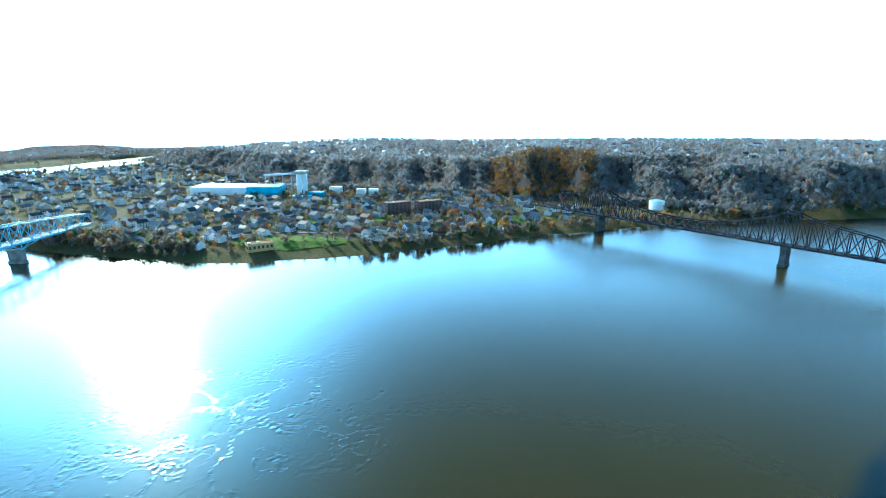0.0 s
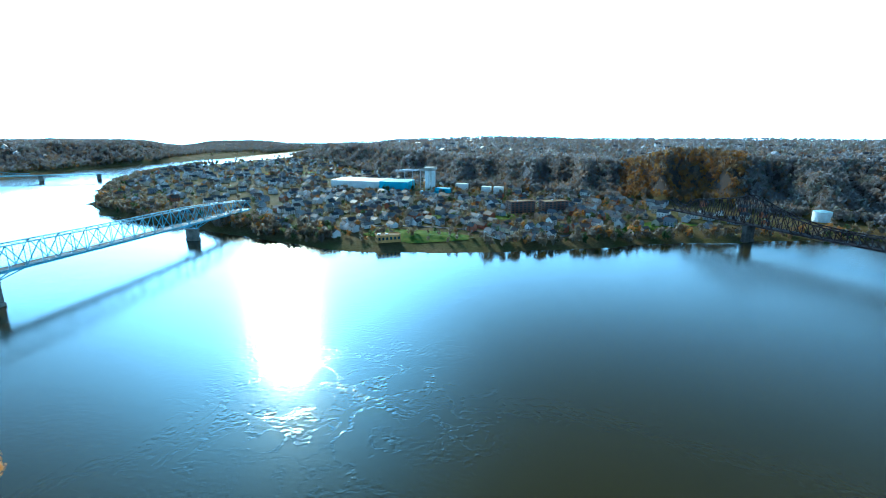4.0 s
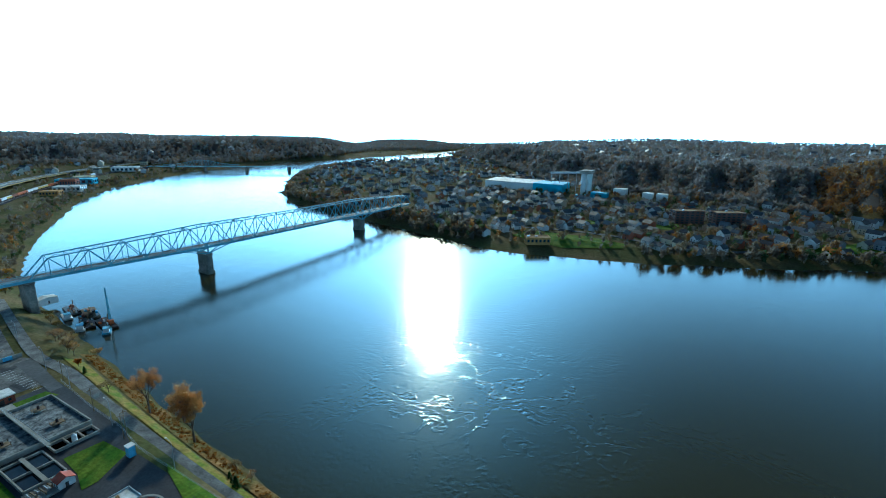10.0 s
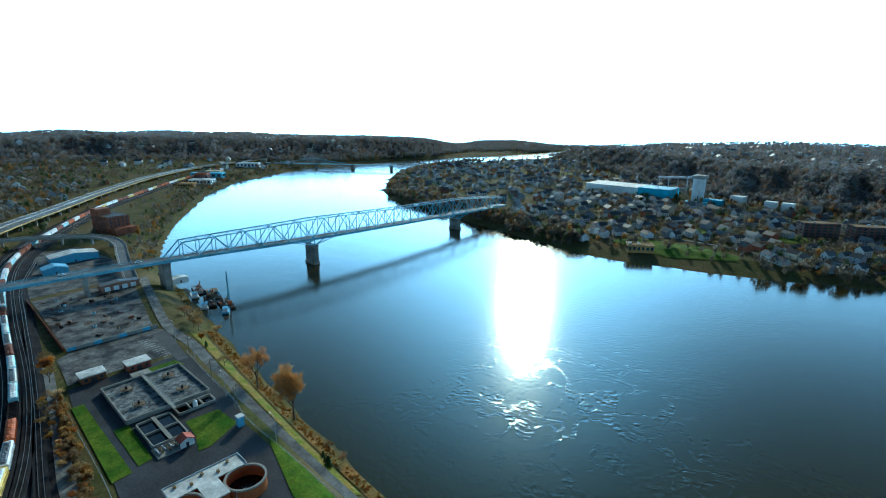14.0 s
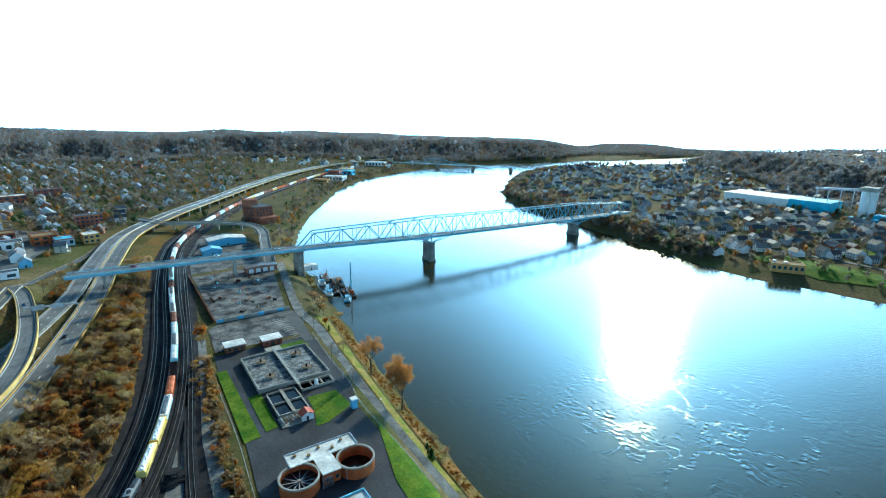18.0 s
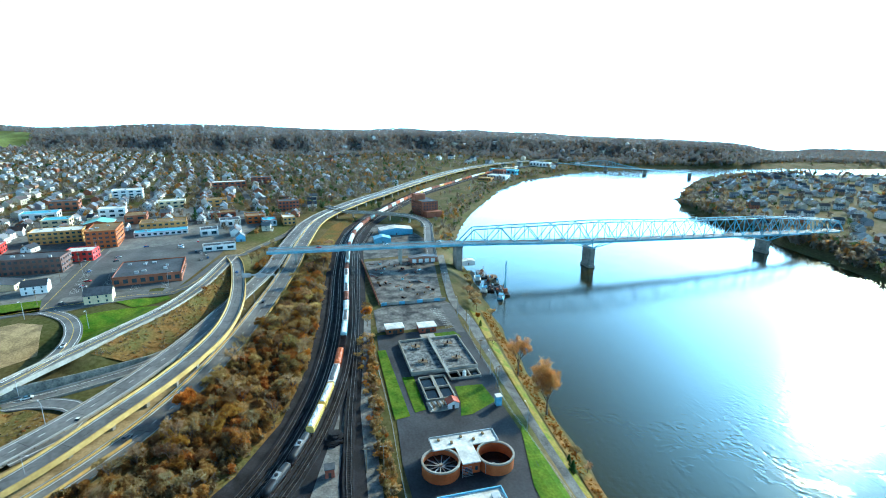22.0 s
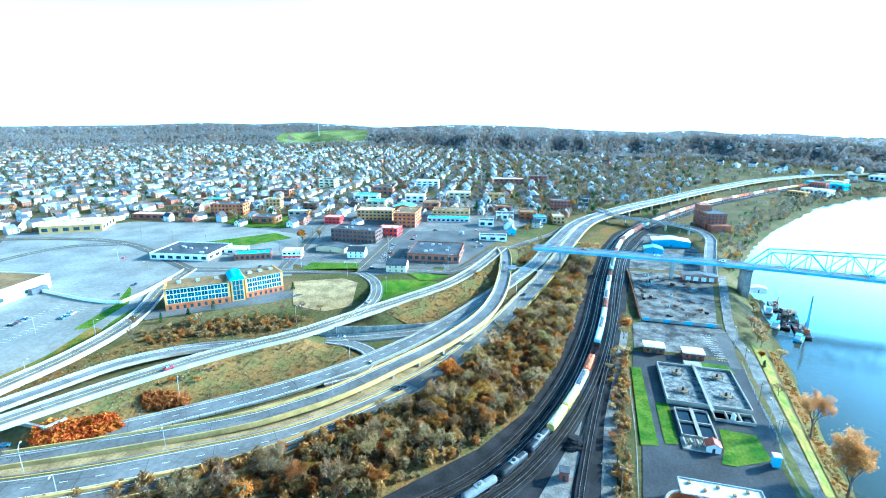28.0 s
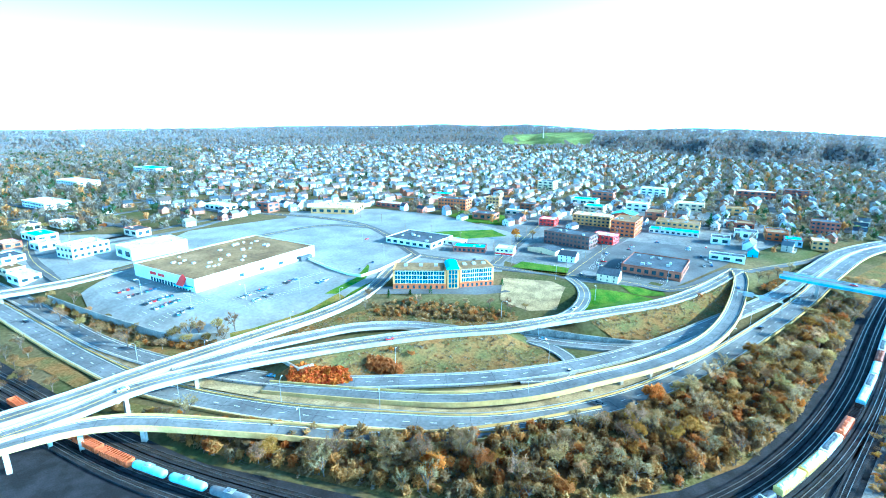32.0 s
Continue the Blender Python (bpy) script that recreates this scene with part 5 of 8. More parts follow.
def gabled(name, label, category, cx, cy, lx, ly, h, rise, wall, roof, rot=0, z=None, door=True, windows=2, over=0.35, group=""):
    """A plain gabled building: walls, two roof slopes, doors and windows."""
    z = gz(cx, cy) if z is None else z
    ob = thing(name, label, category, group, m=pose(cx, cy, z, 0, 0, rot))
    bm = bmesh.new()
    a, b = lx / 2, ly / 2
    v = [bm.verts.new(c) for c in ((-a, -b, -0.6), (a, -b, -0.6), (a, b, -0.6), (-a, b, -0.6), (-a, -b, h), (a, -b, h), (a, b, h), (-a, b, h), (-a, 0, h + rise), (a, 0, h + rise))]
    for f in ((0, 1, 5, 4), (2, 3, 7, 6), (1, 2, 6, 9, 5), (3, 0, 4, 8, 7), (4, 5, 9, 8), (6, 7, 8, 9)):
        bm.faces.new([v[i] for i in f])
    part("wall", bm, M[wall], ob)
    sl = rise / b
    for sgn in (-1, 1):
        bm = bmesh.new()
        e = b + over
        p = [(-a - over, sgn * e, h - sl * over + 0.03), (a + over, sgn * e, h - sl * over + 0.03), (a + over, 0, h + rise + 0.03), (-a - over, 0, h + rise + 0.03)]
        q = [bm.verts.new(c) for c in p] + [bm.verts.new((c[0], c[1], c[2] + 0.22)) for c in p]
        for f in ((0, 1, 2, 3), (4, 5, 6, 7), (0, 1, 5, 4), (1, 2, 6, 5), (2, 3, 7, 6), (3, 0, 4, 7)):
            bm.faces.new([q[i] for i in f])
        bmesh.ops.recalc_face_normals(bm, faces=bm.faces)
        part("roof", bm, M[roof], ob)
    if door:
        part("door", boxed(a, a + 0.06, -0.5, 0.5, 0, 2.1), M["door"], ob)
    for s in (-1, 1):
        for k in range(windows):
            x = (k + 0.5) / windows * lx * 0.9 - lx * 0.45
            for fl in range(max(1, int(h // 2.7))):
                part("window", boxed(x - 0.45, x + 0.45, s * (b + 0.02) - 0.04, s * (b + 0.02) + 0.04, 0.9 + fl * 2.8, 2.3 + fl * 2.8), M["glass"], ob)
    return ob


gabled("control_hut", "small white hut with a red tin roof", "hut", -183, 54.5, 4.0, 5.0, 2.8, 1.2, "white_wall", "red_roof", 0, 9)
for cx, cy in ((-265.5, 43.5), (-263, 62)):
    ob = thing("brick_shed", "flat-roofed brick shed with a white roof", "shed", "sheds of the works")
    part("wall", boxed(cx - 3.5, cx + 3.5, cy - 5, cy + 5, 8.6, 12.4), M["brick"], ob)
    part("roof", boxed(cx - 3.9, cx + 3.9, cy - 5.4, cy + 5.4, 12.4, 12.9), M["roof_white"], ob)
    part("door", boxed(cx + 3.5, cx + 3.56, cy - 1.2, cy + 1.2, 9, 11.4), M["door"], ob)
    for y in (-3.6, 2.6):
        part("window", boxed(cx + 3.5, cx + 3.56, cy + y, cy + y + 1.1, 10.2, 11.4), M["glass"], ob)
cab = thing("blue_cabinet", "pale blue metal cabinet beside the drive", "cabinet")
part("body", boxed(-180.6, -178.2, 73.0, 75.4, 8.8, 13.4), M["blue_box"], cab)
part("lid", boxed(-180.8, -178.0, 72.8, 75.6, 13.4, 13.7), M["white_wall"], cab)


def fence(name, label, pts, h=1.8, gap=5.0, material="grey_steel"):
    ob = thing(name, label, "fence", kind="structure")
    ln = spline([(x, y, gz(x, y)) for x, y in pts], gap)
    for p in ln:
        bm = bmesh.new()
        tube(bm, (p[0], p[1], p[2] - 0.3), (p[0], p[1], p[2] + h), 0.06, n=6)
        part("post", bm, M[material], ob)
    bm = bmesh.new()
    for a, b in zip(ln[:-1], ln[1:]):
        for k in (0.15, 0.55, 0.97):
            beam(bm, (a[0], a[1], a[2] + h * k), (b[0], b[1], b[2] + h * k), 0.05)
    part("rail", bm, M[material], ob)


fence("works_fence", "long steel fence along the works", [(-262, 30), (-236, 28.5), (-183, 27.5), (-150, 25.5), (-112, 24)], 1.8, 6)
fence("drive_fence", "steel fence along the riverside drive", [(-262, 85), (-228, 82), (-200, 81), (-182, 78), (-160, 78), (-120, 79)], 1.4, 7)

# ---- yard, sheds and boats by the bridge ----
gabled("blue_shed", "long pale blue industrial shed with a bright roof", "shed", -512, 87, 16, 34, 5.5, 2.2, "blue_box", "roof_white", 0, windows=4)
gabled("blue_shed", "small blue shed beside the service yard", "shed", -479, 68, 12, 16, 4.5, 2.0, "blue_box", "blue_box", 0, windows=3)
gabled("works_shed", "long grey shed with roller doors", "shed", -403, 92, 8, 24, 4.2, 1.2, "siding", "shingle", 0, windows=2)
for k in range(4):
    part("roller_door", boxed(-398.98, -398.9, 82 + k * 5.4, 85.4 + k * 5.4, 9.2, 12.4), M["white_wall"], thing("roller_door_bay", "white roller door of the grey shed", "door", "roller doors", "structure"))
wallob = thing("retaining_wall", "rusty sheet-pile retaining wall beside the yard", "wall", kind="structure")
for k in range(26):
    y0, x0 = 42.2 + k * 0.0, -309 - k * 4
    part("panel", boxed(x0 - 3.9, x0, 40.6 + 0.05 * (k % 2), 41.0 + 0.05 * (k % 2), 8.6, 11.4), M["car_rust"], wallob)
for k in range(11):
    part("panel", boxed(-307.6, -307.2, 42 + k * 4, 45.9 + k * 4, 8.6, 11.2), M["concrete" if k % 3 else "blue_box"], wallob)
random.seed(4)
for k in range(70):
    x, y = random.uniform(-408, -316), random.uniform(45, 88)
    if 55 < y < 75 and random.random() < 0.6:
        continue
    w, d, h = random.uniform(0.8, 3.4), random.uniform(0.4, 1.6), random.uniform(0.4, 1.6)
    long_ = random.random() < 0.4
    ob = thing("pipe_stack" if long_ else "scrap_bin", "bundle of rusty pipes stored in the yard" if long_ else "dark steel scrap bin standing in the yard", "scrap", "scrap in the yard", m=pose(x, y, 9.1, 0, 0, random.uniform(0, 180)))
    if long_:
        for q in (-0.35, 0.0, 0.35):
            bm = bmesh.new()
            tube(bm, (-w * 1.3, q, 0.35), (w * 1.3 + q, q, 0.35), 0.17, n=7)
            part("pipe", bm, M[random.choice(["car_rust", "dark_steel", "rail", "timber"])], ob)
    else:
        bm = bmesh.new()
        v = box(bm, -w / 2, w / 2, -d / 2 - 0.3, d / 2 + 0.3, 0, h)
        for q in v[:4]:
            q.co.x *= 0.75
        part("bin", bm, M[random.choice(["car_rust", "dark_steel", "dark_steel", "timber", "car_grey", "car_blue"])], ob)
        part("load", boxed(-w * 0.4, w * 0.4, -d * 0.35, d * 0.35, h, h + 0.3), M[random.choice(["car_rust", "dark_steel", "bark"])], ob)


def crane_mast(x, y, z0, h):
    ob = thing("lattice_crane", "tall slender lattice crane on a work barge", "crane")
    for sx in (-0.55, 0.55):
        for sy in (-0.55, 0.55):
            member("leg", (x + sx, y + sy, z0), (x + sx * 0.3, y + sy * 0.3, z0 + h), 0.22, ob, M["blue_steel"])
    bm = bmesh.new()
    n = 16
    for k in range(n):
        za, zb = z0 + h * k / n, z0 + h * (k + 1) / n
        wa, wb = 0.55 * (1 - 0.7 * k / n), 0.55 * (1 - 0.7 * (k + 1) / n)
        for s in (-1, 1):
            beam(bm, (x - wa, y + s * wa, za), (x + wb, y + s * wb, zb), 0.12)
            beam(bm, (x + s * wa, y - wa, za), (x + s * wb, y + wb, zb), 0.12)
    part("lacing", bm, M["blue_steel"], ob)
    part("cab", boxed(x - 1.6, x + 1.6, y - 1.4, y + 1.4, z0, z0 + 2.6), M["car_orange"], ob)


def barge(x, y, lx, ly, rot, label, paint, junk=0, cabin=False):
    ob = thing("work_barge", label, "barge", "boats at the landing", m=pose(x, y, 0, 0, 0, rot))
    bm = bmesh.new()
    a, b = lx / 2, ly / 2
    low = [(-a + 1, -b), (a - 1.5, -b), (a - 0.6, 0), (a - 1.5, b), (-a + 1, b)]
    top = [(-a, -b), (a - 0.8, -b), (a, 0), (a - 0.8, b), (-a, b)]
    v = [bm.verts.new((p[0], p[1], -0.6)) for p in low] + [bm.verts.new((p[0], p[1], 1.3)) for p in top]
    bm.faces.new(v[:5][::-1])
    bm.faces.new(v[5:])
    for k in range(5):
        bm.faces.new((v[k], v[(k + 1) % 5], v[5 + (k + 1) % 5], v[5 + k]))
    part("hull", bm, M[paint], ob)
    for k in range(junk):
        w = random.uniform(0.6, 1.6)
        cx, cy = random.uniform(-a + 1.5, a - 2.5), random.uniform(-b + 1, b - 1)
        part("deck_load", boxed(cx - w, cx + w, cy - w * 0.5, cy + w * 0.5, 1.3, 1.3 + random.uniform(0.5, 1.8)), M[random.choice(["car_rust", "timber", "white_wall", "blue_box", "dark_steel", "car_orange"])], ob)
    if cabin:
        c = part("cabin", boxed(-a + 1, -a + 5, -b + 0.8, b - 0.8, 1.3, 3.8), M["white_wall"], ob)
        part("roof", boxed(-a + 0.7, -a + 5.3, -b + 0.5, b - 0.5, 3.8, 4.05), M["blue_box"], c)
        for k in range(3):
            part("window", boxed(-a + 1.4 + k * 1.2, -a + 2.2 + k * 1.2, -b + 0.74, -b + 0.8, 2.4, 3.3), M["glass"], c)
    return ob


barge(-352, 134, 26, 8, 160, "dark work barge loaded with gear", "dark_steel", 9)
barge(-365, 142, 24, 8, 165, "flat timber work barge with crates", "timber", 8)
barge(-338, 139, 22, 8, 170, "dark crane barge moored at the landing", "dark_steel", 6)
barge(-326, 134, 12, 4.5, 150, "small blue tug boat with a white cabin", "blue_box", 2, True)
barge(-382, 138, 20, 7, 170, "grey steel barge beside the bank", "car_grey", 7)
barge(-345, 128, 14, 5, 150, "small white boat with a cabin", "white_wall", 2, True)
barge(-372, 131, 14, 5, 165, "small white boat with a blue cabin roof", "white_wall", 2, True)
crane_mast(-334, 140, 1.3, 24)
gabled("boat_house", "low white boat house beside the bridge pier", "building", -402, 132, 7, 11, 3.4, 1.0, "white_wall", "roof_white", 0, 4, windows=2)
for k in range(9):
    bm = bmesh.new()
    tube(bm, (-392 + k * 8, 143 - (k % 3) * 4, -3), (-392 + k * 8, 143 - (k % 3) * 4, 4.5), 0.3, n=7)
    part("pile", bm, M["timber"], thing("mooring_pile", "dark timber mooring pile in the river", "post", "mooring piles"))

# the old brick warehouse by the railway
wh = thing("brick_warehouse", "tall old red brick warehouse with a stepped roof", "building", m=pose(-612, 142, 9, 0, 0, 12))
part("wall", boxed(-16, 16, -11, 11, -1, 18), M["brick"], wh)
part("roof", boxed(-15.5, 15.5, -10.5, 10.5, 18, 18.4), M["roof_dark"], wh)
part("tower", boxed(-15.9, -2, -10.9, 2, 18, 25), M["brick"], wh)
part("parapet", boxed(-16.2, 16.2, -11.2, -10.8, 17.6, 18.9), M["brick"], wh)
part("annex", boxed(14, 26, -9, 12, -1, 7), M["brick"], wh)
for fl in range(5):
    for k in range(8):
        part("window", boxed(-13.6 + k * 3.5, -12.2 + k * 3.5, -11.06, -10.98, 1.2 + fl * 3.4, 3.0 + fl * 3.4), M["glass"], wh)
    for k in range(5):
        part("window", boxed(15.98, 16.06, -8.6 + k * 4, -7.2 + k * 4, 1.2 + fl * 3.4, 3.0 + fl * 3.4), M["glass"], wh)
# ---- landmark buildings of the town ----
M["ochre"] = mat("ochre_brick", (0.48, 0.27, 0.09), 0.85, 0.15, 0.15, 2.0)
M["tan_wall"] = mat("tan_render", (0.62, 0.50, 0.30), 0.8, 0.12, 0.1, 1.0)
M["blue_roof"] = mat("bright_blue_roof", (0.12, 0.40, 0.55), 0.5, 0.12, 0.1, 1.0)
M["green_roof"] = mat("copper_green_roof", (0.22, 0.48, 0.42), 0.6, 0.15, 0.1, 1.0)
M["red_paint"] = mat("red_paint", (0.55, 0.05, 0.04), 0.6, 0.1, 0.2, 1.5)
M["dark_brick"] = mat("dark_brick", (0.13, 0.075, 0.06), 0.85, 0.2, 0.15, 2.0)
M["frame_white"] = mat("white_window_frame", (0.72, 0.73, 0.72), 0.6, 0.08, 0.3, 2.0)
LANDMARKS = []


def flat_building(name, label, cx, cy, lx, ly, h, wall, roof, rot=0.0, floors=1, bays=(5, 3), units=3, glazing="glass", base=None, sills=True, z=None):
    """A flat-roofed building: walls, roof slab inside a parapet, rows of windows, roof units."""
    z = gz(cx, cy) if z is None else z
    LANDMARKS.append((cx, cy, max(lx, ly) * 0.62))
    ob = thing(name, label, "building", m=pose(cx, cy, z, 0, 0, rot))
    a, b = lx / 2, ly / 2
    part("wall", boxed(-a, a, -b, b, -1, h), M[wall], ob)
    part("roof", boxed(-a + 0.4, a - 0.4, -b + 0.4, b - 0.4, h, h + 0.15), M[roof], ob)
    bm = bmesh.new()
    for x0, x1, y0, y1 in ((-a - 0.1, a + 0.1, -b - 0.1, -b + 0.35), (-a - 0.1, a + 0.1, b - 0.35, b + 0.1), (-a - 0.1, -a + 0.35, -b + 0.35, b - 0.35), (a - 0.35, a + 0.1, -b + 0.35, b - 0.35)):
        box(bm, x0, x1, y0, y1, h - 0.1, h + 0.7)
    part("parapet", bm, M[base or wall], ob)
    fh = h / floors
    for fl in range(floors):
        z0, z1 = fl * fh + fh * 0.3, fl * fh + fh * 0.78
        for n, L, axis_x in ((bays[0], lx, True), (bays[1], ly, False)):
            w = L / max(n, 1) * 0.28
            for k in range(n):
                c = -L / 2 + L * (k + 0.5) / n
                for s in (-1, 1):
                    if axis_x:
                        win = part("window", boxed(c - w, c + w, s * (b + 0.03) - 0.05, s * (b + 0.03) + 0.05, z0, z1), M[glazing], ob)
                    else:
                        win = part("window", boxed(s * (a + 0.03) - 0.05, s * (a + 0.03) + 0.05, c - w, c + w, z0, z1), M[glazing], ob)
    rnd = random.Random(int(cx * 7 + cy))
    for k in range(units):
        x, y = rnd.uniform(-a * 0.75, a * 0.75), rnd.uniform(-b * 0.7, b * 0.7)
        w = rnd.uniform(0.7, 1.5)
        u = part("roof_unit", boxed(x - w, x + w, y - w * 0.7, y + w * 0.7, h + 0.15, h + rnd.uniform(0.9, 1.8)), M["grey_steel"], ob)
    return ob


# the glazed hotel: two wings and a stair tower with a blue barrel roof
hotel = thing("hotel", "four-storey hotel with teal glazing, orange brick base and blue roof", "building", m=pose(-255.5, -215, 16, 0, 0, 135))
LANDMARKS.append((-255, -215, 45))


def wing(x0, x1, y0, y1, skew, bays):
    m = pose(0, 0, 0, 0, 0, skew)
    bm = bmesh.new()
    box(bm, x0, x1, y0, y1, 3.6, 13)
    bm.transform(m)
    w = part("wing_wall", bm, M["ochre"], hotel)
    bm = bmesh.new()
    box(bm, x0 - 0.5, x1 + 0.5, y0 - 1.2, y1 + 0.5, -1, 3.6)
    bm.transform(m)
    part("brick_base", bm, M["brick_orange"], hotel)
    bm = bmesh.new()
    box(bm, x0 - 0.3, x1 + 0.3, y0 - 0.6, y1 + 0.3, 13, 13.7)
    bm.transform(m)
    part("roof", bm, M["roof_brown"], hotel)
    for fl in range(3):
        for k in range(bays):
            xa, xb = x0 + 0.6 + (x1 - x0 - 1.2) * k / bays, x0 + 0.6 + (x1 - x0 - 1.2) * (k + 1) / bays
            bm = bmesh.new()
            box(bm, xa + 0.15, xb - 0.15, y0 - 0.14, y0, 4.1 + fl * 3.0, 6.6 + fl * 3.0)
            bm.transform(m)
            p = part("window", bm, M["glass_teal"], hotel)
            bm = bmesh.new()
            box(bm, xa - 0.12, xa + 0.12, y0 - 0.26, y0 - 0.01, 3.8 + fl * 3.0, 6.8 + fl * 3.0)
            box(bm, xa + 0.12, xb - 0.12, y0 - 0.24, y0 - 0.01, 6.6 + fl * 3.0, 6.95 + fl * 3.0)
            box(bm, (xa + xb) / 2 - 0.06, (xa + xb) / 2 + 0.06, y0 - 0.2, y0 - 0.15, 4.1 + fl * 3.0, 6.6 + fl * 3.0)
            bm.transform(m)
            part("frame", bm, M["frame_white"], p)
    for k in range(bays):
        xa = x0 + (x1 - x0) * (k + 0.5) / bays
        bm = bmesh.new()
        box(bm, xa - 0.8, xa + 0.8, y0 - 1.26, y0 - 1.18, 0.7, 2.9)
        bm.transform(m)
        part("window", bm, M["glass"], hotel)
    for k in range(3):
        bm = bmesh.new()
        xa = x0 + (x1 - x0) * (k + 0.7) / 3.3
        box(bm, xa - 1.2, xa + 1.2, -1, 2, 13.7, 15.0)
        bm.transform(m)
        part("roof_unit", bm, M["grey_steel"], hotel)
    for xa in (x0, x1):
        bm = bmesh.new()
        box(bm, xa - 0.7, xa + 0.7, y0 - 0.5, y1 + 0.3, 0, 14)
        bm.transform(m)
        part("end_pier", bm, M["ochre"], hotel)


wing(-33, 2, -9, 8, -5, 9)
wing(11, 34, -8, 9, 8, 7)
part("stair_tower", boxed(2.6, 10.4, -9.5, 8, -0.5, 14), M["ochre"], hotel)
for fl in range(4):
    for k in range(3):
        part("window", boxed(3.6 + k * 2.1, 5.3 + k * 2.1, -9.62, -9.5, 1.0 + fl * 3.2, 3.9 + fl * 3.2), M["glass_teal"], hotel)
bm = bmesh.new()
rows = [[bm.verts.new((6.5 + 4.6 * math.cos(a), y, 14 + 2.4 * math.sin(a))) for a in np.linspace(0, math.pi, 11)] for y in (-10.2, 8.5)]
for k in range(10):
    bm.faces.new((rows[0][k], rows[0][k + 1], rows[1][k + 1], rows[1][k]))
bm.faces.new(rows[0])
bm.faces.new(rows[1][::-1])
bmesh.ops.recalc_face_normals(bm, faces=bm.faces)
part("barrel_roof", bm, M["blue_roof"], hotel, "curved bright blue metal roof")

# the supermarket
store = flat_building("supermarket", "very large white supermarket with a brown gravel roof", -182.5, -371.5, 108, 73, 9, "white_wall", "roof_brown", 189, 1, (0, 0), 26)
part("blue_band", boxed(-54.3, -54.05, -36, 36, 4.5, 8.6), M["white_wall"], store, "pale front wall panel")
for k in range(14):
    bm = bmesh.new()
    y = -30 + k * 3.4
    box(bm, -54.35, -54.1, y - 0.9, y + 0.9, 0, 3.2)
    part("arcade_opening", bm, M["glass"], store)
for k in range(9):
    if k != 4:
        y = -2 + k * 2.0
        part("sign_bar", boxed(-54.55, -54.3, y, y + 1.5, 5.4, 7.4), M["red_paint"], store, "plain red bar of the wall sign")
bm = bmesh.new()
v = [bm.verts.new(c) for c in ((-54.0, -28, 9), (-54.0, -20, 9), (-57.5, -20, 4), (-57.5, -28, 4), (-54.0, -24, 11.5))]
bm.faces.new((v[0], v[3], v[4]))
bm.faces.new((v[3], v[2], v[4]))
bm.faces.new((v[2], v[1], v[4]))
part("porch_roof", bm, M["red_paint"], store, "red entrance gable")
part("porch", boxed(-57.6, -54.1, -34, -18, 3.4, 4.2), M["blue_box"], store)
for k in range(4):
    part("shop_window", boxed(-20 + k * 18, -16 + k * 18, -36.62, -36.5, 2, 4.4), M["glass"], store)
bm = bmesh.new()
box(bm, 36, 48, -40, -36.6, 0, 4)
part("loading_dock", bm, M["roof_dark"], store)

flat_building("white_hall", "white flat-roofed commercial hall", -118, -496, 30, 22, 10, "white_wall", "roof_white", 15, 2, (6, 4), 3)
flat_building("white_hall", "white flat-roofed commercial hall behind the store", -158, -458, 46, 28, 9, "white_wall", "roof_white", 5, 1, (0, 2), 3)
flat_building("retail_hall", "low white retail hall with a dark flat roof", -337, -312, 50, 38, 5, "white_wall", "roof_dark", 99, 1, (7, 4), 6)
flat_building("retail_wing", "low white wing of the retail hall", -352, -283, 22, 12, 4, "white_wall", "roof_white", 99, 1, (3, 2), 1)
flat_building("brick_store", "wide low brick store with a dark flat roof", -391, -113, 42, 41, 6, "brick", "roof_dark", 97, 1, (8, 6), 8)
gabled("old_house", "old white two-storey house with a dark gabled roof", "house", -342, -130, 15, 12, 5.6, 3.4, "tan_wall", "roof_dark", 100, windows=3)
flat_building("brick_block", "dark brick three-storey block with rows of windows", -422, -200, 44, 20, 11.5, "dark_brick", "roof_dark", 92, 3, (12, 5), 4)
flat_building("shop", "painted red and white corner shop building", -450, -178, 20, 16, 8, "red_paint", "roof_white", 92, 2, (5, 3), 1)
gabled("low_hall", "low brown hall with a dark roof", "building", -382, -204, 14, 27, 4, 1.8, "tan_wall", "roof_dark", 0, windows=2)
gabled("white_house", "white wooden house with pale blue roofs", "house", -370, -176, 14, 12, 5.6, 2.8, "white_wall", "shingle", 102, windows=3)
flat_building("bank", "small white bank with a red ground floor", -353, -226, 15, 12, 6.0, "white_wall", "roof_white", 110, 2, (4, 3), 1, base="frame_white")
part("red_band", boxed(-7.7, 7.7, -6.2, 6.2, 1.2, 2.6), M["red_paint"], bpy.data.objects["bank"])
flat_building("filling_station", "filling station shop with a blue flat roof", -342, -256, 28, 14, 4.6, "brick", "blue_roof", 118, 1, (7, 3), 2)
flat_building("drug_store", "tan brick drug store with a pale roof", -388, -497, 54, 42, 7, "ochre", "roof_white", 123, 1, (6, 4), 5)
flat_building("school", "orange brick school block with a bright end wall", -500, -400, 38, 20, 13, "brick_orange", "roof_dark", 105, 3, (9, 3), 3)
flat_building("school", "yellow brick wing behind the school", -548, -372, 18, 14, 12, "ochre", "roof_brown", 105, 3, (4, 3), 2)
flat_building("town_hall", "tan three-storey building with white cornice", -522, -222, 40, 22, 11, "ochre", "roof_white", 100, 3, (9, 4), 4)
flat_building("civic_tower", "tall brown brick block at the street corner", -503, -178, 23, 38, 15, "brick_orange", "roof_brown", 98, 4, (5, 8), 3)
gabled("green_roofed_hall", "brick hall with a copper green roof", "building", -545, -196, 20, 24, 12, 3.0, "brick", "green_roof", 8, windows=5)
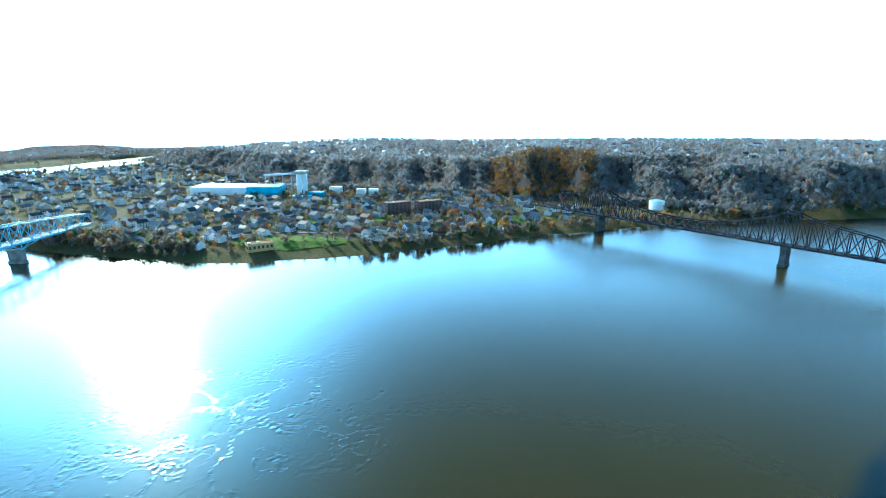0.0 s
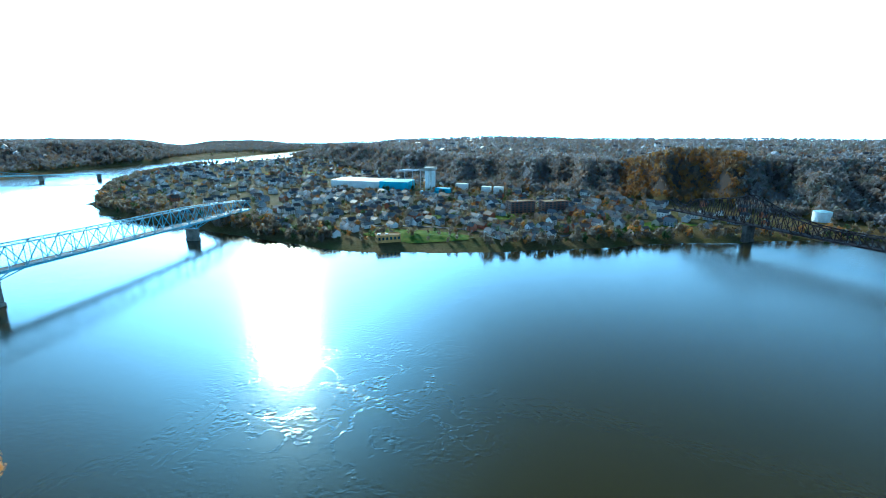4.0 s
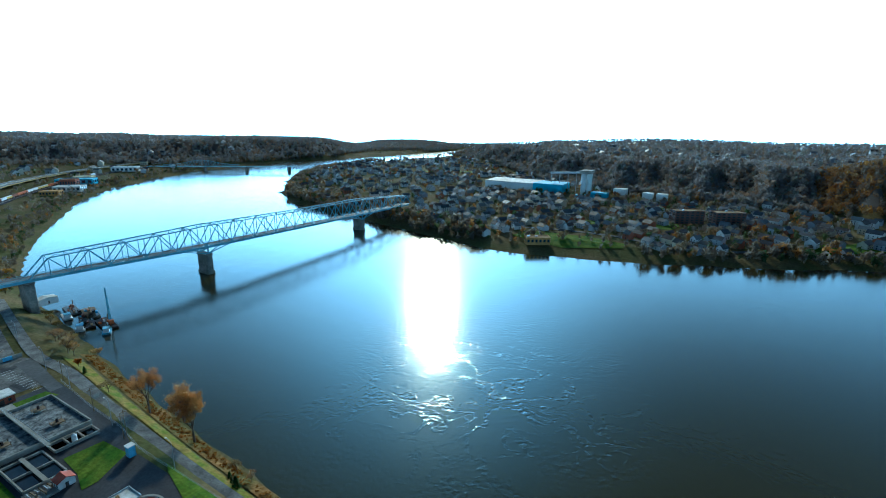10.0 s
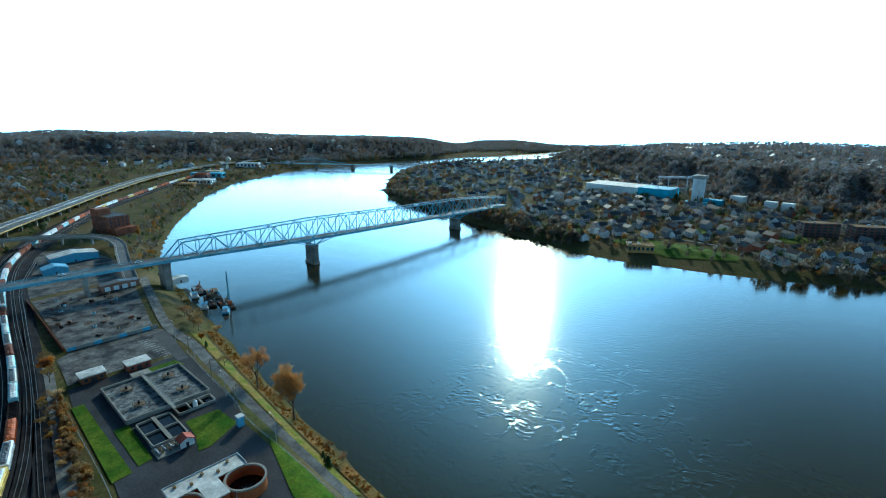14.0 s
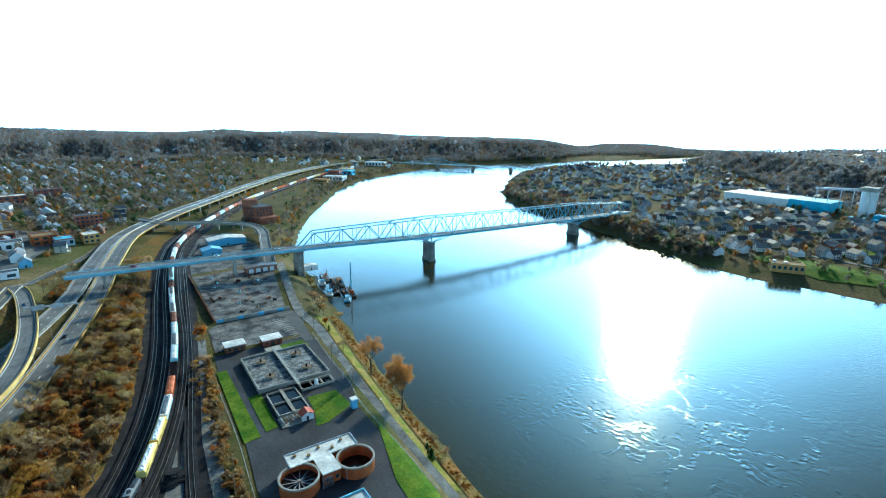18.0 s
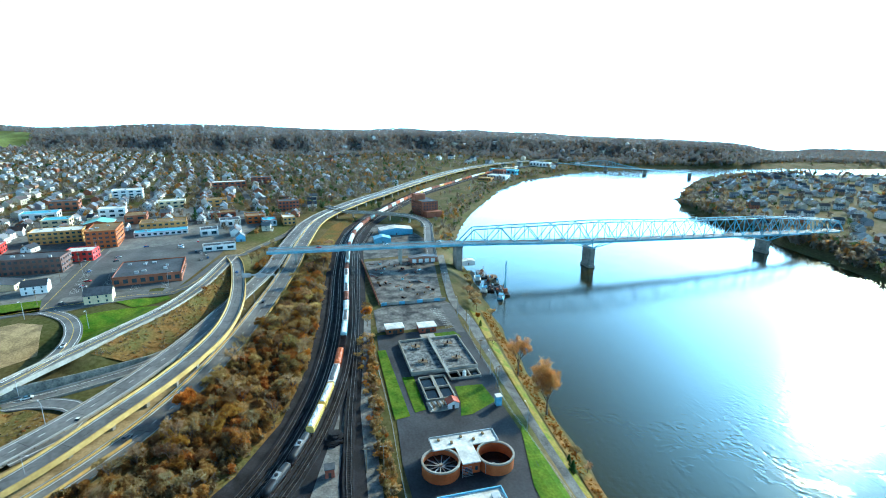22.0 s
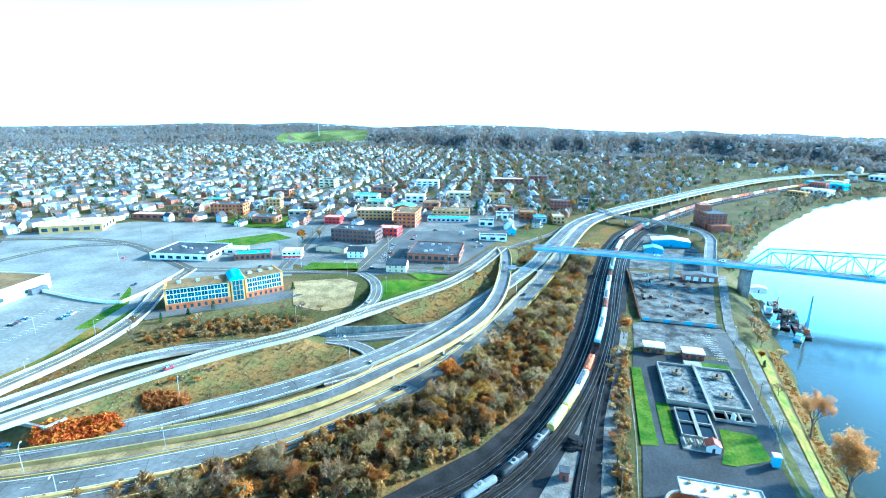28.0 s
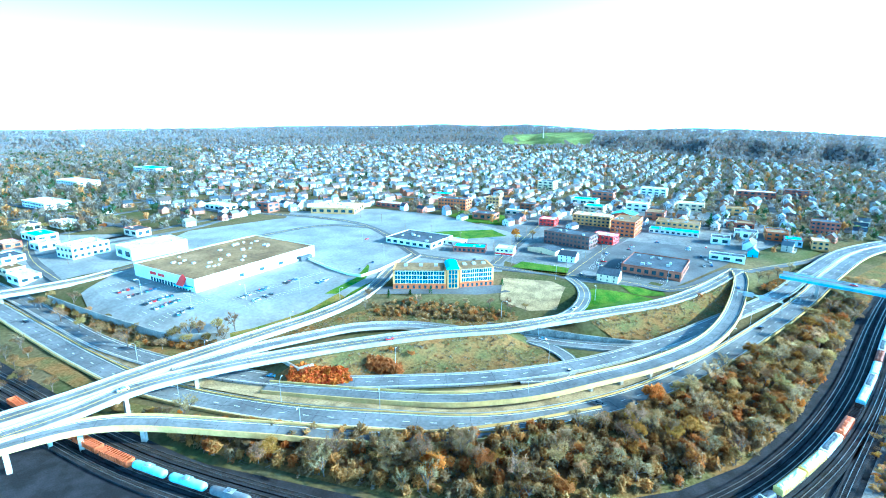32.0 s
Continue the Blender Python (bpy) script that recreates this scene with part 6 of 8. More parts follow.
flat_building("red_store", "bright red brick corner store", -488, -258, 17, 16, 7, "red_paint", "roof_white", 100, 2, (4, 3), 1)
flat_building("ochre_hall", "long ochre brick hall with large windows", -560, -144, 42, 22, 8, "ochre", "roof_brown", 100, 2, (8, 4), 4)
flat_building("grey_hall", "long low grey hall with a blue roof", -532, -140, 46, 14, 4, "siding", "blue_roof", 100, 1, (9, 3), 2)
flat_building("red_mill", "red brick three-storey mill near the expressway", -640, -24, 24, 17, 12, "brick", "roof_dark", 98, 3, (6, 4), 2)
for i, (x, y, lx, ly, h, w, r, lab) in enumerate((
        (-470, -330, 26, 18, 7, "brick", "roof_dark", "brick shop block on the main street"), (-590, -250, 24, 20, 9, "tan_wall", "blue_roof", "tan block with a bright blue roof"),
        (-600, -180, 20, 26, 9, "brick", "roof_brown", "red brick street block"), (-640, -215, 26, 18, 10, "white_wall", "roof_white", "white painted street block"),
        (-690, -165, 30, 18, 9, "tan_wall", "roof_white", "tan flat-roofed town block"), (-610, -95, 26, 16, 6, "brick", "roof_brown", "low brick town block"),
        (-585, -60, 18, 22, 7, "ochre", "roof_dark", "ochre brick town block"), (-700, -285, 30, 20, 11, "brick", "roof_dark", "dark brick town block"),
        (-780, -240, 36, 20, 12, "white_wall", "roof_white", "large white town building"), (-860, -120, 50, 20, 10, "brick", "roof_white", "long red and white school building"),
        (-900, -75, 30, 20, 12, "brick", "roof_dark", "red brick school wing"), (-640, -420, 28, 18, 9, "brick", "roof_dark", "brick apartment block in town"),
        (-560, -470, 30, 20, 6, "brick", "blue_roof", "low brick hall with a blue roof"), (-455, -470, 40, 16, 5, "brick", "roof_white", "low brick shops beside street"),
        (-745, -400, 26, 26, 13, "tan_wall", "roof_dark", "tan church hall in town"), (-520, -95, 16, 14, 6, "white_wall", "roof_dark", "small white street building"),
        (-330, -560, 20, 18, 11, "brick", "roof_dark", "square dark brick block by the lawns"), (-300, -620, 36, 20, 6, "white_wall", "roof_white", "low white workshop near woods"),
        (-70, -458, 20, 14, 5, "white_wall", "roof_white", "low white shop beside the street bridge"), (-68, -486, 16, 12, 4.5, "tan_wall", "roof_brown", "low tan shop with a flat roof"),
        (-72, -520, 22, 16, 5, "white_wall", "roof_dark", "small white repair shop"), (-102, -545, 18, 16, 6, "siding", "roof_white", "pale painted roadside shop"),
        (-108, -590, 30, 18, 6, "white_wall", "blue_roof", "white shop with a blue roof"), (-82, -575, 18, 14, 5, "brick", "roof_white", "low brick roadside shop"),
        (-140, -640, 26, 18, 6, "white_wall", "roof_white", "white hall at the edge of woods"), (-110, -650, 24, 16, 7, "tan_wall", "roof_dark", "tan hall beside a side street"),
        (-160, -800, 60, 30, 8, "white_wall", "roof_white", "long white warehouse behind the woods"), (-250, -1010, 70, 34, 9, "white_wall", "roof_white", "long pale warehouse near the hills"),
        (-420, -1150, 80, 36, 9, "white_wall", "blue_roof", "long pale warehouse near the hills"), (-175, -540, 22, 14, 7, "siding", "roof_dark", "grey apartment house near woods"))):
    flat_building("town_block", lab, x, y, lx, ly, h, w, r, 100, max(1, int(h / 3.8)), (max(2, int(lx / 7.5)), max(2, int(ly / 9))), 1)

for x, y, lx, ly, h, w, r, lab in (
        (-559, -81, 20, 16, 7, "white_wall", "roof_dark", "white painted shop on the street corner"), (-572, -57, 18, 18, 8, "brick_orange", "roof_brown", "orange brick shop in a street row"),
        (-557, -42, 14, 18, 6, "siding", "blue_roof", "pale shop with a blue flat roof"), (-560, -22, 13, 16, 8, "ochre", "roof_white", "ochre brick shop at the end of the row"),
        (-607, -104, 12, 12, 6, "white_wall", "roof_white", "small white office block"), (-458, -77, 26, 10, 4.5, "white_wall", "roof_dark", "low car dealer's showroom"),
        (-690, -113, 24, 16, 9, "ochre", "roof_brown", "ochre brick church hall"), (-645, -288, 34, 20, 7, "white_wall", "blue_roof", "white hall with a wide blue roof"),
        (-555, -322, 20, 14, 8, "brick", "roof_dark", "dark red brick corner house"), (-517, -318, 24, 12, 5, "siding", "roof_white", "low pale roadside shop")):
    flat_building("town_shop", lab, x, y, lx, ly, h, w, r, 100, max(1, int(h / 3.8)), (3, 2), 1)
gabled("blue_house", "small pale blue gabled house beside the dealer's yard", "house", -487, -63, 9, 8, 4.5, 3.2, "blue_box", "shingle", 10, windows=2)
LANDMARKS.append((-487, -63, 8))

# ---- the far shore: grain works, apartment blocks, tank ----
works = thing("concrete_works", "blue and white works with a tall silo tower", "building")
part("hall", boxed(-406, -316, 800, 850, 5, 19), M["white_wall"], works, "long white hall")
part("hall_roof", boxed(-407, -315, 799, 851, 19, 19.6), M["roof_white"], works)
part("blue_shed", boxed(-312, -262, 790, 830, 5, 22), M["blue_roof"], works)
for k in range(3):
    bm = bmesh.new()
    tube(bm, (-234 + (k % 2) * 8, 812 + k * 6, 5), (-234 + (k % 2) * 8, 812 + k * 6, 40), 4.2, n=16)
    part("silo", bm, M["white_wall"], works)
part("head_house", boxed(-240, -222, 808, 830, 40, 45), M["concrete"], works)
member("conveyor", (-290, 812, 38), (-236, 814, 41), 3, works, M["grey_steel"])
for k in range(4):
    member("trestle", (-288 + k * 14, 812, 5), (-288 + k * 14, 812, 38 + k), 0.9, works, M["grey_steel"])
for x0, x1, y0, y1, h, mt in ((-215, -190, 790, 805, 14, "blue_roof"), (-190, -170, 830, 845, 17, "white_wall"), (-140, -125, 800, 812, 18, "white_wall"), (-120, -105, 800, 812, 18, "white_wall"), (-235, -205, 770, 782, 11, "blue_roof")):
    part("store_shed", boxed(x0, x1, y0, y1, 5, h), M[mt], works)
for cx, cy, rot in ((-62, 655, 30), (-20, 668, 30)):
    flat_building("apartment_block", "brown brick apartment block with balconies on the far shore", cx, cy, 34, 18, 15, "dark_brick", "roof_brown", rot, 5, (6, 2), 2, z=6.8)
tk = thing("storage_tank", "large white storage tank below the wooded hill", "tank")
bm = bmesh.new()
TZ = gz(298, 692)
LANDMARKS.append((298, 692, 16))
tube(bm, (298, 692, TZ - 3), (298, 692, TZ + 12), 10, n=28)
part("shell", bm, M["white_wall"], tk)
bm = bmesh.new()
tube(bm, (298, 692, TZ + 12), (298, 692, TZ + 14), 10.2, 1.0, 28)
part("roof", bm, M["car_blue"], tk)
pavilion = flat_building("boat_club", "brick boat club with a white porch on the far bank", -178, 470, 24, 13, 6, "ochre", "roof_brown", 33, 1, (6, 3), 2, z=5.5)
# ---- houses ----
def house_kind(lx, ly, h, rise, porch):
    ob = gabled("house", "two-storey wooden town house with a shingled gable roof", "house", 0, 0, lx, ly, h, rise, "siding", "shingle", 0, 0, True, 1, 0.4, "town houses")
    part("chimney", boxed(-lx * 0.2, -lx * 0.2 + 0.8, -0.4, 0.4, h, h + rise + 1.0), M["brick"], ob)
    if porch:
        pr = part("porch", boxed(lx / 2, lx / 2 + 2.0, -ly / 2, ly / 2, -0.6, 0.3), M["concrete"], ob)
        part("porch_roof", boxed(lx / 2, lx / 2 + 2.3, -ly / 2 - 0.2, ly / 2 + 0.2, 2.6, 2.85), M["shingle"], ob)
        for y in (-ly / 2 + 0.3, ly / 2 - 0.3):
            part("porch_post", boxed(lx / 2 + 1.7, lx / 2 + 1.9, y - 0.1, y + 0.1, 0.3, 2.6), M["frame_white"], ob)
    for y in (-1.6, 1.6):
        part("window", boxed(lx / 2 + 0.0, lx / 2 + 0.06, y - 0.45, y + 0.45, 3.4, 4.8), M["glass"], ob)
    return ob


random.seed(11)
U, V = np.array([-0.985, -0.175]), np.array([0.175, -0.985])
ROAD_XY = np.vstack([l[:, :2] for l in ROADS] + [RAIL])


def near_roads(p, d):
    return np.min(np.hypot(ROAD_XY[:, 0] - p[0], ROAD_XY[:, 1] - p[1])) < d


def blocked(p):
    return any(math.hypot(p[0] - x, p[1] - y) < r + 6 for x, y, r in LANDMARKS)


PLAZA = np.array([(-60, -520), (-60, -330), (-130, -235), (-240, -130), (-330, -70), (-470, -55), (-520, -80), (-500, -200), (-455, -240), (-450, -300), (-440, -360), (-440, -440), (-330, -540), (-200, -540)], float)
foot = lambda x, y: float(np.interp((math.degrees(math.atan2(-x, y)) + 95) % 360 - 95, HILLS[:, 0], HILLS[:, 1]))
spots = []
for j in range(-4, 34):
    o = np.array([-300.0, 60.0]) + V * (j * 62)
    for i in range(0, 150):
        for side in (-1, 1):
            p = o + U * (i * 16.5 - 330 + random.uniform(-4, 4)) + V * side * (17 + random.uniform(-5, 6))
            if (i % 7) == 0:
                continue
            # the blocks bend with the lie of the land
            w = 14 * math.sin(p[0] / 210 + 0.5) + 10 * math.sin(p[1] / 160)
            p = p + np.array([w * 0.5, w])
            spots.append((p[0], p[1], 100 + 90 * side + random.uniform(-9, 9) - 10))
spots = np.array(spots)
ok = signed(spots[:, :2], TOWN) > 16
ok &= signed(spots[:, :2], PLAZA) < -4
dd = np.hypot(spots[:, 0], spots[:, 1])
ft = np.array([foot(x, y) for x, y, _ in spots])
ok &= dd < ft + 60
spots, dd = spots[ok], dd[ok]
spots = np.array([s for s in spots if not blocked(s) and not near_roads(s, 16)])
dd = np.hypot(spots[:, 0], spots[:, 1])
# thinner towards the hills and the valley's end
keep = np.array([random.random() < float(np.interp(d, [300, 700, 1300, 2200], [0.92, 0.85, 0.6, 0.35])) * (0.5 if math.degrees(math.atan2(-s[0], s[1])) < 92 else 0.12 if 560 < math.hypot(s[0], s[1]) < 1500 and math.degrees(math.atan2(-s[0], s[1])) > 160 else 0.6 if math.hypot(s[0], s[1]) > 520 and math.degrees(math.atan2(-s[0], s[1])) > 155 else 1) for s, d in zip(spots, dd)])
spots, dd = spots[keep], dd[keep]
order = np.argsort(dd)
spots = spots[order]
NEAR_N = 112
kinds = [house_kind(9.5, 7.5, 5.6, 2.8, True), house_kind(11, 8.5, 5.3, 3.0, False), house_kind(8.5, 7, 5.8, 3.2, True), house_kind(12, 8, 4.2, 2.6, False)]
first = set()
for i, (x, y, r) in enumerate(spots[:NEAR_N]):
    k = random.randrange(4)
    m = pose(x, y, gz(x, y), 0, 0, r + (90 if random.random() < 0.35 else 0))
    if k not in first:
        kinds[k].matrix_basis = m
        first.add(k)
    else:
        copy_thing(kinds[k], m)


def house_stuff(name, label, plan, lo=0.85, hi=1.25):
    """Many small far houses in two joined meshes: walls with their windows, and roofs."""
    rnd = np.random.RandomState(5)
    n = len(plan)
    z = ground(plan[:, :2])
    wv, wf, rv, rf, gv, gf = [], [], [], [], [], []
    for (x, y, r), zz in zip(plan, z):
        s = rnd.uniform(lo, hi)
        a, b, h, ri = s * rnd.uniform(4, 6), s * rnd.uniform(3.3, 4.4), s * rnd.uniform(4.2, 6), s * rnd.uniform(2, 3.2)
        c, d = math.cos(math.radians(r)), math.sin(math.radians(r))
        w = lambda px, py, pz: (x + px * c - py * d, y + px * d + py * c, zz + pz)
        k = len(wv)
        wv += [w(*q) for q in ((-a, -b, -2), (a, -b, -2), (a, b, -2), (-a, b, -2), (-a, -b, h), (a, -b, h), (a, b, h), (-a, b, h), (-a, 0, h + ri), (a, 0, h + ri))]
        wf += [[k + i for i in f] for f in ((0, 1, 5, 4), (2, 3, 7, 6), (1, 2, 6, 9, 5), (3, 0, 4, 8, 7))]
        k = len(rv)
        o = 0.5
        rv += [w(*q) for q in ((-a - o, -b - o, h - o * ri / b), (a + o, -b - o, h - o * ri / b), (a + o, 0, h + ri + 0.15), (-a - o, 0, h + ri + 0.15), (a + o, b + o, h - o * ri / b), (-a - o, b + o, h - o * ri / b))]
        rf += [[k, k + 1, k + 2, k + 3], [k + 3, k + 2, k + 4, k + 5]]
        for sgn in (-1, 1):
            for fl in (1.0, 3.4):
                for px in (-0.55, 0.0, 0.55):
                    k = len(gv)
                    y0 = sgn * (b + 0.04)
                    gv += [w(px * a - 0.5, y0, fl), w(px * a + 0.5, y0, fl), w(px * a + 0.5, y0, fl + 1.4), w(px * a - 0.5, y0, fl + 1.4)]
                    gf.append([k, k + 1, k + 2, k + 3])
    ob = thing(name, label, "houses", kind="stuff")
    for nm, v, f, m in (("walls", wv, wf, "far_house"), ("roofs", rv, rf, "far_roof"), ("windows", gv, gf, "glass")):
        me = bpy.data.meshes.new(nm)
        me.from_pydata(v, [], f)
        me.materials.append(M[m])
        q = new(nm, me)
        q.parent = ob
        tagged(q, kind="stuff")


house_stuff("far_town", "hundreds of white and brick houses of the distant town", spots[NEAR_N:])
# the town on the far shore
pen = []
for j in range(-9, 22):
    for i in range(-60, 60):
        for side in (-1, 1):
            p = np.array([-160.0, 520.0]) + np.array([-0.86, 0.5]) * (i * 15) + np.array([0.5, 0.86]) * (j * 46 + side * 12)
            p += [random.uniform(-3, 3), random.uniform(-3, 3)]
            pen.append((p[0], p[1], 150 + random.uniform(-6, 6) + (90 if random.random() < 0.4 else 0)))
pen = np.array(pen)
okp = (-signed(pen[:, :2], RIVER) > 26) & (pen[:, 1] > 440)
okp &= np.hypot(pen[:, 0], pen[:, 1]) < np.array([foot(x, y) for x, y, _ in pen]) - 25
okp &= (signed(pen[:, :2], np.array([(-230, 470), (-205, 520), (-140, 526), (-85, 515), (-92, 480), (-153, 450), (-230, 440)], float)) < -2)
okp &= ~((pen[:, 0] > -430) & (pen[:, 0] < -95) & (pen[:, 1] > 765) & (pen[:, 1] < 860))
okp &= ~((np.abs(pen[:, 0] + 395) < 14) & (pen[:, 1] < 640))
pen = np.array([s for s in pen[okp] if not blocked(s) and random.random() < (0.45 if s[0] < -430 else 0.72 if s[0] < 40 else 0.5)])
pen = pen[pen[:, 0] < 240]
pen = pen[np.argsort(np.hypot(pen[:, 0], pen[:, 1]))]
for x, y, r in pen[:20]:
    copy_thing(kinds[random.randrange(4)], pose(x, y, gz(x, y), 0, 0, r))
house_stuff("far_shore_town", "closely built houses of the far shore town", pen[20:])
# houses along the hill edge and on the plateau
edge = []
for az in np.arange(-46, 24, 0.55):
    e = float(np.interp(az, HILLS[:, 0], HILLS[:, 2]))
    for q in ((e + 75, 1.0) if az < -14 else (e + 160, 0.4), (e + 260, 0.35), (e + 420, 0.45), (e + 600, 0.45), (e + 800, 0.4)):
        if random.random() < q[1]:
            d = q[0] + random.uniform(-25, 25)
            a = math.radians(az + random.uniform(-0.3, 0.3))
            edge.append((-d * math.sin(a), d * math.cos(a), random.uniform(0, 180)))
for az in np.arange(48, 95, 0.35):
    e = float(np.interp(az, HILLS[:, 0], HILLS[:, 1]))
    if random.random() < 0.9:
        d = e - random.uniform(-160, 300)
        a = math.radians(az)
        p = (-d * math.sin(a), d * math.cos(a))
        if -signed(np.array([p]), RIVER)[0] > 40:
            edge.append((*p, random.uniform(0, 180)))
house_stuff("hill_houses", "scattered pale houses on the wooded heights", np.array(edge), 1.0, 1.6)

# the town's streets
for j in range(-1, 16):
    o = np.array([-300.0, 60.0]) + V * (j * 62)
    line = [o + U * s for s in np.arange(-300, 1500, 60)]
    arr = np.array(line)
    okl = (signed(arr, TOWN) > 22) & (signed(arr, PLAZA) < -6)
    run = []
    for p, g in zip(line, okl):
        if g:
            run.append(tuple(p))
        elif len(run) > 2:
            street(run, 8, line=False)
            run = []
        else:
            run = []
    if len(run) > 2:
        street(run, 8, line=False)
for i in range(0, 12):
    o = np.array([-300.0, 60.0]) + U * (i * 108.5 - 330)
    line = [o + V * s for s in np.arange(-200, 1400, 60)]
    arr = np.array(line)
    okl = (signed(arr, TOWN) > 22) & (signed(arr, PLAZA) < -6)
    run = []
    for p, g in zip(line + [None], list(okl) + [False]):
        if g:
            run.append(tuple(p))
        else:
            if len(run) > 2:
                street(run, 7, line=False, dz=0.36)
            run = []
street([(-332, -158), (-430, -169), (-541, -178), (-662, -195), (-770, -205)], 11, label="wide main street of the town", dz=0.42)
street([(-300, -282), (-310, -240), (-314, -211), (-332, -160), (-345, -120), (-358, -84), (-430, -66), (-505, -30), (-560, -14)], 10, label="wide grey street along the town's edge", dz=0.45)
street([(-321, -216), (-455, -257), (-585, -297), (-809, -345)], 9, dz=0.44)
street([(-300, -282), (-350, -395), (-345, -480), (-300, -600), (-280, -760)], 9, dz=0.4)
street([(-112, -419), (-134, -426), (-165, -431), (-230, -444), (-318, -440), (-350, -395)], 9, dz=0.42)
street([(-84, -420), (-84, -500), (-96, -580), (-120, -680), (-150, -800)], 8, dz=0.4, label="grey side street lined with small shops")
street([(-90, -520), (-150, -524), (-220, -530), (-290, -560)], 7, dz=0.38, line=False)
# ---- trees ----
def grow(seed, height, spread, leaves, leaf_size, levels=3, thick=0.028):
    """A tapered trunk with limbs, and a crown of twigs and leaves at their ends."""
    rnd = random.Random(seed)
    wood, crown = bmesh.new(), bmesh.new()
    sp = 0.3 if height < 15 else 0.5
    ends = []

    def limb(p, d, length, r, lev):
        q = p + d * length
        tube(wood, p, q, r, r * 0.62, 6 if lev == 0 else 4 if lev == 1 else 3, False)
        if lev >= levels:
            ends.append((q, d, length))
            return
        for k in range(5 if lev == 0 else rnd.choice((3, 4))):
            t = rnd.uniform(0.55, 1.0)
            az = rnd.uniform(0, 6.283) if lev else k * 1.257 + rnd.uniform(-0.4, 0.4)
            tilt = rnd.uniform(0.35, 0.95) * spread
            side = Vector((math.cos(az), math.sin(az), 0))
            nd = (d * math.cos(tilt) + side * math.sin(tilt) + Vector((0, 0, 0.12))).normalized()
            limb(p + d * (length * t), nd, length * rnd.uniform(0.52, 0.75), r * 0.5, lev + 1)

    limb(Vector((0, 0, -0.3)), Vector((rnd.uniform(-0.06, 0.06), rnd.uniform(-0.06, 0.06), 1)).normalized(), height * 0.42, height * thick, 0)
    for q, d, length in ends:
        for _ in range(9):
            nd = (d + Vector((rnd.uniform(-1, 1), rnd.uniform(-1, 1), rnd.uniform(-0.3, 1))) * 0.8).normalized()
            e = q + nd * length * rnd.uniform(0.5, 1.1)
            s = nd.orthogonal().normalized() * 0.08
            v = [crown.verts.new(c) for c in (q - s, q + s, e)]
            crown.faces.new(v)
            for _ in range(leaves):
                c = q.lerp(e, rnd.uniform(0.2, 1.1)) + Vector((rnd.gauss(0, sp), rnd.gauss(0, sp), rnd.gauss(0, sp)))
                a = Vector((rnd.gauss(0, 1), rnd.gauss(0, 1), rnd.gauss(0, 1))).normalized() * leaf_size * rnd.uniform(0.6, 1.3)
                b = a.orthogonal().normalized() * leaf_size * 0.6
                crown.faces.new([crown.verts.new(x) for x in (c - a, c + b, c + a * 0.9, c - b)])
    return wood, crown


def tree_thing(name, label, seed, height, spread, leaves, leaf_size, leaf_mat, levels=3, group="", bark="bark"):
    w, c = grow(seed, height, spread, leaves, leaf_size, levels)
    ob = thing(name, label, "tree", group)
    part("trunk", w, M[bark], ob)
    part("crown", c, M[leaf_mat], ob)
    return ob


def conifer(seed, h, r):
    rnd = random.Random(seed)
    ob = thing("evergreen_tree", "dark green pointed evergreen tree", "tree", "evergreens")
    bm = bmesh.new()
    tube(bm, (0, 0, -0.3), (0, 0, h * 0.9), h * 0.022, 0.03, 6)
    part("trunk", bm, M["bark"], ob)
    bm = bmesh.new()
    for k in range(420):
        t = rnd.random() ** 0.75
        z, rad = h * (0.08 + 0.92 * t), r * (1 - t) * rnd.uniform(0.35, 1.08) + 0.1
        a = rnd.uniform(0, 6.283)
        c = Vector((rad * math.cos(a), rad * math.sin(a), z))
        o = Vector((math.cos(a), math.sin(a), -0.45)).normalized() * rnd.uniform(0.35, 0.8)
        s = Vector((-math.sin(a), math.cos(a), rnd.uniform(-0.3, 0.3))) * rnd.uniform(0.2, 0.4)
        bm.faces.new([bm.verts.new(x) for x in (c - s, c + o, c + s, c - o * 0.6)])
    part("crown", bm, M["leaf_green"], ob)
    return ob


M["leaf_river"] = leafy(mat("thin_orange_leaves", (0.55, 0.27, 0.08), 0.85, 0.3, 0.3, 2.0, tint=0.15), 0.65)
KIT = {
    "bare": [tree_thing("bare_tree", "bare brown autumn tree with fine twigs", s, h, sp, 2, 0.15, "twig", group="trees on the slope") for s, h, sp in ((1, 9, 0.9), (2, 11, 0.8), (3, 8, 1.05))],
    "rust": [tree_thing("autumn_tree", "rusty brown half-bare autumn tree", s, h, sp, 3, 0.2, "leaf_rust", group="trees on the slope") for s, h, sp in ((4, 8, 0.95), (5, 7, 1.1))],
    "tan": [tree_thing("autumn_tree", "tan half-bare autumn tree", s, h, sp, 3, 0.17, "leaf_tan", group="trees on the slope") for s, h, sp in ((6, 8, 0.95), (7, 9, 0.9))],
    "orange": [tree_thing("autumn_tree", "bright orange autumn tree in full leaf", s, h, sp, 4, 0.36, "leaf_orange", group="street trees") for s, h, sp in ((8, 9, 0.95), (9, 7, 1.0))],
    "river": [tree_thing("river_tree", "tall orange-brown tree on the river bank", 12, 19, 0.8, 5, 0.24, "leaf_river", 4, group="river bank trees"), tree_thing("river_tree", "tall thinning orange tree on the river bank", 15, 18, 0.75, 4, 0.23, "leaf_river", 4, group="river bank trees")],
    "fir": [conifer(20, 11, 2.6), conifer(21, 7, 2.2)],
}
taken = set()


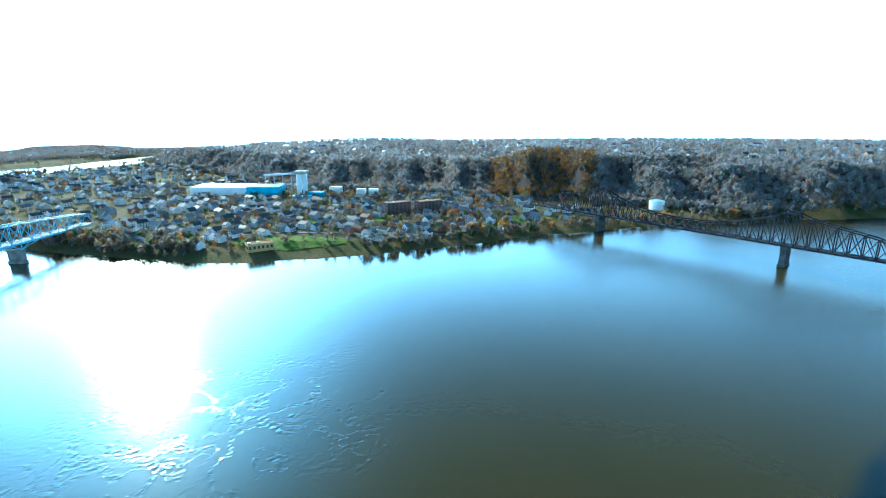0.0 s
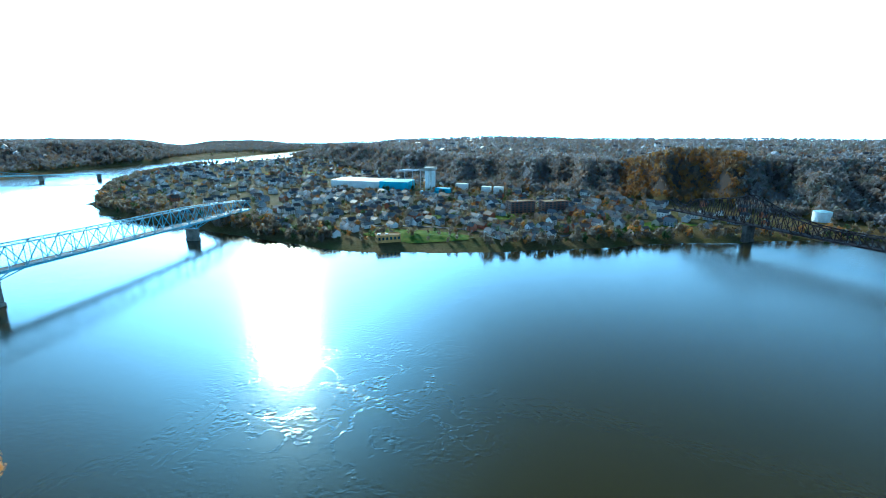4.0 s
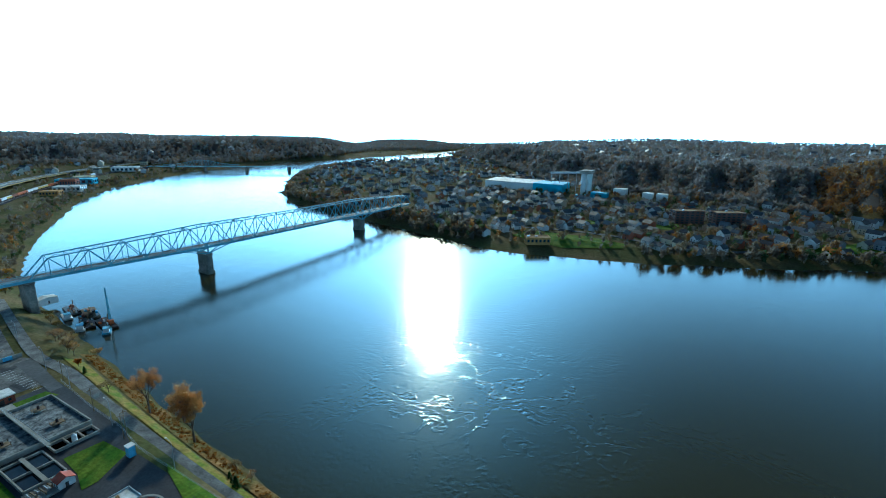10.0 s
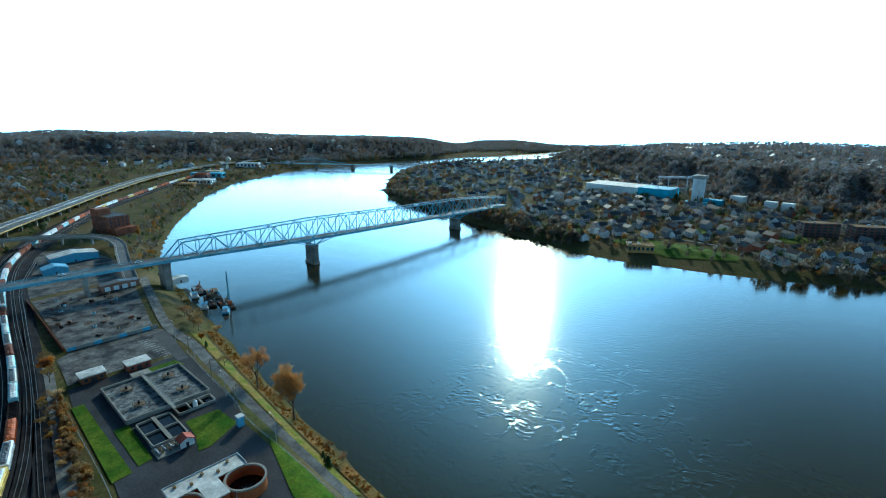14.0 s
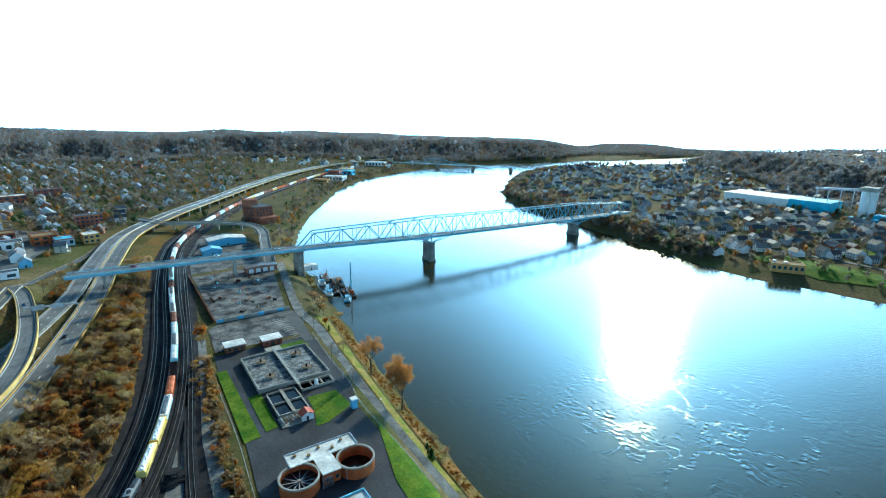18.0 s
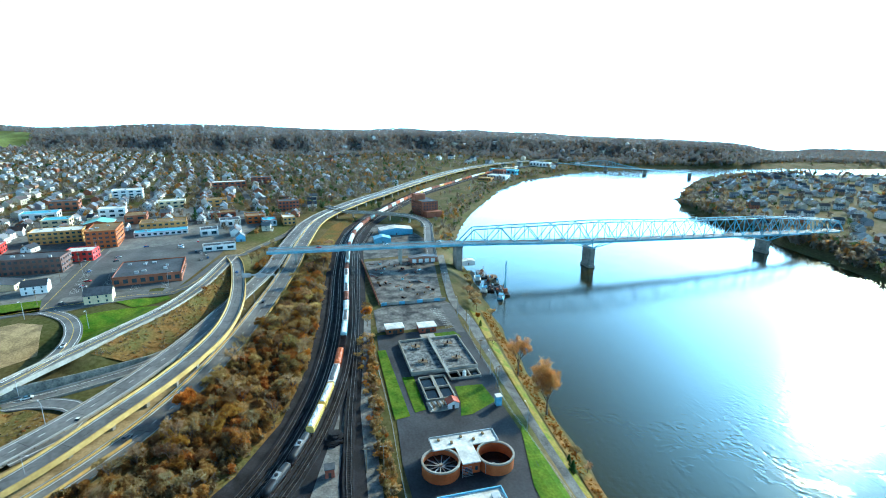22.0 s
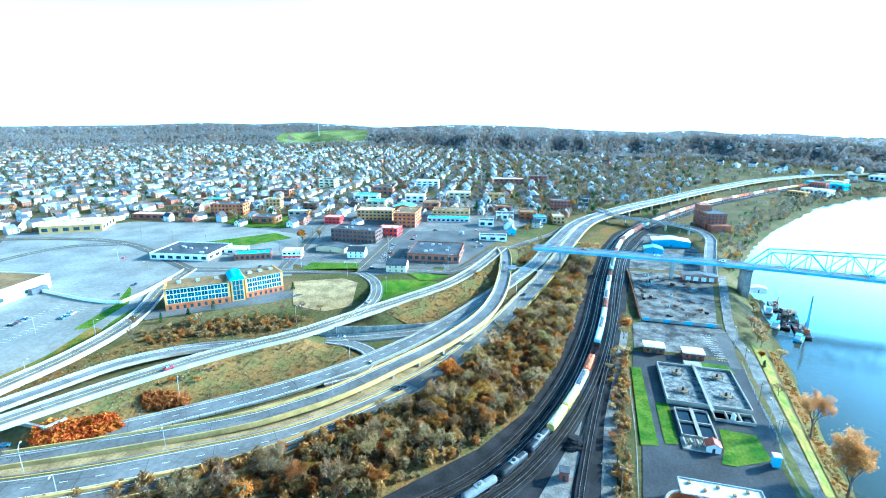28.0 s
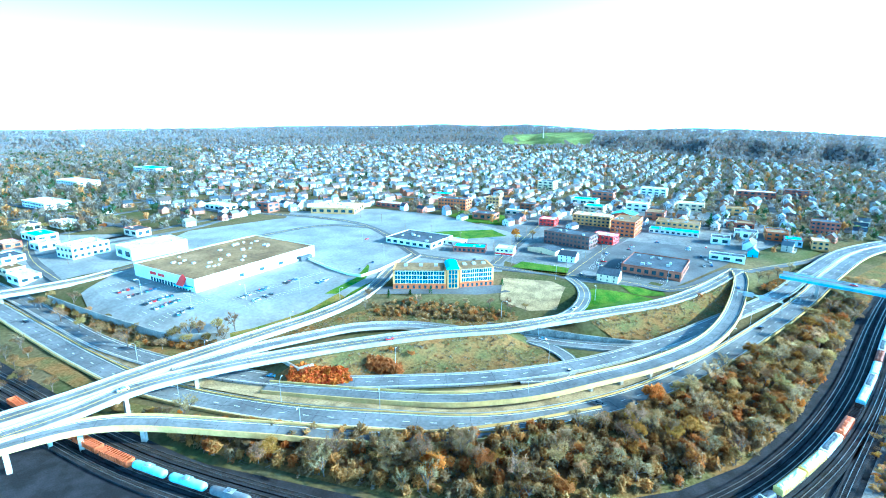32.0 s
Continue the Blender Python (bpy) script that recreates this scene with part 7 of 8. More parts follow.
def plant(kind, x, y, s=1.0, i=None, sz=None):
    ks = KIT[kind]
    i = random.randrange(len(ks)) if i is None else i
    m = pose(x, y, gz(x, y) + 0.1, 0, 0, random.uniform(0, 360)) @ Matrix.Diagonal((s, s, sz or s, 1))
    if (kind, i) not in taken:
        taken.add((kind, i))
        ks[i].matrix_basis = m
        return ks[i]
    ob = copy_thing(ks[i], Matrix.Identity(4))
    ob.matrix_basis = m
    return ob


random.seed(21)
plant("river", -178, 97, 1.0, 0, 1.3)
plant("river", -212, 98, 0.95, 1, 1.25)
for x, y, s in ((-238, 94, 0.55), (-300, 103, 0.75), (-310, 108, 0.7), (-322, 106, 0.6), (-150, 96, 0.4), (-140, 95, 0.35)):
    plant("bare", x, y, s * 1.6)
plant("orange", -276, 98, 0.7, 1)
plant("fir", -265, 96, 0.6, 1)
plant("fir", -139, 88, 0.75, 1)
plant("fir", -147, 91, 0.4, 1)
plant("fir", -143, 89, 0.35, 1)
# the wooded slope between railway and expressway
SLOPE = np.array([(-57, -236), (-62, -212), (-88, -166), (-118, -126), (-146, -92), (-192, -61), (-248, -40), (-328, -20), (-402, -7), (-480, 4), (-470, 22), (-383, 11), (-290, 3), (-230, -5), (-188, -15), (-160, -29), (-126, -56), (-96, -98), (-66, -162), (-51, -226)], float)
count = 0
cand = np.stack([np.random.RandomState(2).uniform(-480, -55, 9000), np.random.RandomState(3).uniform(-215, 25, 9000)], 1)
cand = cand[signed(cand, SLOPE) > 2.0]
for p in cand[:262]:
    k = random.random()
    kind = "bare" if k < 0.42 else "tan" if k < 0.72 else "rust" if k < 0.98 else "orange"
    if p[0] > -130 and k < 0.8:
        kind = "bare"
    under = np.min(np.hypot(ln7[:, 0] - p[0], ln7[:, 1] - p[1])) < 8
    plant(kind, p[0], p[1], 0.35 if under else random.uniform(0.75, 1.3))
    count += 1
# banks, hedges and town trees that stand out
for x, y, kind, s in ((-120, -186, "rust", 0.5), (-128, -178, "orange", 0.45), (-160, -168, "orange", 0.6), (-166, -160, "rust", 0.6), (-100, -262, "tan", 0.9), (-108, -256, "tan", 1.0), (-115, -250, "bare", 1.0), (-96, -275, "bare", 0.9),
                      (-88, -300, "tan", 0.8), (-84, -330, "tan", 0.8), (-80, -350, "tan", 0.8), (-78, -372, "bare", 1.0), (-72, -398, "tan", 1.0), (-205, -236, "bare", 0.9), (-214, -226, "fir", 0.6), (-226, -218, "fir", 0.65), (-236, -209, "fir", 0.55),
                      (-281, -182, "fir", 0.75), (-196, -228, "bare", 0.8), (-222, -207, "bare", 0.7), (-232, -196, "tan", 0.6), (-243, -184, "bare", 0.7), (-252, -172, "bare", 0.75), (-258, -162, "bare", 0.7), (-263, -152, "tan", 0.6), (-255, -158, "bare", 0.7),
                      (-440, -215, "orange", 1.1), (-395, -240, "tan", 1.0), (-404, -248, "orange", 1.2), (-415, -236, "tan", 1.1), (-470, -372, "bare", 1.5), (-455, -345, "bare", 1.4), (-520, -300, "orange", 1.0), (-590, -120, "fir", 1.4), (-570, -330, "fir", 1.0),
                      (-345, -70, "rust", 0.6), (-300, -78, "tan", 0.5), (-420, -48, "bare", 0.9), (-440, -44, "bare", 0.9), (-455, -40, "tan", 0.9), (-470, -34, "bare", 0.9), (-240, 26, "tan", 0.9), (-250, 27, "tan", 1.0), (-285, 30, "orange", 1.0), (-292, 31, "tan", 1.1), (-275, 29, "tan", 1.0),
                      (-62, -392, "tan", 0.8), (-68, -384, "bare", 0.9), (-70, -368, "tan", 0.9), (-73, -350, "tan", 0.8), (-75, -318, "tan", 0.9), (-78, -292, "bare", 0.9), (-82, -276, "tan", 0.8), (-90, -268, "bare", 0.9), (-130, -600, "bare", 1.4), (-146, -606, "tan", 1.5), (-128, -622, "bare", 1.5), (-160, -590, "rust", 1.2), (-152, -625, "bare", 1.5), (-172, -600, "bare", 1.4), (-118, -618, "tan", 1.3), (-186, -575, "tan", 1.2), (-92, -620, "tan", 1.4), (-104, -630, "bare", 1.4),
                      (-63, -206, "orange", 0.4), (-70, -200, "orange", 0.4), (-290, 112, "tan", 0.8)):
    plant(kind, x, y, s)
for k in range(16):
    plant(random.choice(["tan", "tan", "bare"]), random.uniform(-44, -22) - 0.02 * k, random.uniform(-345, -255), random.uniform(0.6, 1.1))
for x, y in ((-318, 112), (-326, 109), (-334, 113), (-345, 116), (-306, 106), (-296, 104), (-360, 118), (-372, 121), (-440, 122), (-452, 128), (-466, 130), (-480, 138), (-500, 142)):
    plant("tan" if x > -400 else "rust", x, y, random.uniform(0.7, 1.2))
# tall pale trees below the store's car park
for x, y, kind, s in ((-98, -272, "tan", 1.35), (-104, -267, "bare", 1.3), (-110, -270, "tan", 1.4), (-119, -266, "tan", 1.3), (-127, -262, "bare", 1.1), (-64, -387, "tan", 1.2), (-66, -352, "bare", 1.2), (-70, -331, "tan", 1.1), (-74, -310, "tan", 1.2), (-79, -284, "bare", 1.2)):
    plant(kind, x, y, s)
# a hedge of trees between works and sidings
for k in range(46):
    x = -110 - k * 3.3
    plant(random.choice(["tan", "rust", "bare"]), x, 19.5 + 0.055 * (-x - 110) * 0.35 + random.uniform(-2.5, 2.5), random.uniform(0.3, 0.6))


def tree_stuff(name, label, plan, rmin, rmax, faces, material, seed=3, tall=1.25, trunk=True):
    """Many far trees in one mesh: each a loose, uneven cloud of small faces over a trunk."""
    rnd = np.random.RandomState(seed)
    n = len(plan)
    z = ground(plan)
    R = rnd.uniform(rmin, rmax, n)
    v, f = [], []
    d = rnd.normal(size=(n, faces, 3))
    d /= np.linalg.norm(d, axis=2, keepdims=True)
    rad = rnd.uniform(0.35, 1.0, (n, faces, 1))
    c = d * rad * R[:, None, None] * [1, 1, tall]
    c += np.stack([plan[:, 0], plan[:, 1], z + R * tall * 1.05], 1)[:, None, :]
    size = R[:, None, None] * rnd.uniform(0.35, 0.75, (n, faces, 1)) * (12 / faces) ** 0.5
    a = rnd.normal(size=(n, faces, 3))
    a = a / np.linalg.norm(a, axis=2, keepdims=True) * size
    b = rnd.normal(size=(n, faces, 3))
    b = b / np.linalg.norm(b, axis=2, keepdims=True) * size
    tri = np.stack([c - a, c + b, c + a * 0.8 - b * 0.3], 2).reshape(-1, 3)
    # fold each cloud's faces into one chain so that every tree keeps one tint
    idx = np.arange(len(tri)).reshape(-1, 3)
    per = idx.reshape(n, faces, 3)
    per[:, 1:, 0] = per[:, :1, 0] * 0 + per[:, :-1, 2]
    me = bpy.data.meshes.new(name)
    me.from_pydata(tri.tolist(), [], per.reshape(-1, 3).tolist())
    me.materials.append(M[material])
    return tagged(new(name, me), label, "trees", kind="stuff")


rs = np.random.RandomState(8)


def scatter(n, az0, az1, d0, d1):
    a = np.radians(rs.uniform(az0, az1, n))
    u = np.sqrt(rs.uniform(0, 1, n))
    azd = np.degrees(a)
    lo = np.array([d0(x) for x in azd])
    hi = np.array([d1(x) for x in azd])
    r = np.sqrt(rs.uniform(lo ** 2, hi ** 2))
    return np.stack([-r * np.sin(a), r * np.cos(a)], 1)


crest_at = lambda az: float(np.interp(az, [34, 46, 110, 147], [2200, 2300, 2600, 2700]))
F = lambda k: (lambda az: float(np.interp(az, HILLS[:, 0], HILLS[:, k])))
GRASS_HILL = np.array([(-1882, -838), (-2100, -900), (-2180, -1030), (-2050, -1200), (-1932, -1270), (-1740, -1152), (-1800, -980)], float)


def land_only(p, d=8):
    clear = np.hypot(p[:, 0] - 298, p[:, 1] - 692) > 17
    return p[(-signed(p, RIVER) > d) & (signed(p, GRASS_HILL) < 5) & clear]


steep = land_only(np.vstack([scatter(12000, -52, 44, lambda z: F(1)(z) - 45, lambda z: F(2)(z) + 60), scatter(11000, 42, 172, lambda z: F(1)(z) - 60, lambda z: F(2)(z) + 60)]))
bear = np.degrees(np.arctan2(-steep[:, 0], steep[:, 1]))
steep = steep[(bear < -16.5) | (bear > -5.5)]
tree_stuff("hill_woods", "bare brown woods on the steep hill sides", steep, 3.2, 6.2, 26, "far_wood")
knob = land_only(scatter(1100, -17, -5, lambda z: F(1)(z) - 10, lambda z: F(2)(z) + 90))
M["rust_wood"] = leafy(island_mat("rusty_far_woods", [(0.26, 0.13, 0.05), (0.20, 0.13, 0.08), (0.30, 0.15, 0.04), (0.17, 0.13, 0.09), (0.24, 0.14, 0.06)], 0.95, 0.3), 0.25)
tree_stuff("knob_woods", "rusty autumn woods on the rounded hill", knob, 3.5, 6.0, 22, "rust_wood", 17)
rim_xy = lambda az, d: (-d * math.sin(math.radians(az)), d * math.cos(math.radians(az)))
drape("lawn", "sunlit lawns along the rim of the hill", "grass", [rim_xy(a, F(2)(a) + 48) for a in range(-44, -13, 3)] + [rim_xy(a, F(2)(a) + 66) for a in range(-14, -45, -3)], "grass", 0.8, 14)
crest = land_only(np.vstack([scatter(12000, -52, 45, lambda z: F(2)(z), lambda z: crest_at(z) + 60), scatter(22000, 42, 175, lambda z: F(2)(z), lambda z: crest_at(z) + 60)]))
crest = np.vstack([crest, land_only(scatter(4500, 18, 62, crest_at, lambda z: 3100.0))])
tree_stuff("crest_woods", "distant bare woods on the heights", crest, 3.0, 6.0, 16, "far_wood", 4)
TREE_TINTS = [(0.19, 0.155, 0.115), (0.23, 0.175, 0.10), (0.22, 0.14, 0.07), (0.15, 0.125, 0.09), (0.21, 0.175, 0.13), (0.05, 0.075, 0.03), (0.18, 0.15, 0.12), (0.20, 0.175, 0.14), (0.08, 0.10, 0.04), (0.18, 0.155, 0.12), (0.20, 0.16, 0.11), (0.34, 0.17, 0.05)]
M["mid_trees"] = leafy(island_mat("autumn_town_trees", TREE_TINTS, 0.9, 0.3))
town_t = scatter(11500, 78, 172, lambda z: 330.0, lambda z: F(1)(z) + 30)
town_t = town_t[(signed(town_t, TOWN) > 8) & (signed(town_t, PLAZA) < -3)]
house_xy = spots[:, :2]
town_t = np.array([p for p in town_t if not blocked(p) and np.min(np.abs(house_xy - p).max(1)) > 5.5])
tree_stuff("town_trees", "bare and rusty trees between the town houses", town_t, 2.0, 4.6, 34, "mid_trees", 5)
edge_w = scatter(2300, 156, 173, lambda z: 600.0 + max(0, 166 - z) * 45, lambda z: F(1)(z) + 30)
edge_w = np.array([p for p in edge_w if not blocked(p) and np.min(np.abs(house_xy - p).max(1)) > 6])
tree_stuff("edge_woods", "grey and tan autumn woods beyond the store", edge_w, 3.2, 6.0, 30, "mid_trees", 15)
valley = scatter(3000, 44, 96, lambda z: 560.0, lambda z: F(1)(z))
valley = valley[(-signed(valley, RIVER) > 6)]
valley = np.array([p for p in valley if not near_roads(p, 13) and not blocked(p) and (signed(p[None], TOWN)[0] > 4 or rs.rand() < 0.5)])
tree_stuff("valley_trees", "bare trees along the river valley", valley, 2.0, 4.5, 20, "mid_trees", 6)
pt = scatter(2500, -8, 58, lambda z: 470.0, lambda z: F(1)(z))
pt = pt[(-signed(pt, RIVER) > 14) & (pt[:, 1] > 430)]
pt = np.array([p for p in pt if np.min(np.abs(pen[:, :2] - p).max(1)) > 6 and not blocked(p)])
tree_stuff("far_shore_trees", "rusty and bare trees among the far shore houses", pt, 1.8, 4.4, 34, "mid_trees", 7)
belt = []
fs = FAR_SHORE
inn = (fs[:, 1] < 1200)
for a in fs[inn]:
    for _ in range(34 if a[0] < -240 else 14 if a[0] > 20 else 10):
        belt.append(a + rs.normal(0, 9, 2) + [0, rs.uniform(4, 42 if a[0] < -240 else 22)])
belt = np.array(belt)
belt = belt[(-signed(belt, RIVER) > 3)]
belt = belt[~((belt[:, 0] > -240) & (belt[:, 0] < -85))]
tree_stuff("shore_trees", "dark dense trees along the far river bank", belt, 2.5, 5.5, 26, "mid_trees", 9)
rb = []
for a in NEAR_SHORE[(NEAR_SHORE[:, 0] < -430) & (NEAR_SHORE[:, 1] < 1100)]:
    for _ in range(16):
        rb.append(a + rs.normal(0, 10, 2) + [-14, -8])
rb = np.array(rb)
rb = rb[-signed(rb, RIVER) > 2]
tree_stuff("bank_trees", "brown bushes along the near river bank", rb, 1.5, 3.2, 22, "mid_trees", 10)


def brush_stuff(name, label, polys, n, size, material, seed):
    rnd = np.random.RandomState(seed)
    P = []
    for poly in polys:
        poly = np.array(poly, float)
        lo, hi = poly.min(0), poly.max(0)
        q = rnd.uniform(lo, hi, (int(n * 3), 2))
        q = q[signed(q, poly) > 0.8]
        P.append(q[:n])
    P = np.vstack(P)
    tree_stuff(name, label, P, size * 0.5, size, 26 if size > 1.9 else 11, material, seed, 0.7)


M["thicket"] = leafy(island_mat("golden_brown_thicket", [(0.34, 0.19, 0.055), (0.27, 0.17, 0.065), (0.36, 0.18, 0.045), (0.21, 0.14, 0.065), (0.35, 0.21, 0.07), (0.24, 0.165, 0.08), (0.34, 0.13, 0.03)], 0.95, 0.3))
M["weeds"] = leafy(island_mat("dry_weeds", [(0.26, 0.19, 0.11), (0.20, 0.16, 0.10), (0.30, 0.21, 0.09), (0.17, 0.14, 0.09), (0.30, 0.14, 0.05), (0.20, 0.18, 0.08), (0.24, 0.19, 0.13)], 0.95, 0.3))
q_ = np.random.RandomState(51).uniform((-480, -215), (-60, 25), (16000, 2))
q_ = q_[signed(q_, SLOPE) > 1.5]
tree_stuff("thicket", "dense golden brown thicket on the railway slope", q_[:1200], 1.4, 2.8, 120, "thicket", 52, 1.1)
BANKS = [np.array(b_, float) for b_ in ([(-200, -232), (-222, -212), (-245, -182), (-256, -156), (-248, -146), (-232, -158), (-214, -186), (-196, -214)], [(-118, -246), (-92, -285), (-82, -335), (-74, -385), (-68, -385), (-76, -330), (-86, -280), (-104, -246)], [(-405, -46), (-470, -30), (-480, -16), (-440, -26), (-405, -36)], [(-258, 27), (-190, 20), (-112, 16), (-112, 22), (-190, 25.5), (-258, 30)])]
for k_, b_ in enumerate(BANKS):
    q_ = np.random.RandomState(60 + k_).uniform(b_.min(0), b_.max(0), (6000, 2))
    q_ = q_[signed(q_, b_) > 0.3]
    tree_stuff("bank_thicket", "brown bushes crowded on the bank", q_[:190], 1.0, 2.0, 60, "thicket", 70 + k_, 1.0)
brush_stuff("undergrowth", "rusty undergrowth on the slope by the railway", [SLOPE], 3600, 1.7, "weeds", 31)
brush_stuff("undergrowth", "dry weeds inside the road junction", [[(-112, -196), (-131, -190), (-158, -176), (-187, -158), (-215, -135), (-222, -118), (-214, -103), (-196, -101), (-176, -124), (-146, -152), (-124, -176)],
            [(-130, -238), (-165, -240), (-205, -225), (-240, -180), (-252, -150), (-228, -140), (-214, -165), (-200, -190), (-172, -213), (-135, -225)], [(-262, -108), (-300, -92), (-345, -74), (-400, -64), (-400, -60), (-345, -55), (-300, -54), (-270, -62), (-258, -86)]], 900, 0.9, "weeds", 32)
brush_stuff("bank_weeds", "orange weeds on the stony river bank", [[(-300, 108), (-228, 99), (-203, 96), (-164, 92.5), (-110, 89), (-110, 94), (-164, 98.5), (-203, 103), (-228, 106), (-296, 114.5)]], 900, 0.9, "leaf_rust", 33)
M["red_leaf"] = mat("fiery_bush_leaves", (0.36, 0.09, 0.01), 0.9, 0.3, 0.5, 2.0, island=0.3)
brush_stuff("red_bushes", "bank of fiery orange-red bushes beside the expressway", [[(-112, -188), (-119, -194), (-138, -175), (-131, -164), (-119, -176)]], 420, 2.0, "red_leaf", 34)
brush_stuff("rust_bushes", "rusty bushes on the junction island", [[(-143, -168), (-150, -174), (-158, -160), (-152, -153)]], 110, 3.2, "leaf_rust", 35)
# ---- retaining wall of the cutting, far bridge ----
M["stained_concrete"] = mat("stained_concrete", (0.15, 0.14, 0.12), 0.85, 0.4, 0.25, 1.2, col2=(0.27, 0.25, 0.21))
cut = thing("cutting_wall", "stained concrete retaining wall of the road cutting", "wall", kind="structure")
cw = [(-221, -152, 16.2), (-230.5, -133, 16.2), (-235.7, -120.5, 16.0), (-240.8, -108, 15.4), (-248.5, -94.5, 14.6), (-256.5, -81.5, 13.8), (-270, -69, 12.8)]
for a, b in zip(cw[:-1], cw[1:]):
    bm = bmesh.new()
    v = [bm.verts.new((p[0] + dx, p[1] + dx * 0.4, z)) for p in (a, b) for dx, z in ((-0.3, 9.5), (0.3, 9.5), (0.3, p[2]), (-0.3, p[2]))]
    for f in ((0, 1, 2, 3), (4, 5, 6, 7), (0, 1, 5, 4), (1, 2, 6, 5), (2, 3, 7, 6), (3, 0, 4, 7)):
        bm.faces.new([v[k] for k in f])
    bmesh.ops.recalc_face_normals(bm, faces=bm.faces)
    part("panel", bm, M["stained_concrete"], cut)
abut = thing("overpass_abutment", "tall pale concrete abutment where the overpass meets its embankment", "wall", kind="structure")
for a, b in (((-119, -240), (-119, -188)), ((-119, -188), (-126, -186))):
    bm = bmesh.new()
    beam(bm, (*a, 12.9), (*b, 12.9), 1.0, 7.2)
    part("panel", bm, M["concrete"], abut)
store_wall = thing("store_wall", "long concrete retaining wall below the store car park", "wall", kind="structure")
wl = spline([(-70, -395), (-79, -345), (-88, -305), (-97, -272), (-118, -250)], 8)
for a, b in zip(wl[:-1], wl[1:]):
    bm = bmesh.new()
    beam(bm, (*a, 14.2), (*b, 14.2), 0.5, 4.6)
    part("panel", bm, M["concrete"], store_wall)

terrace = thing("terrace_wall", "long white retaining wall of the upper car park", "wall", kind="structure")
tw = spline([(-233, -352), (-229, -322), (-226, -293), (-229, -270), (-246, -271), (-277, -278)], 10)
for a, b in zip(tw[:-1], tw[1:]):
    bm = bmesh.new()
    beam(bm, (*a, gz(*a) + 1.0), (*b, gz(*b) + 1.0), 0.4, 2.8)
    part("panel", bm, M["white_wall"], terrace)
far = thing("distant_bridge", "distant pale blue truss bridge across the river", "bridge")
FA, FB = Vector((-1215, 640, 11)), Vector((-930, 830, 11))
fd = (FB - FA).normalized()
member("deck", FA, FB, 8, far, M["blue_steel"], 1.6)
L_ = (FB - FA).length
for i in range(22):
    a, b = FA + fd * (L_ * 0.12 + i * 8), FA + fd * (L_ * 0.12 + (i + 1) * 8)
    ha, hb = (4 + 11 * math.exp(-(((k_ - 11) / 5.5) ** 2)) for k_ in (i, i + 1))
    up_ = Vector((0, 0, 1))
    member("top_chord", a + up_ * ha, b + up_ * hb, 0.8, far, M["blue_steel"])
    member("diagonal", a, b + up_ * hb, 0.6, far, M["blue_steel"])
    member("post", a, a + up_ * ha, 0.6, far, M["blue_steel"])
for k in (0.12, 0.4, 0.68, 0.97):
    p = FA + fd * (L_ * k)
    part("pier", boxed(p.x - 3, p.x + 3, p.y - 3, p.y + 3, -4, 10), M["pier"], far)
for x, y, lx, ly, h, w, lab in ((-1000, 440, 60, 22, 9, "blue_roof", "long blue riverside works"), (-930, 400, 40, 25, 8, "roof_white", "pale riverside works hall"), (-965, 415, 24, 16, 14, "brick", "old brick riverside works"),
                                (-1130, 590, 50, 20, 10, "white_wall", "long white riverside warehouse hall"), (-900, 362, 26, 18, 6, "ochre", "low ochre riverside works hall"), (-1040, 470, 30, 20, 7, "tan_wall", "low tan riverside works hall")):
    flat_building("riverside_works", lab, x - 30, y - 22, lx, ly, h, w, w, 45, 1, (6, 3), 1)

# ---- cars ----
M["car_paint"] = palette_mat("car_paint", [(0.70, 0.70, 0.70), (0.04, 0.04, 0.05), (0.35, 0.36, 0.38), (0.40, 0.03, 0.03), (0.05, 0.10, 0.25), (0.75, 0.74, 0.70), (0.15, 0.15, 0.16), (0.10, 0.20, 0.30)], 0.3, 0.08)
M["tyre"] = mat("tyre_rubber", (0.02, 0.02, 0.02), 0.85, 0.1, 1, 5)
car = thing("car", "parked car with dark windows", "car", "cars")
bm = bmesh.new()
prof = [(-2.2, 0.35), (-2.25, 0.8), (-1.9, 0.95), (-0.95, 1.0), (0.95, 0.98), (2.0, 0.85), (2.2, 0.6), (2.15, 0.32)]
rows = [[bm.verts.new((x, y * (0.93 if i in (0, 7) else 1), z)) for i, (x, z) in enumerate(prof)] for y in (-0.88, 0.88)]
for k in range(8):
    bm.faces.new((rows[0][k], rows[0][(k + 1) % 8], rows[1][(k + 1) % 8], rows[1][k]))
bm.faces.new(rows[0])
bm.faces.new(rows[1][::-1])
bmesh.ops.recalc_face_normals(bm, faces=bm.faces)
part("body", bm, M["car_paint"], car)
bm = bmesh.new()
v = [bm.verts.new(c) for c in ((-1.5, -0.8, 0.97), (1.15, -0.8, 0.97), (1.15, 0.8, 0.97), (-1.5, 0.8, 0.97), (-1.0, -0.66, 1.42), (0.35, -0.66, 1.42), (0.35, 0.66, 1.42), (-1.0, 0.66, 1.42))]
for f in ((0, 1, 5, 4), (1, 2, 6, 5), (2, 3, 7, 6), (3, 0, 4, 7), (4, 5, 6, 7)):
    bm.faces.new([v[i] for i in f])
part("glasshouse", bm, M["glass"], car)
part("roof", boxed(-0.98, 0.33, -0.64, 0.64, 1.42, 1.47), M["car_paint"], car)
for x in (-1.35, 1.35):
    for y in (-0.8, 0.8):
        bm = bmesh.new()
        tube(bm, (x, y - 0.1, 0.33), (x, y + 0.1, 0.33), 0.33, n=10)
        part("wheel", bm, M["tyre"], car)
random.seed(6)
car_at = []
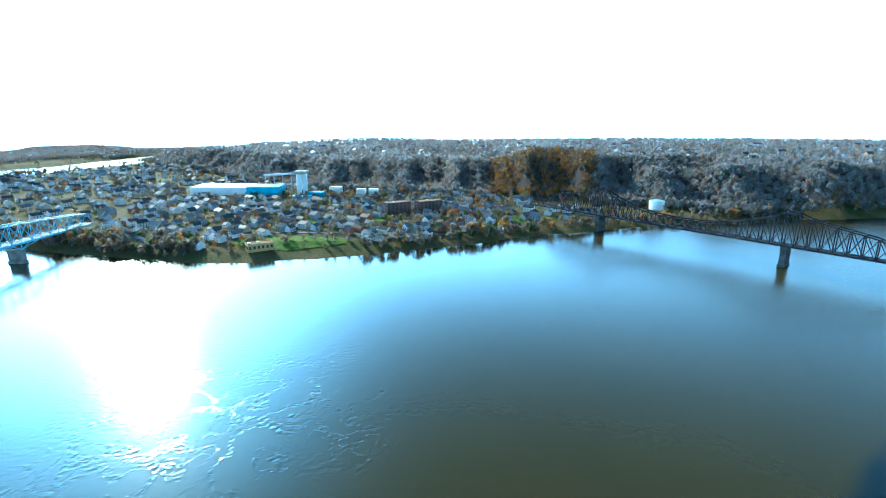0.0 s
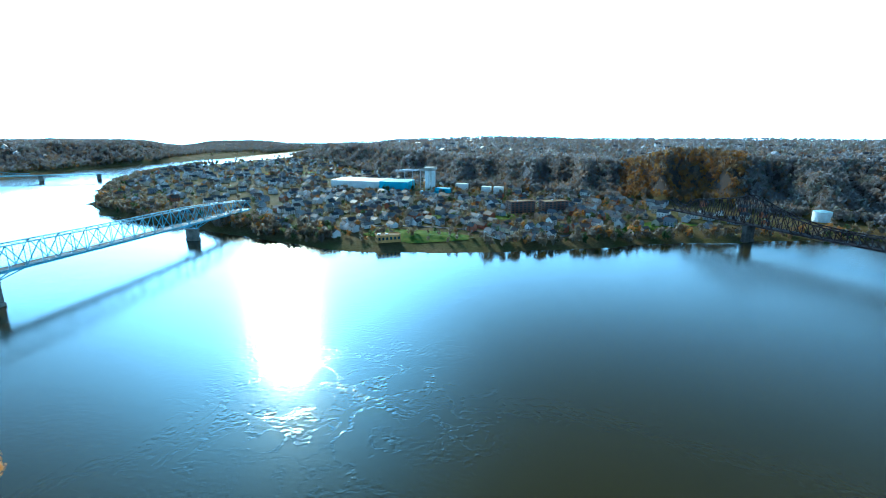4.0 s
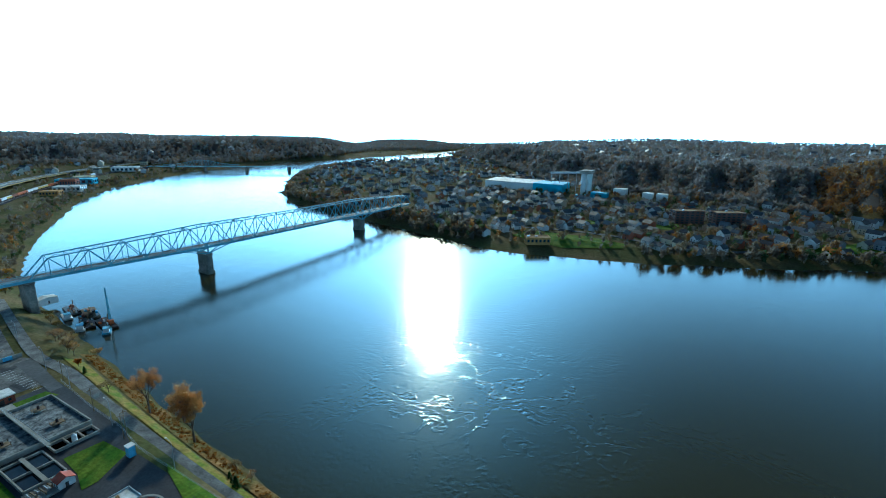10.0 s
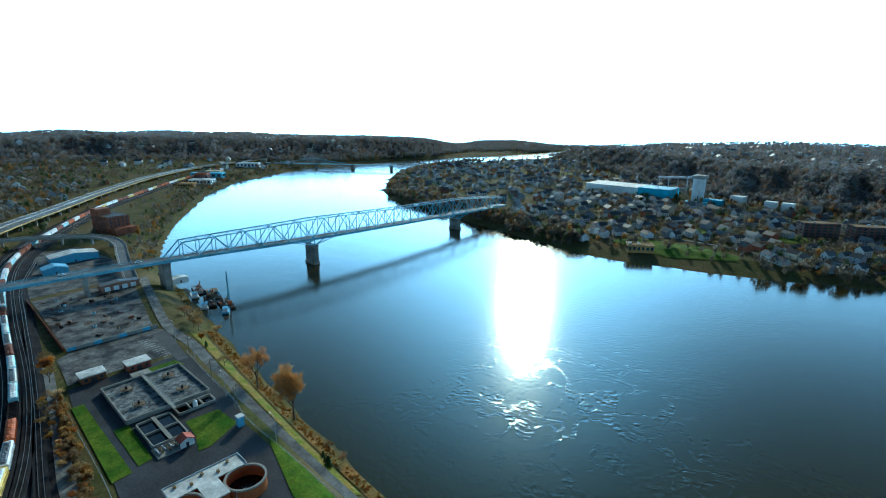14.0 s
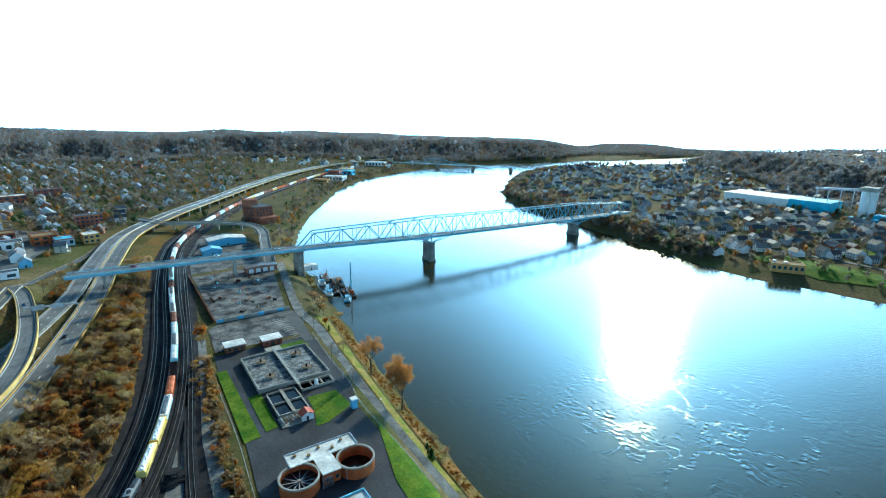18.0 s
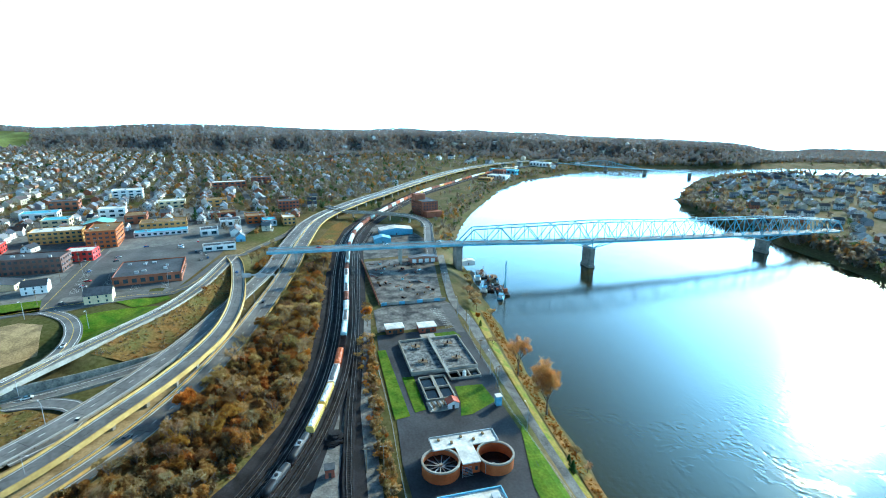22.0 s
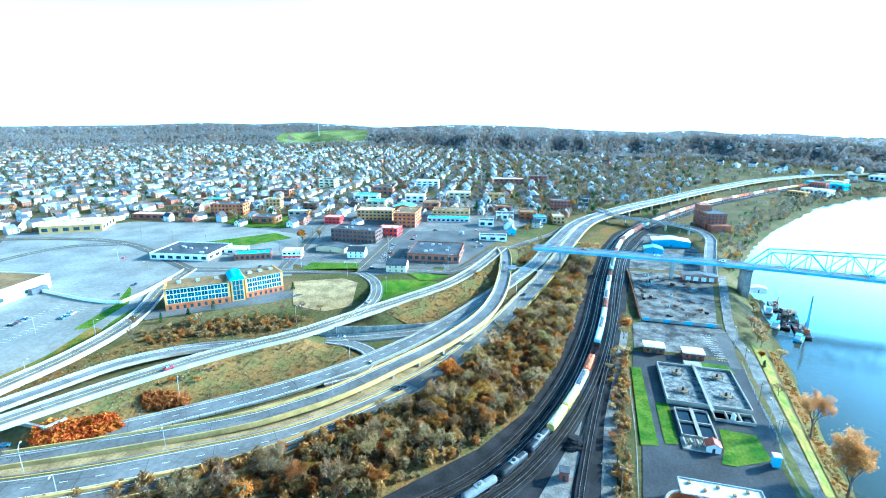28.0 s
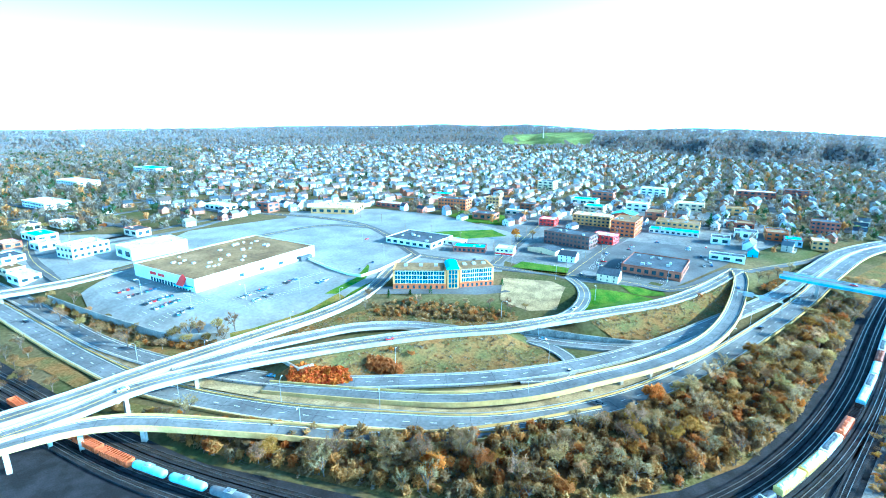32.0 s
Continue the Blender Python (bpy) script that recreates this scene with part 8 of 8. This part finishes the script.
for row_y, row_x, n, ang in ((-330, -105, 7, 80), (-318, -107, 6, 80), (-352, -103, 7, 80), (-366, -102, 6, 80), (-300, -112, 5, 80), (-296, -150, 8, 95), (-284, -152, 7, 95), (-300, -185, 4, 95), (-283, -200, 4, 95)):
    for k in range(n):
        if random.random() < 0.85:
            car_at.append((row_x - k * 2.9 * abs(math.sin(math.radians(ang))), row_y + random.uniform(-0.5, 0.5) - k * 0.6, ang + random.choice((0, 180)) + random.uniform(-3, 3)))
for x, y, a in ((-372, -150, 90), (-385, -152, 92), (-440, -85, 10), (-446, -90, 12), (-452, -95, 12), (-430, -82, 10), (-470, -110, 100), (-478, -112, 100), (-458, -80, 14), (-424, -86, 14), (-340, -150, 70), (-480, -140, 100), (-490, -100, 10), (-320, -235, 20), (-360, -270, 20), (-330, -300, 100),
                (-310, -356, 10), (-260, -292, 40), (-240, -285, 40), (-410, -160, 10), (-436, -150, 100), (-448, -152, 100)):
    car_at.append((x, y, a))
first_car = True
for x, y, a in car_at:
    m = pose(x, y, gz(x, y) + 0.2, 0, 0, a)
    if first_car:
        car.matrix_basis = m
        first_car = False
    else:
        copy_thing(car, m)


def drive(ln, f, side, flip=0):
    i = int(f * (len(ln) - 2))
    p, q = ln[i], ln[i + 1]
    d = (q - p) / np.linalg.norm(q - p)
    copy_thing(car, pose(p[0] - d[1] * side, p[1] + d[0] * side, p[2] + 0.02, 0, 0, math.degrees(math.atan2(d[1], d[0])) + flip))


for ln, f, side in ((ln1, 0.29, 2), (ln1, 0.33, -2), (ln2, 0.21, 2), (ln1, 0.36, 2), (ln4b, 0.18, 1), (ln4b, 0.42, -2), (ln3, 0.9, 1), (ln5, 0.75, 1), (ln6, 0.7, 1), (ln1, 0.12, 2), (ln2, 0.5, 2), (ln4c, 0.4, 1)):
    drive(ln, f, side)
for s_ in (40, 95, 140, 230):
    p = on_bridge(s_, 2)
    copy_thing(car, pose(p.x, p.y, p.z + 0.02, 0, 0, 85))

# painted stalls in the car parks
def stalls(name, rows):
    bm = bmesh.new()
    for x, y, n, ang in rows:
        c, s = math.cos(math.radians(ang)), math.sin(math.radians(ang))
        for k in range(n):
            p = Vector((x + c * k * 2.9, y + s * k * 2.9, 0))
            q = p + Vector((-s, c, 0)) * 5.2
            p.z, q.z = gz(p.x, p.y) + 0.42, gz(q.x, q.y) + 0.42
            beam(bm, p, q, 0.14, 0.02)
    tagged(part(name, bm, M["paint_white"]), "white painted stall lines in the car parks", "road marking", kind="stuff")


stalls("stall_lines", [(-98, -300 - k * 17, 14, 190 - k) for k in range(6)] + [(-145, -278 - k * 16, 26, 184) for k in range(2)] + [(-360, -95 - k * 18, 20, 190) for k in range(4)] + [(-262, 79, 12, 184)])

# ---- street lamps, sign gantry, poles ----
lamp = thing("street_lamp", "tall grey street lamp with a curved arm", "street lamp", "street lamps")
bm = bmesh.new()
tube(bm, (0, 0, -0.5), (0, 0, 10.5), 0.16, 0.1, 8)
part("pole", bm, M["grey_steel"], lamp)
bm = bmesh.new()
pts_ = [Vector((0, 0, 10.4)), Vector((0.6, 0, 11.1)), Vector((1.6, 0, 11.5)), Vector((2.8, 0, 11.6))]
for a, b in zip(pts_[:-1], pts_[1:]):
    tube(bm, a, b, 0.08, n=6)
part("arm", bm, M["grey_steel"], lamp)
part("lamp_head", boxed(2.6, 3.5, -0.2, 0.2, 11.48, 11.68), M["frame_white"], lamp)
spots_l = [(-76, -262, 30), (-96, -153, 40), (-102, -176, 220), (-153, -158, 220), (-232, -125, 300), (-205, -104, 220), (-73, -207, 30), (-126, -140, 45), (-240, -62, 60), (-243, -157, 100), (-172, -96, 60), (-290, -42, 70), (-330, -38, 70), (-380, -24, 70), (-430, -20, 250), (-300, -122, 10), (-345, -140, 0), (-360, -95, 90), (-100, -240, 90),
           (-150, -241, 90), (-190, -246, 90), (-318, -160, 0), (-330, -205, 0), (-400, -160, 90), (-470, -175, 90), (-120, -300, 0), (-150, -290, 0), (-110, -350, 0), (-180, -275, 0), (-280, -300, 0), (-300, -350, 0), (-250, 84, 180), (-205, 80, 180), (-160, 79, 180), (-280, 86, 180), (-330, 92, 180)]
for i, (x, y, a) in enumerate(spots_l):
    m = pose(x, y, gz(x, y), 0, 0, a)
    if i == 0:
        lamp.matrix_basis = m
    else:
        copy_thing(lamp, m)
pole = thing("utility_pole", "weathered wooden utility pole with a crossarm", "utility pole", "utility poles")
bm = bmesh.new()
tube(bm, (0, 0, -0.6), (0, 0, 11), 0.18, 0.12, 7)
part("pole", bm, M["timber"], pole)
part("crossarm", boxed(-1.2, 1.2, -0.08, 0.08, 10.0, 10.2), M["timber"], pole)
for x in (-1.0, 0, 1.0):
    part("insulator", boxed(x - 0.06, x + 0.06, -0.06, 0.06, 10.2, 10.4), M["frame_white"], pole)
for i, (x, y) in enumerate([(-192, 78), (-194, 80), (-222, 81), (-262, 86), (-150, 14), (-150, 20)] + [(-340 - k * 45, -163 - k * 5) for k in range(8)] + [(-330 - k * 45, -222 - k * 12) for k in range(7)] + [(-355 - k * 4, -240 - k * 40) for k in range(6)] + [(-100 - k * 6, -470 - k * 22) for k in range(5)]):
    m = pose(x, y, gz(x, y), 0, 0, 80)
    if i == 0:
        pole.matrix_basis = m
    else:
        copy_thing(pole, m)
gantry = thing("sign_gantry", "steel gantry carrying road signs over the expressway", "road sign")
ga, gb = Vector((-364, -52, 12)), Vector((-358, -26, 12))
for p in (ga, gb):
    member("post", p, p + Vector((0, 0, 8)), 0.4, gantry, M["grey_steel"])
member("truss_beam", ga + Vector((0, 0, 8)), gb + Vector((0, 0, 8)), 0.5, gantry, M["grey_steel"], 0.9)
for k in (0.25, 0.62):
    p = ga.lerp(gb, k) + Vector((0.6, 0, 7.8))
    part("sign_panel", boxed(p.x - 0.08, p.x + 0.08, p.y - 3, p.y + 3, p.z - 1.6, p.z + 1.6), M["grey_steel"], gantry)
    part("sign_face", boxed(p.x - 0.16, p.x - 0.1, p.y - 2.9, p.y + 2.9, p.z - 1.5, p.z + 1.5), M["leaf_green"], gantry, "green sign with plain white bars")
# small brick hut and gravel pile by the sidings
hut = thing("track_hut", "small dark brick hut beside the sidings", "hut", m=pose(-152, 1.5, 9.6))
part("wall", boxed(-1.5, 1.5, -1.6, 1.6, -0.4, 3.4), M["brick"], hut)
part("roof", boxed(-1.8, 1.8, -1.9, 1.9, 3.4, 3.65), M["roof_dark"], hut)
part("door", boxed(1.5, 1.56, -0.5, 0.5, 0, 2.1), M["door"], hut)
rp = np.random.RandomState(4)
bm = bmesh.new()
for k in range(160):
    a, r = rp.uniform(0, 6.28), 5 * math.sqrt(rp.rand())
    h = 2.2 * (1 - r / 5.2)
    c = Vector((-172 + r * math.cos(a), 4 + r * math.sin(a) * 0.8, 9.8 + h * rp.uniform(0.5, 1)))
    s = rp.uniform(0.3, 0.8)
    box(bm, c.x - s, c.x + s, c.y - s, c.y + s, c.z - 1.5, c.z + s * 0.3)
tagged(part("gravel_pile", bm, M["ballast"]), "dark heap of ballast stones by the track", "gravel", kind="stuff")
mast = thing("radio_mast", "slim white radio mast on the green hill", "mast")
bm = bmesh.new()
tube(bm, (-1930, -1070, 30), (-1930, -1070, 100), 1.3, 0.6, 6)
part("pole", bm, M["white_wall"], mast)
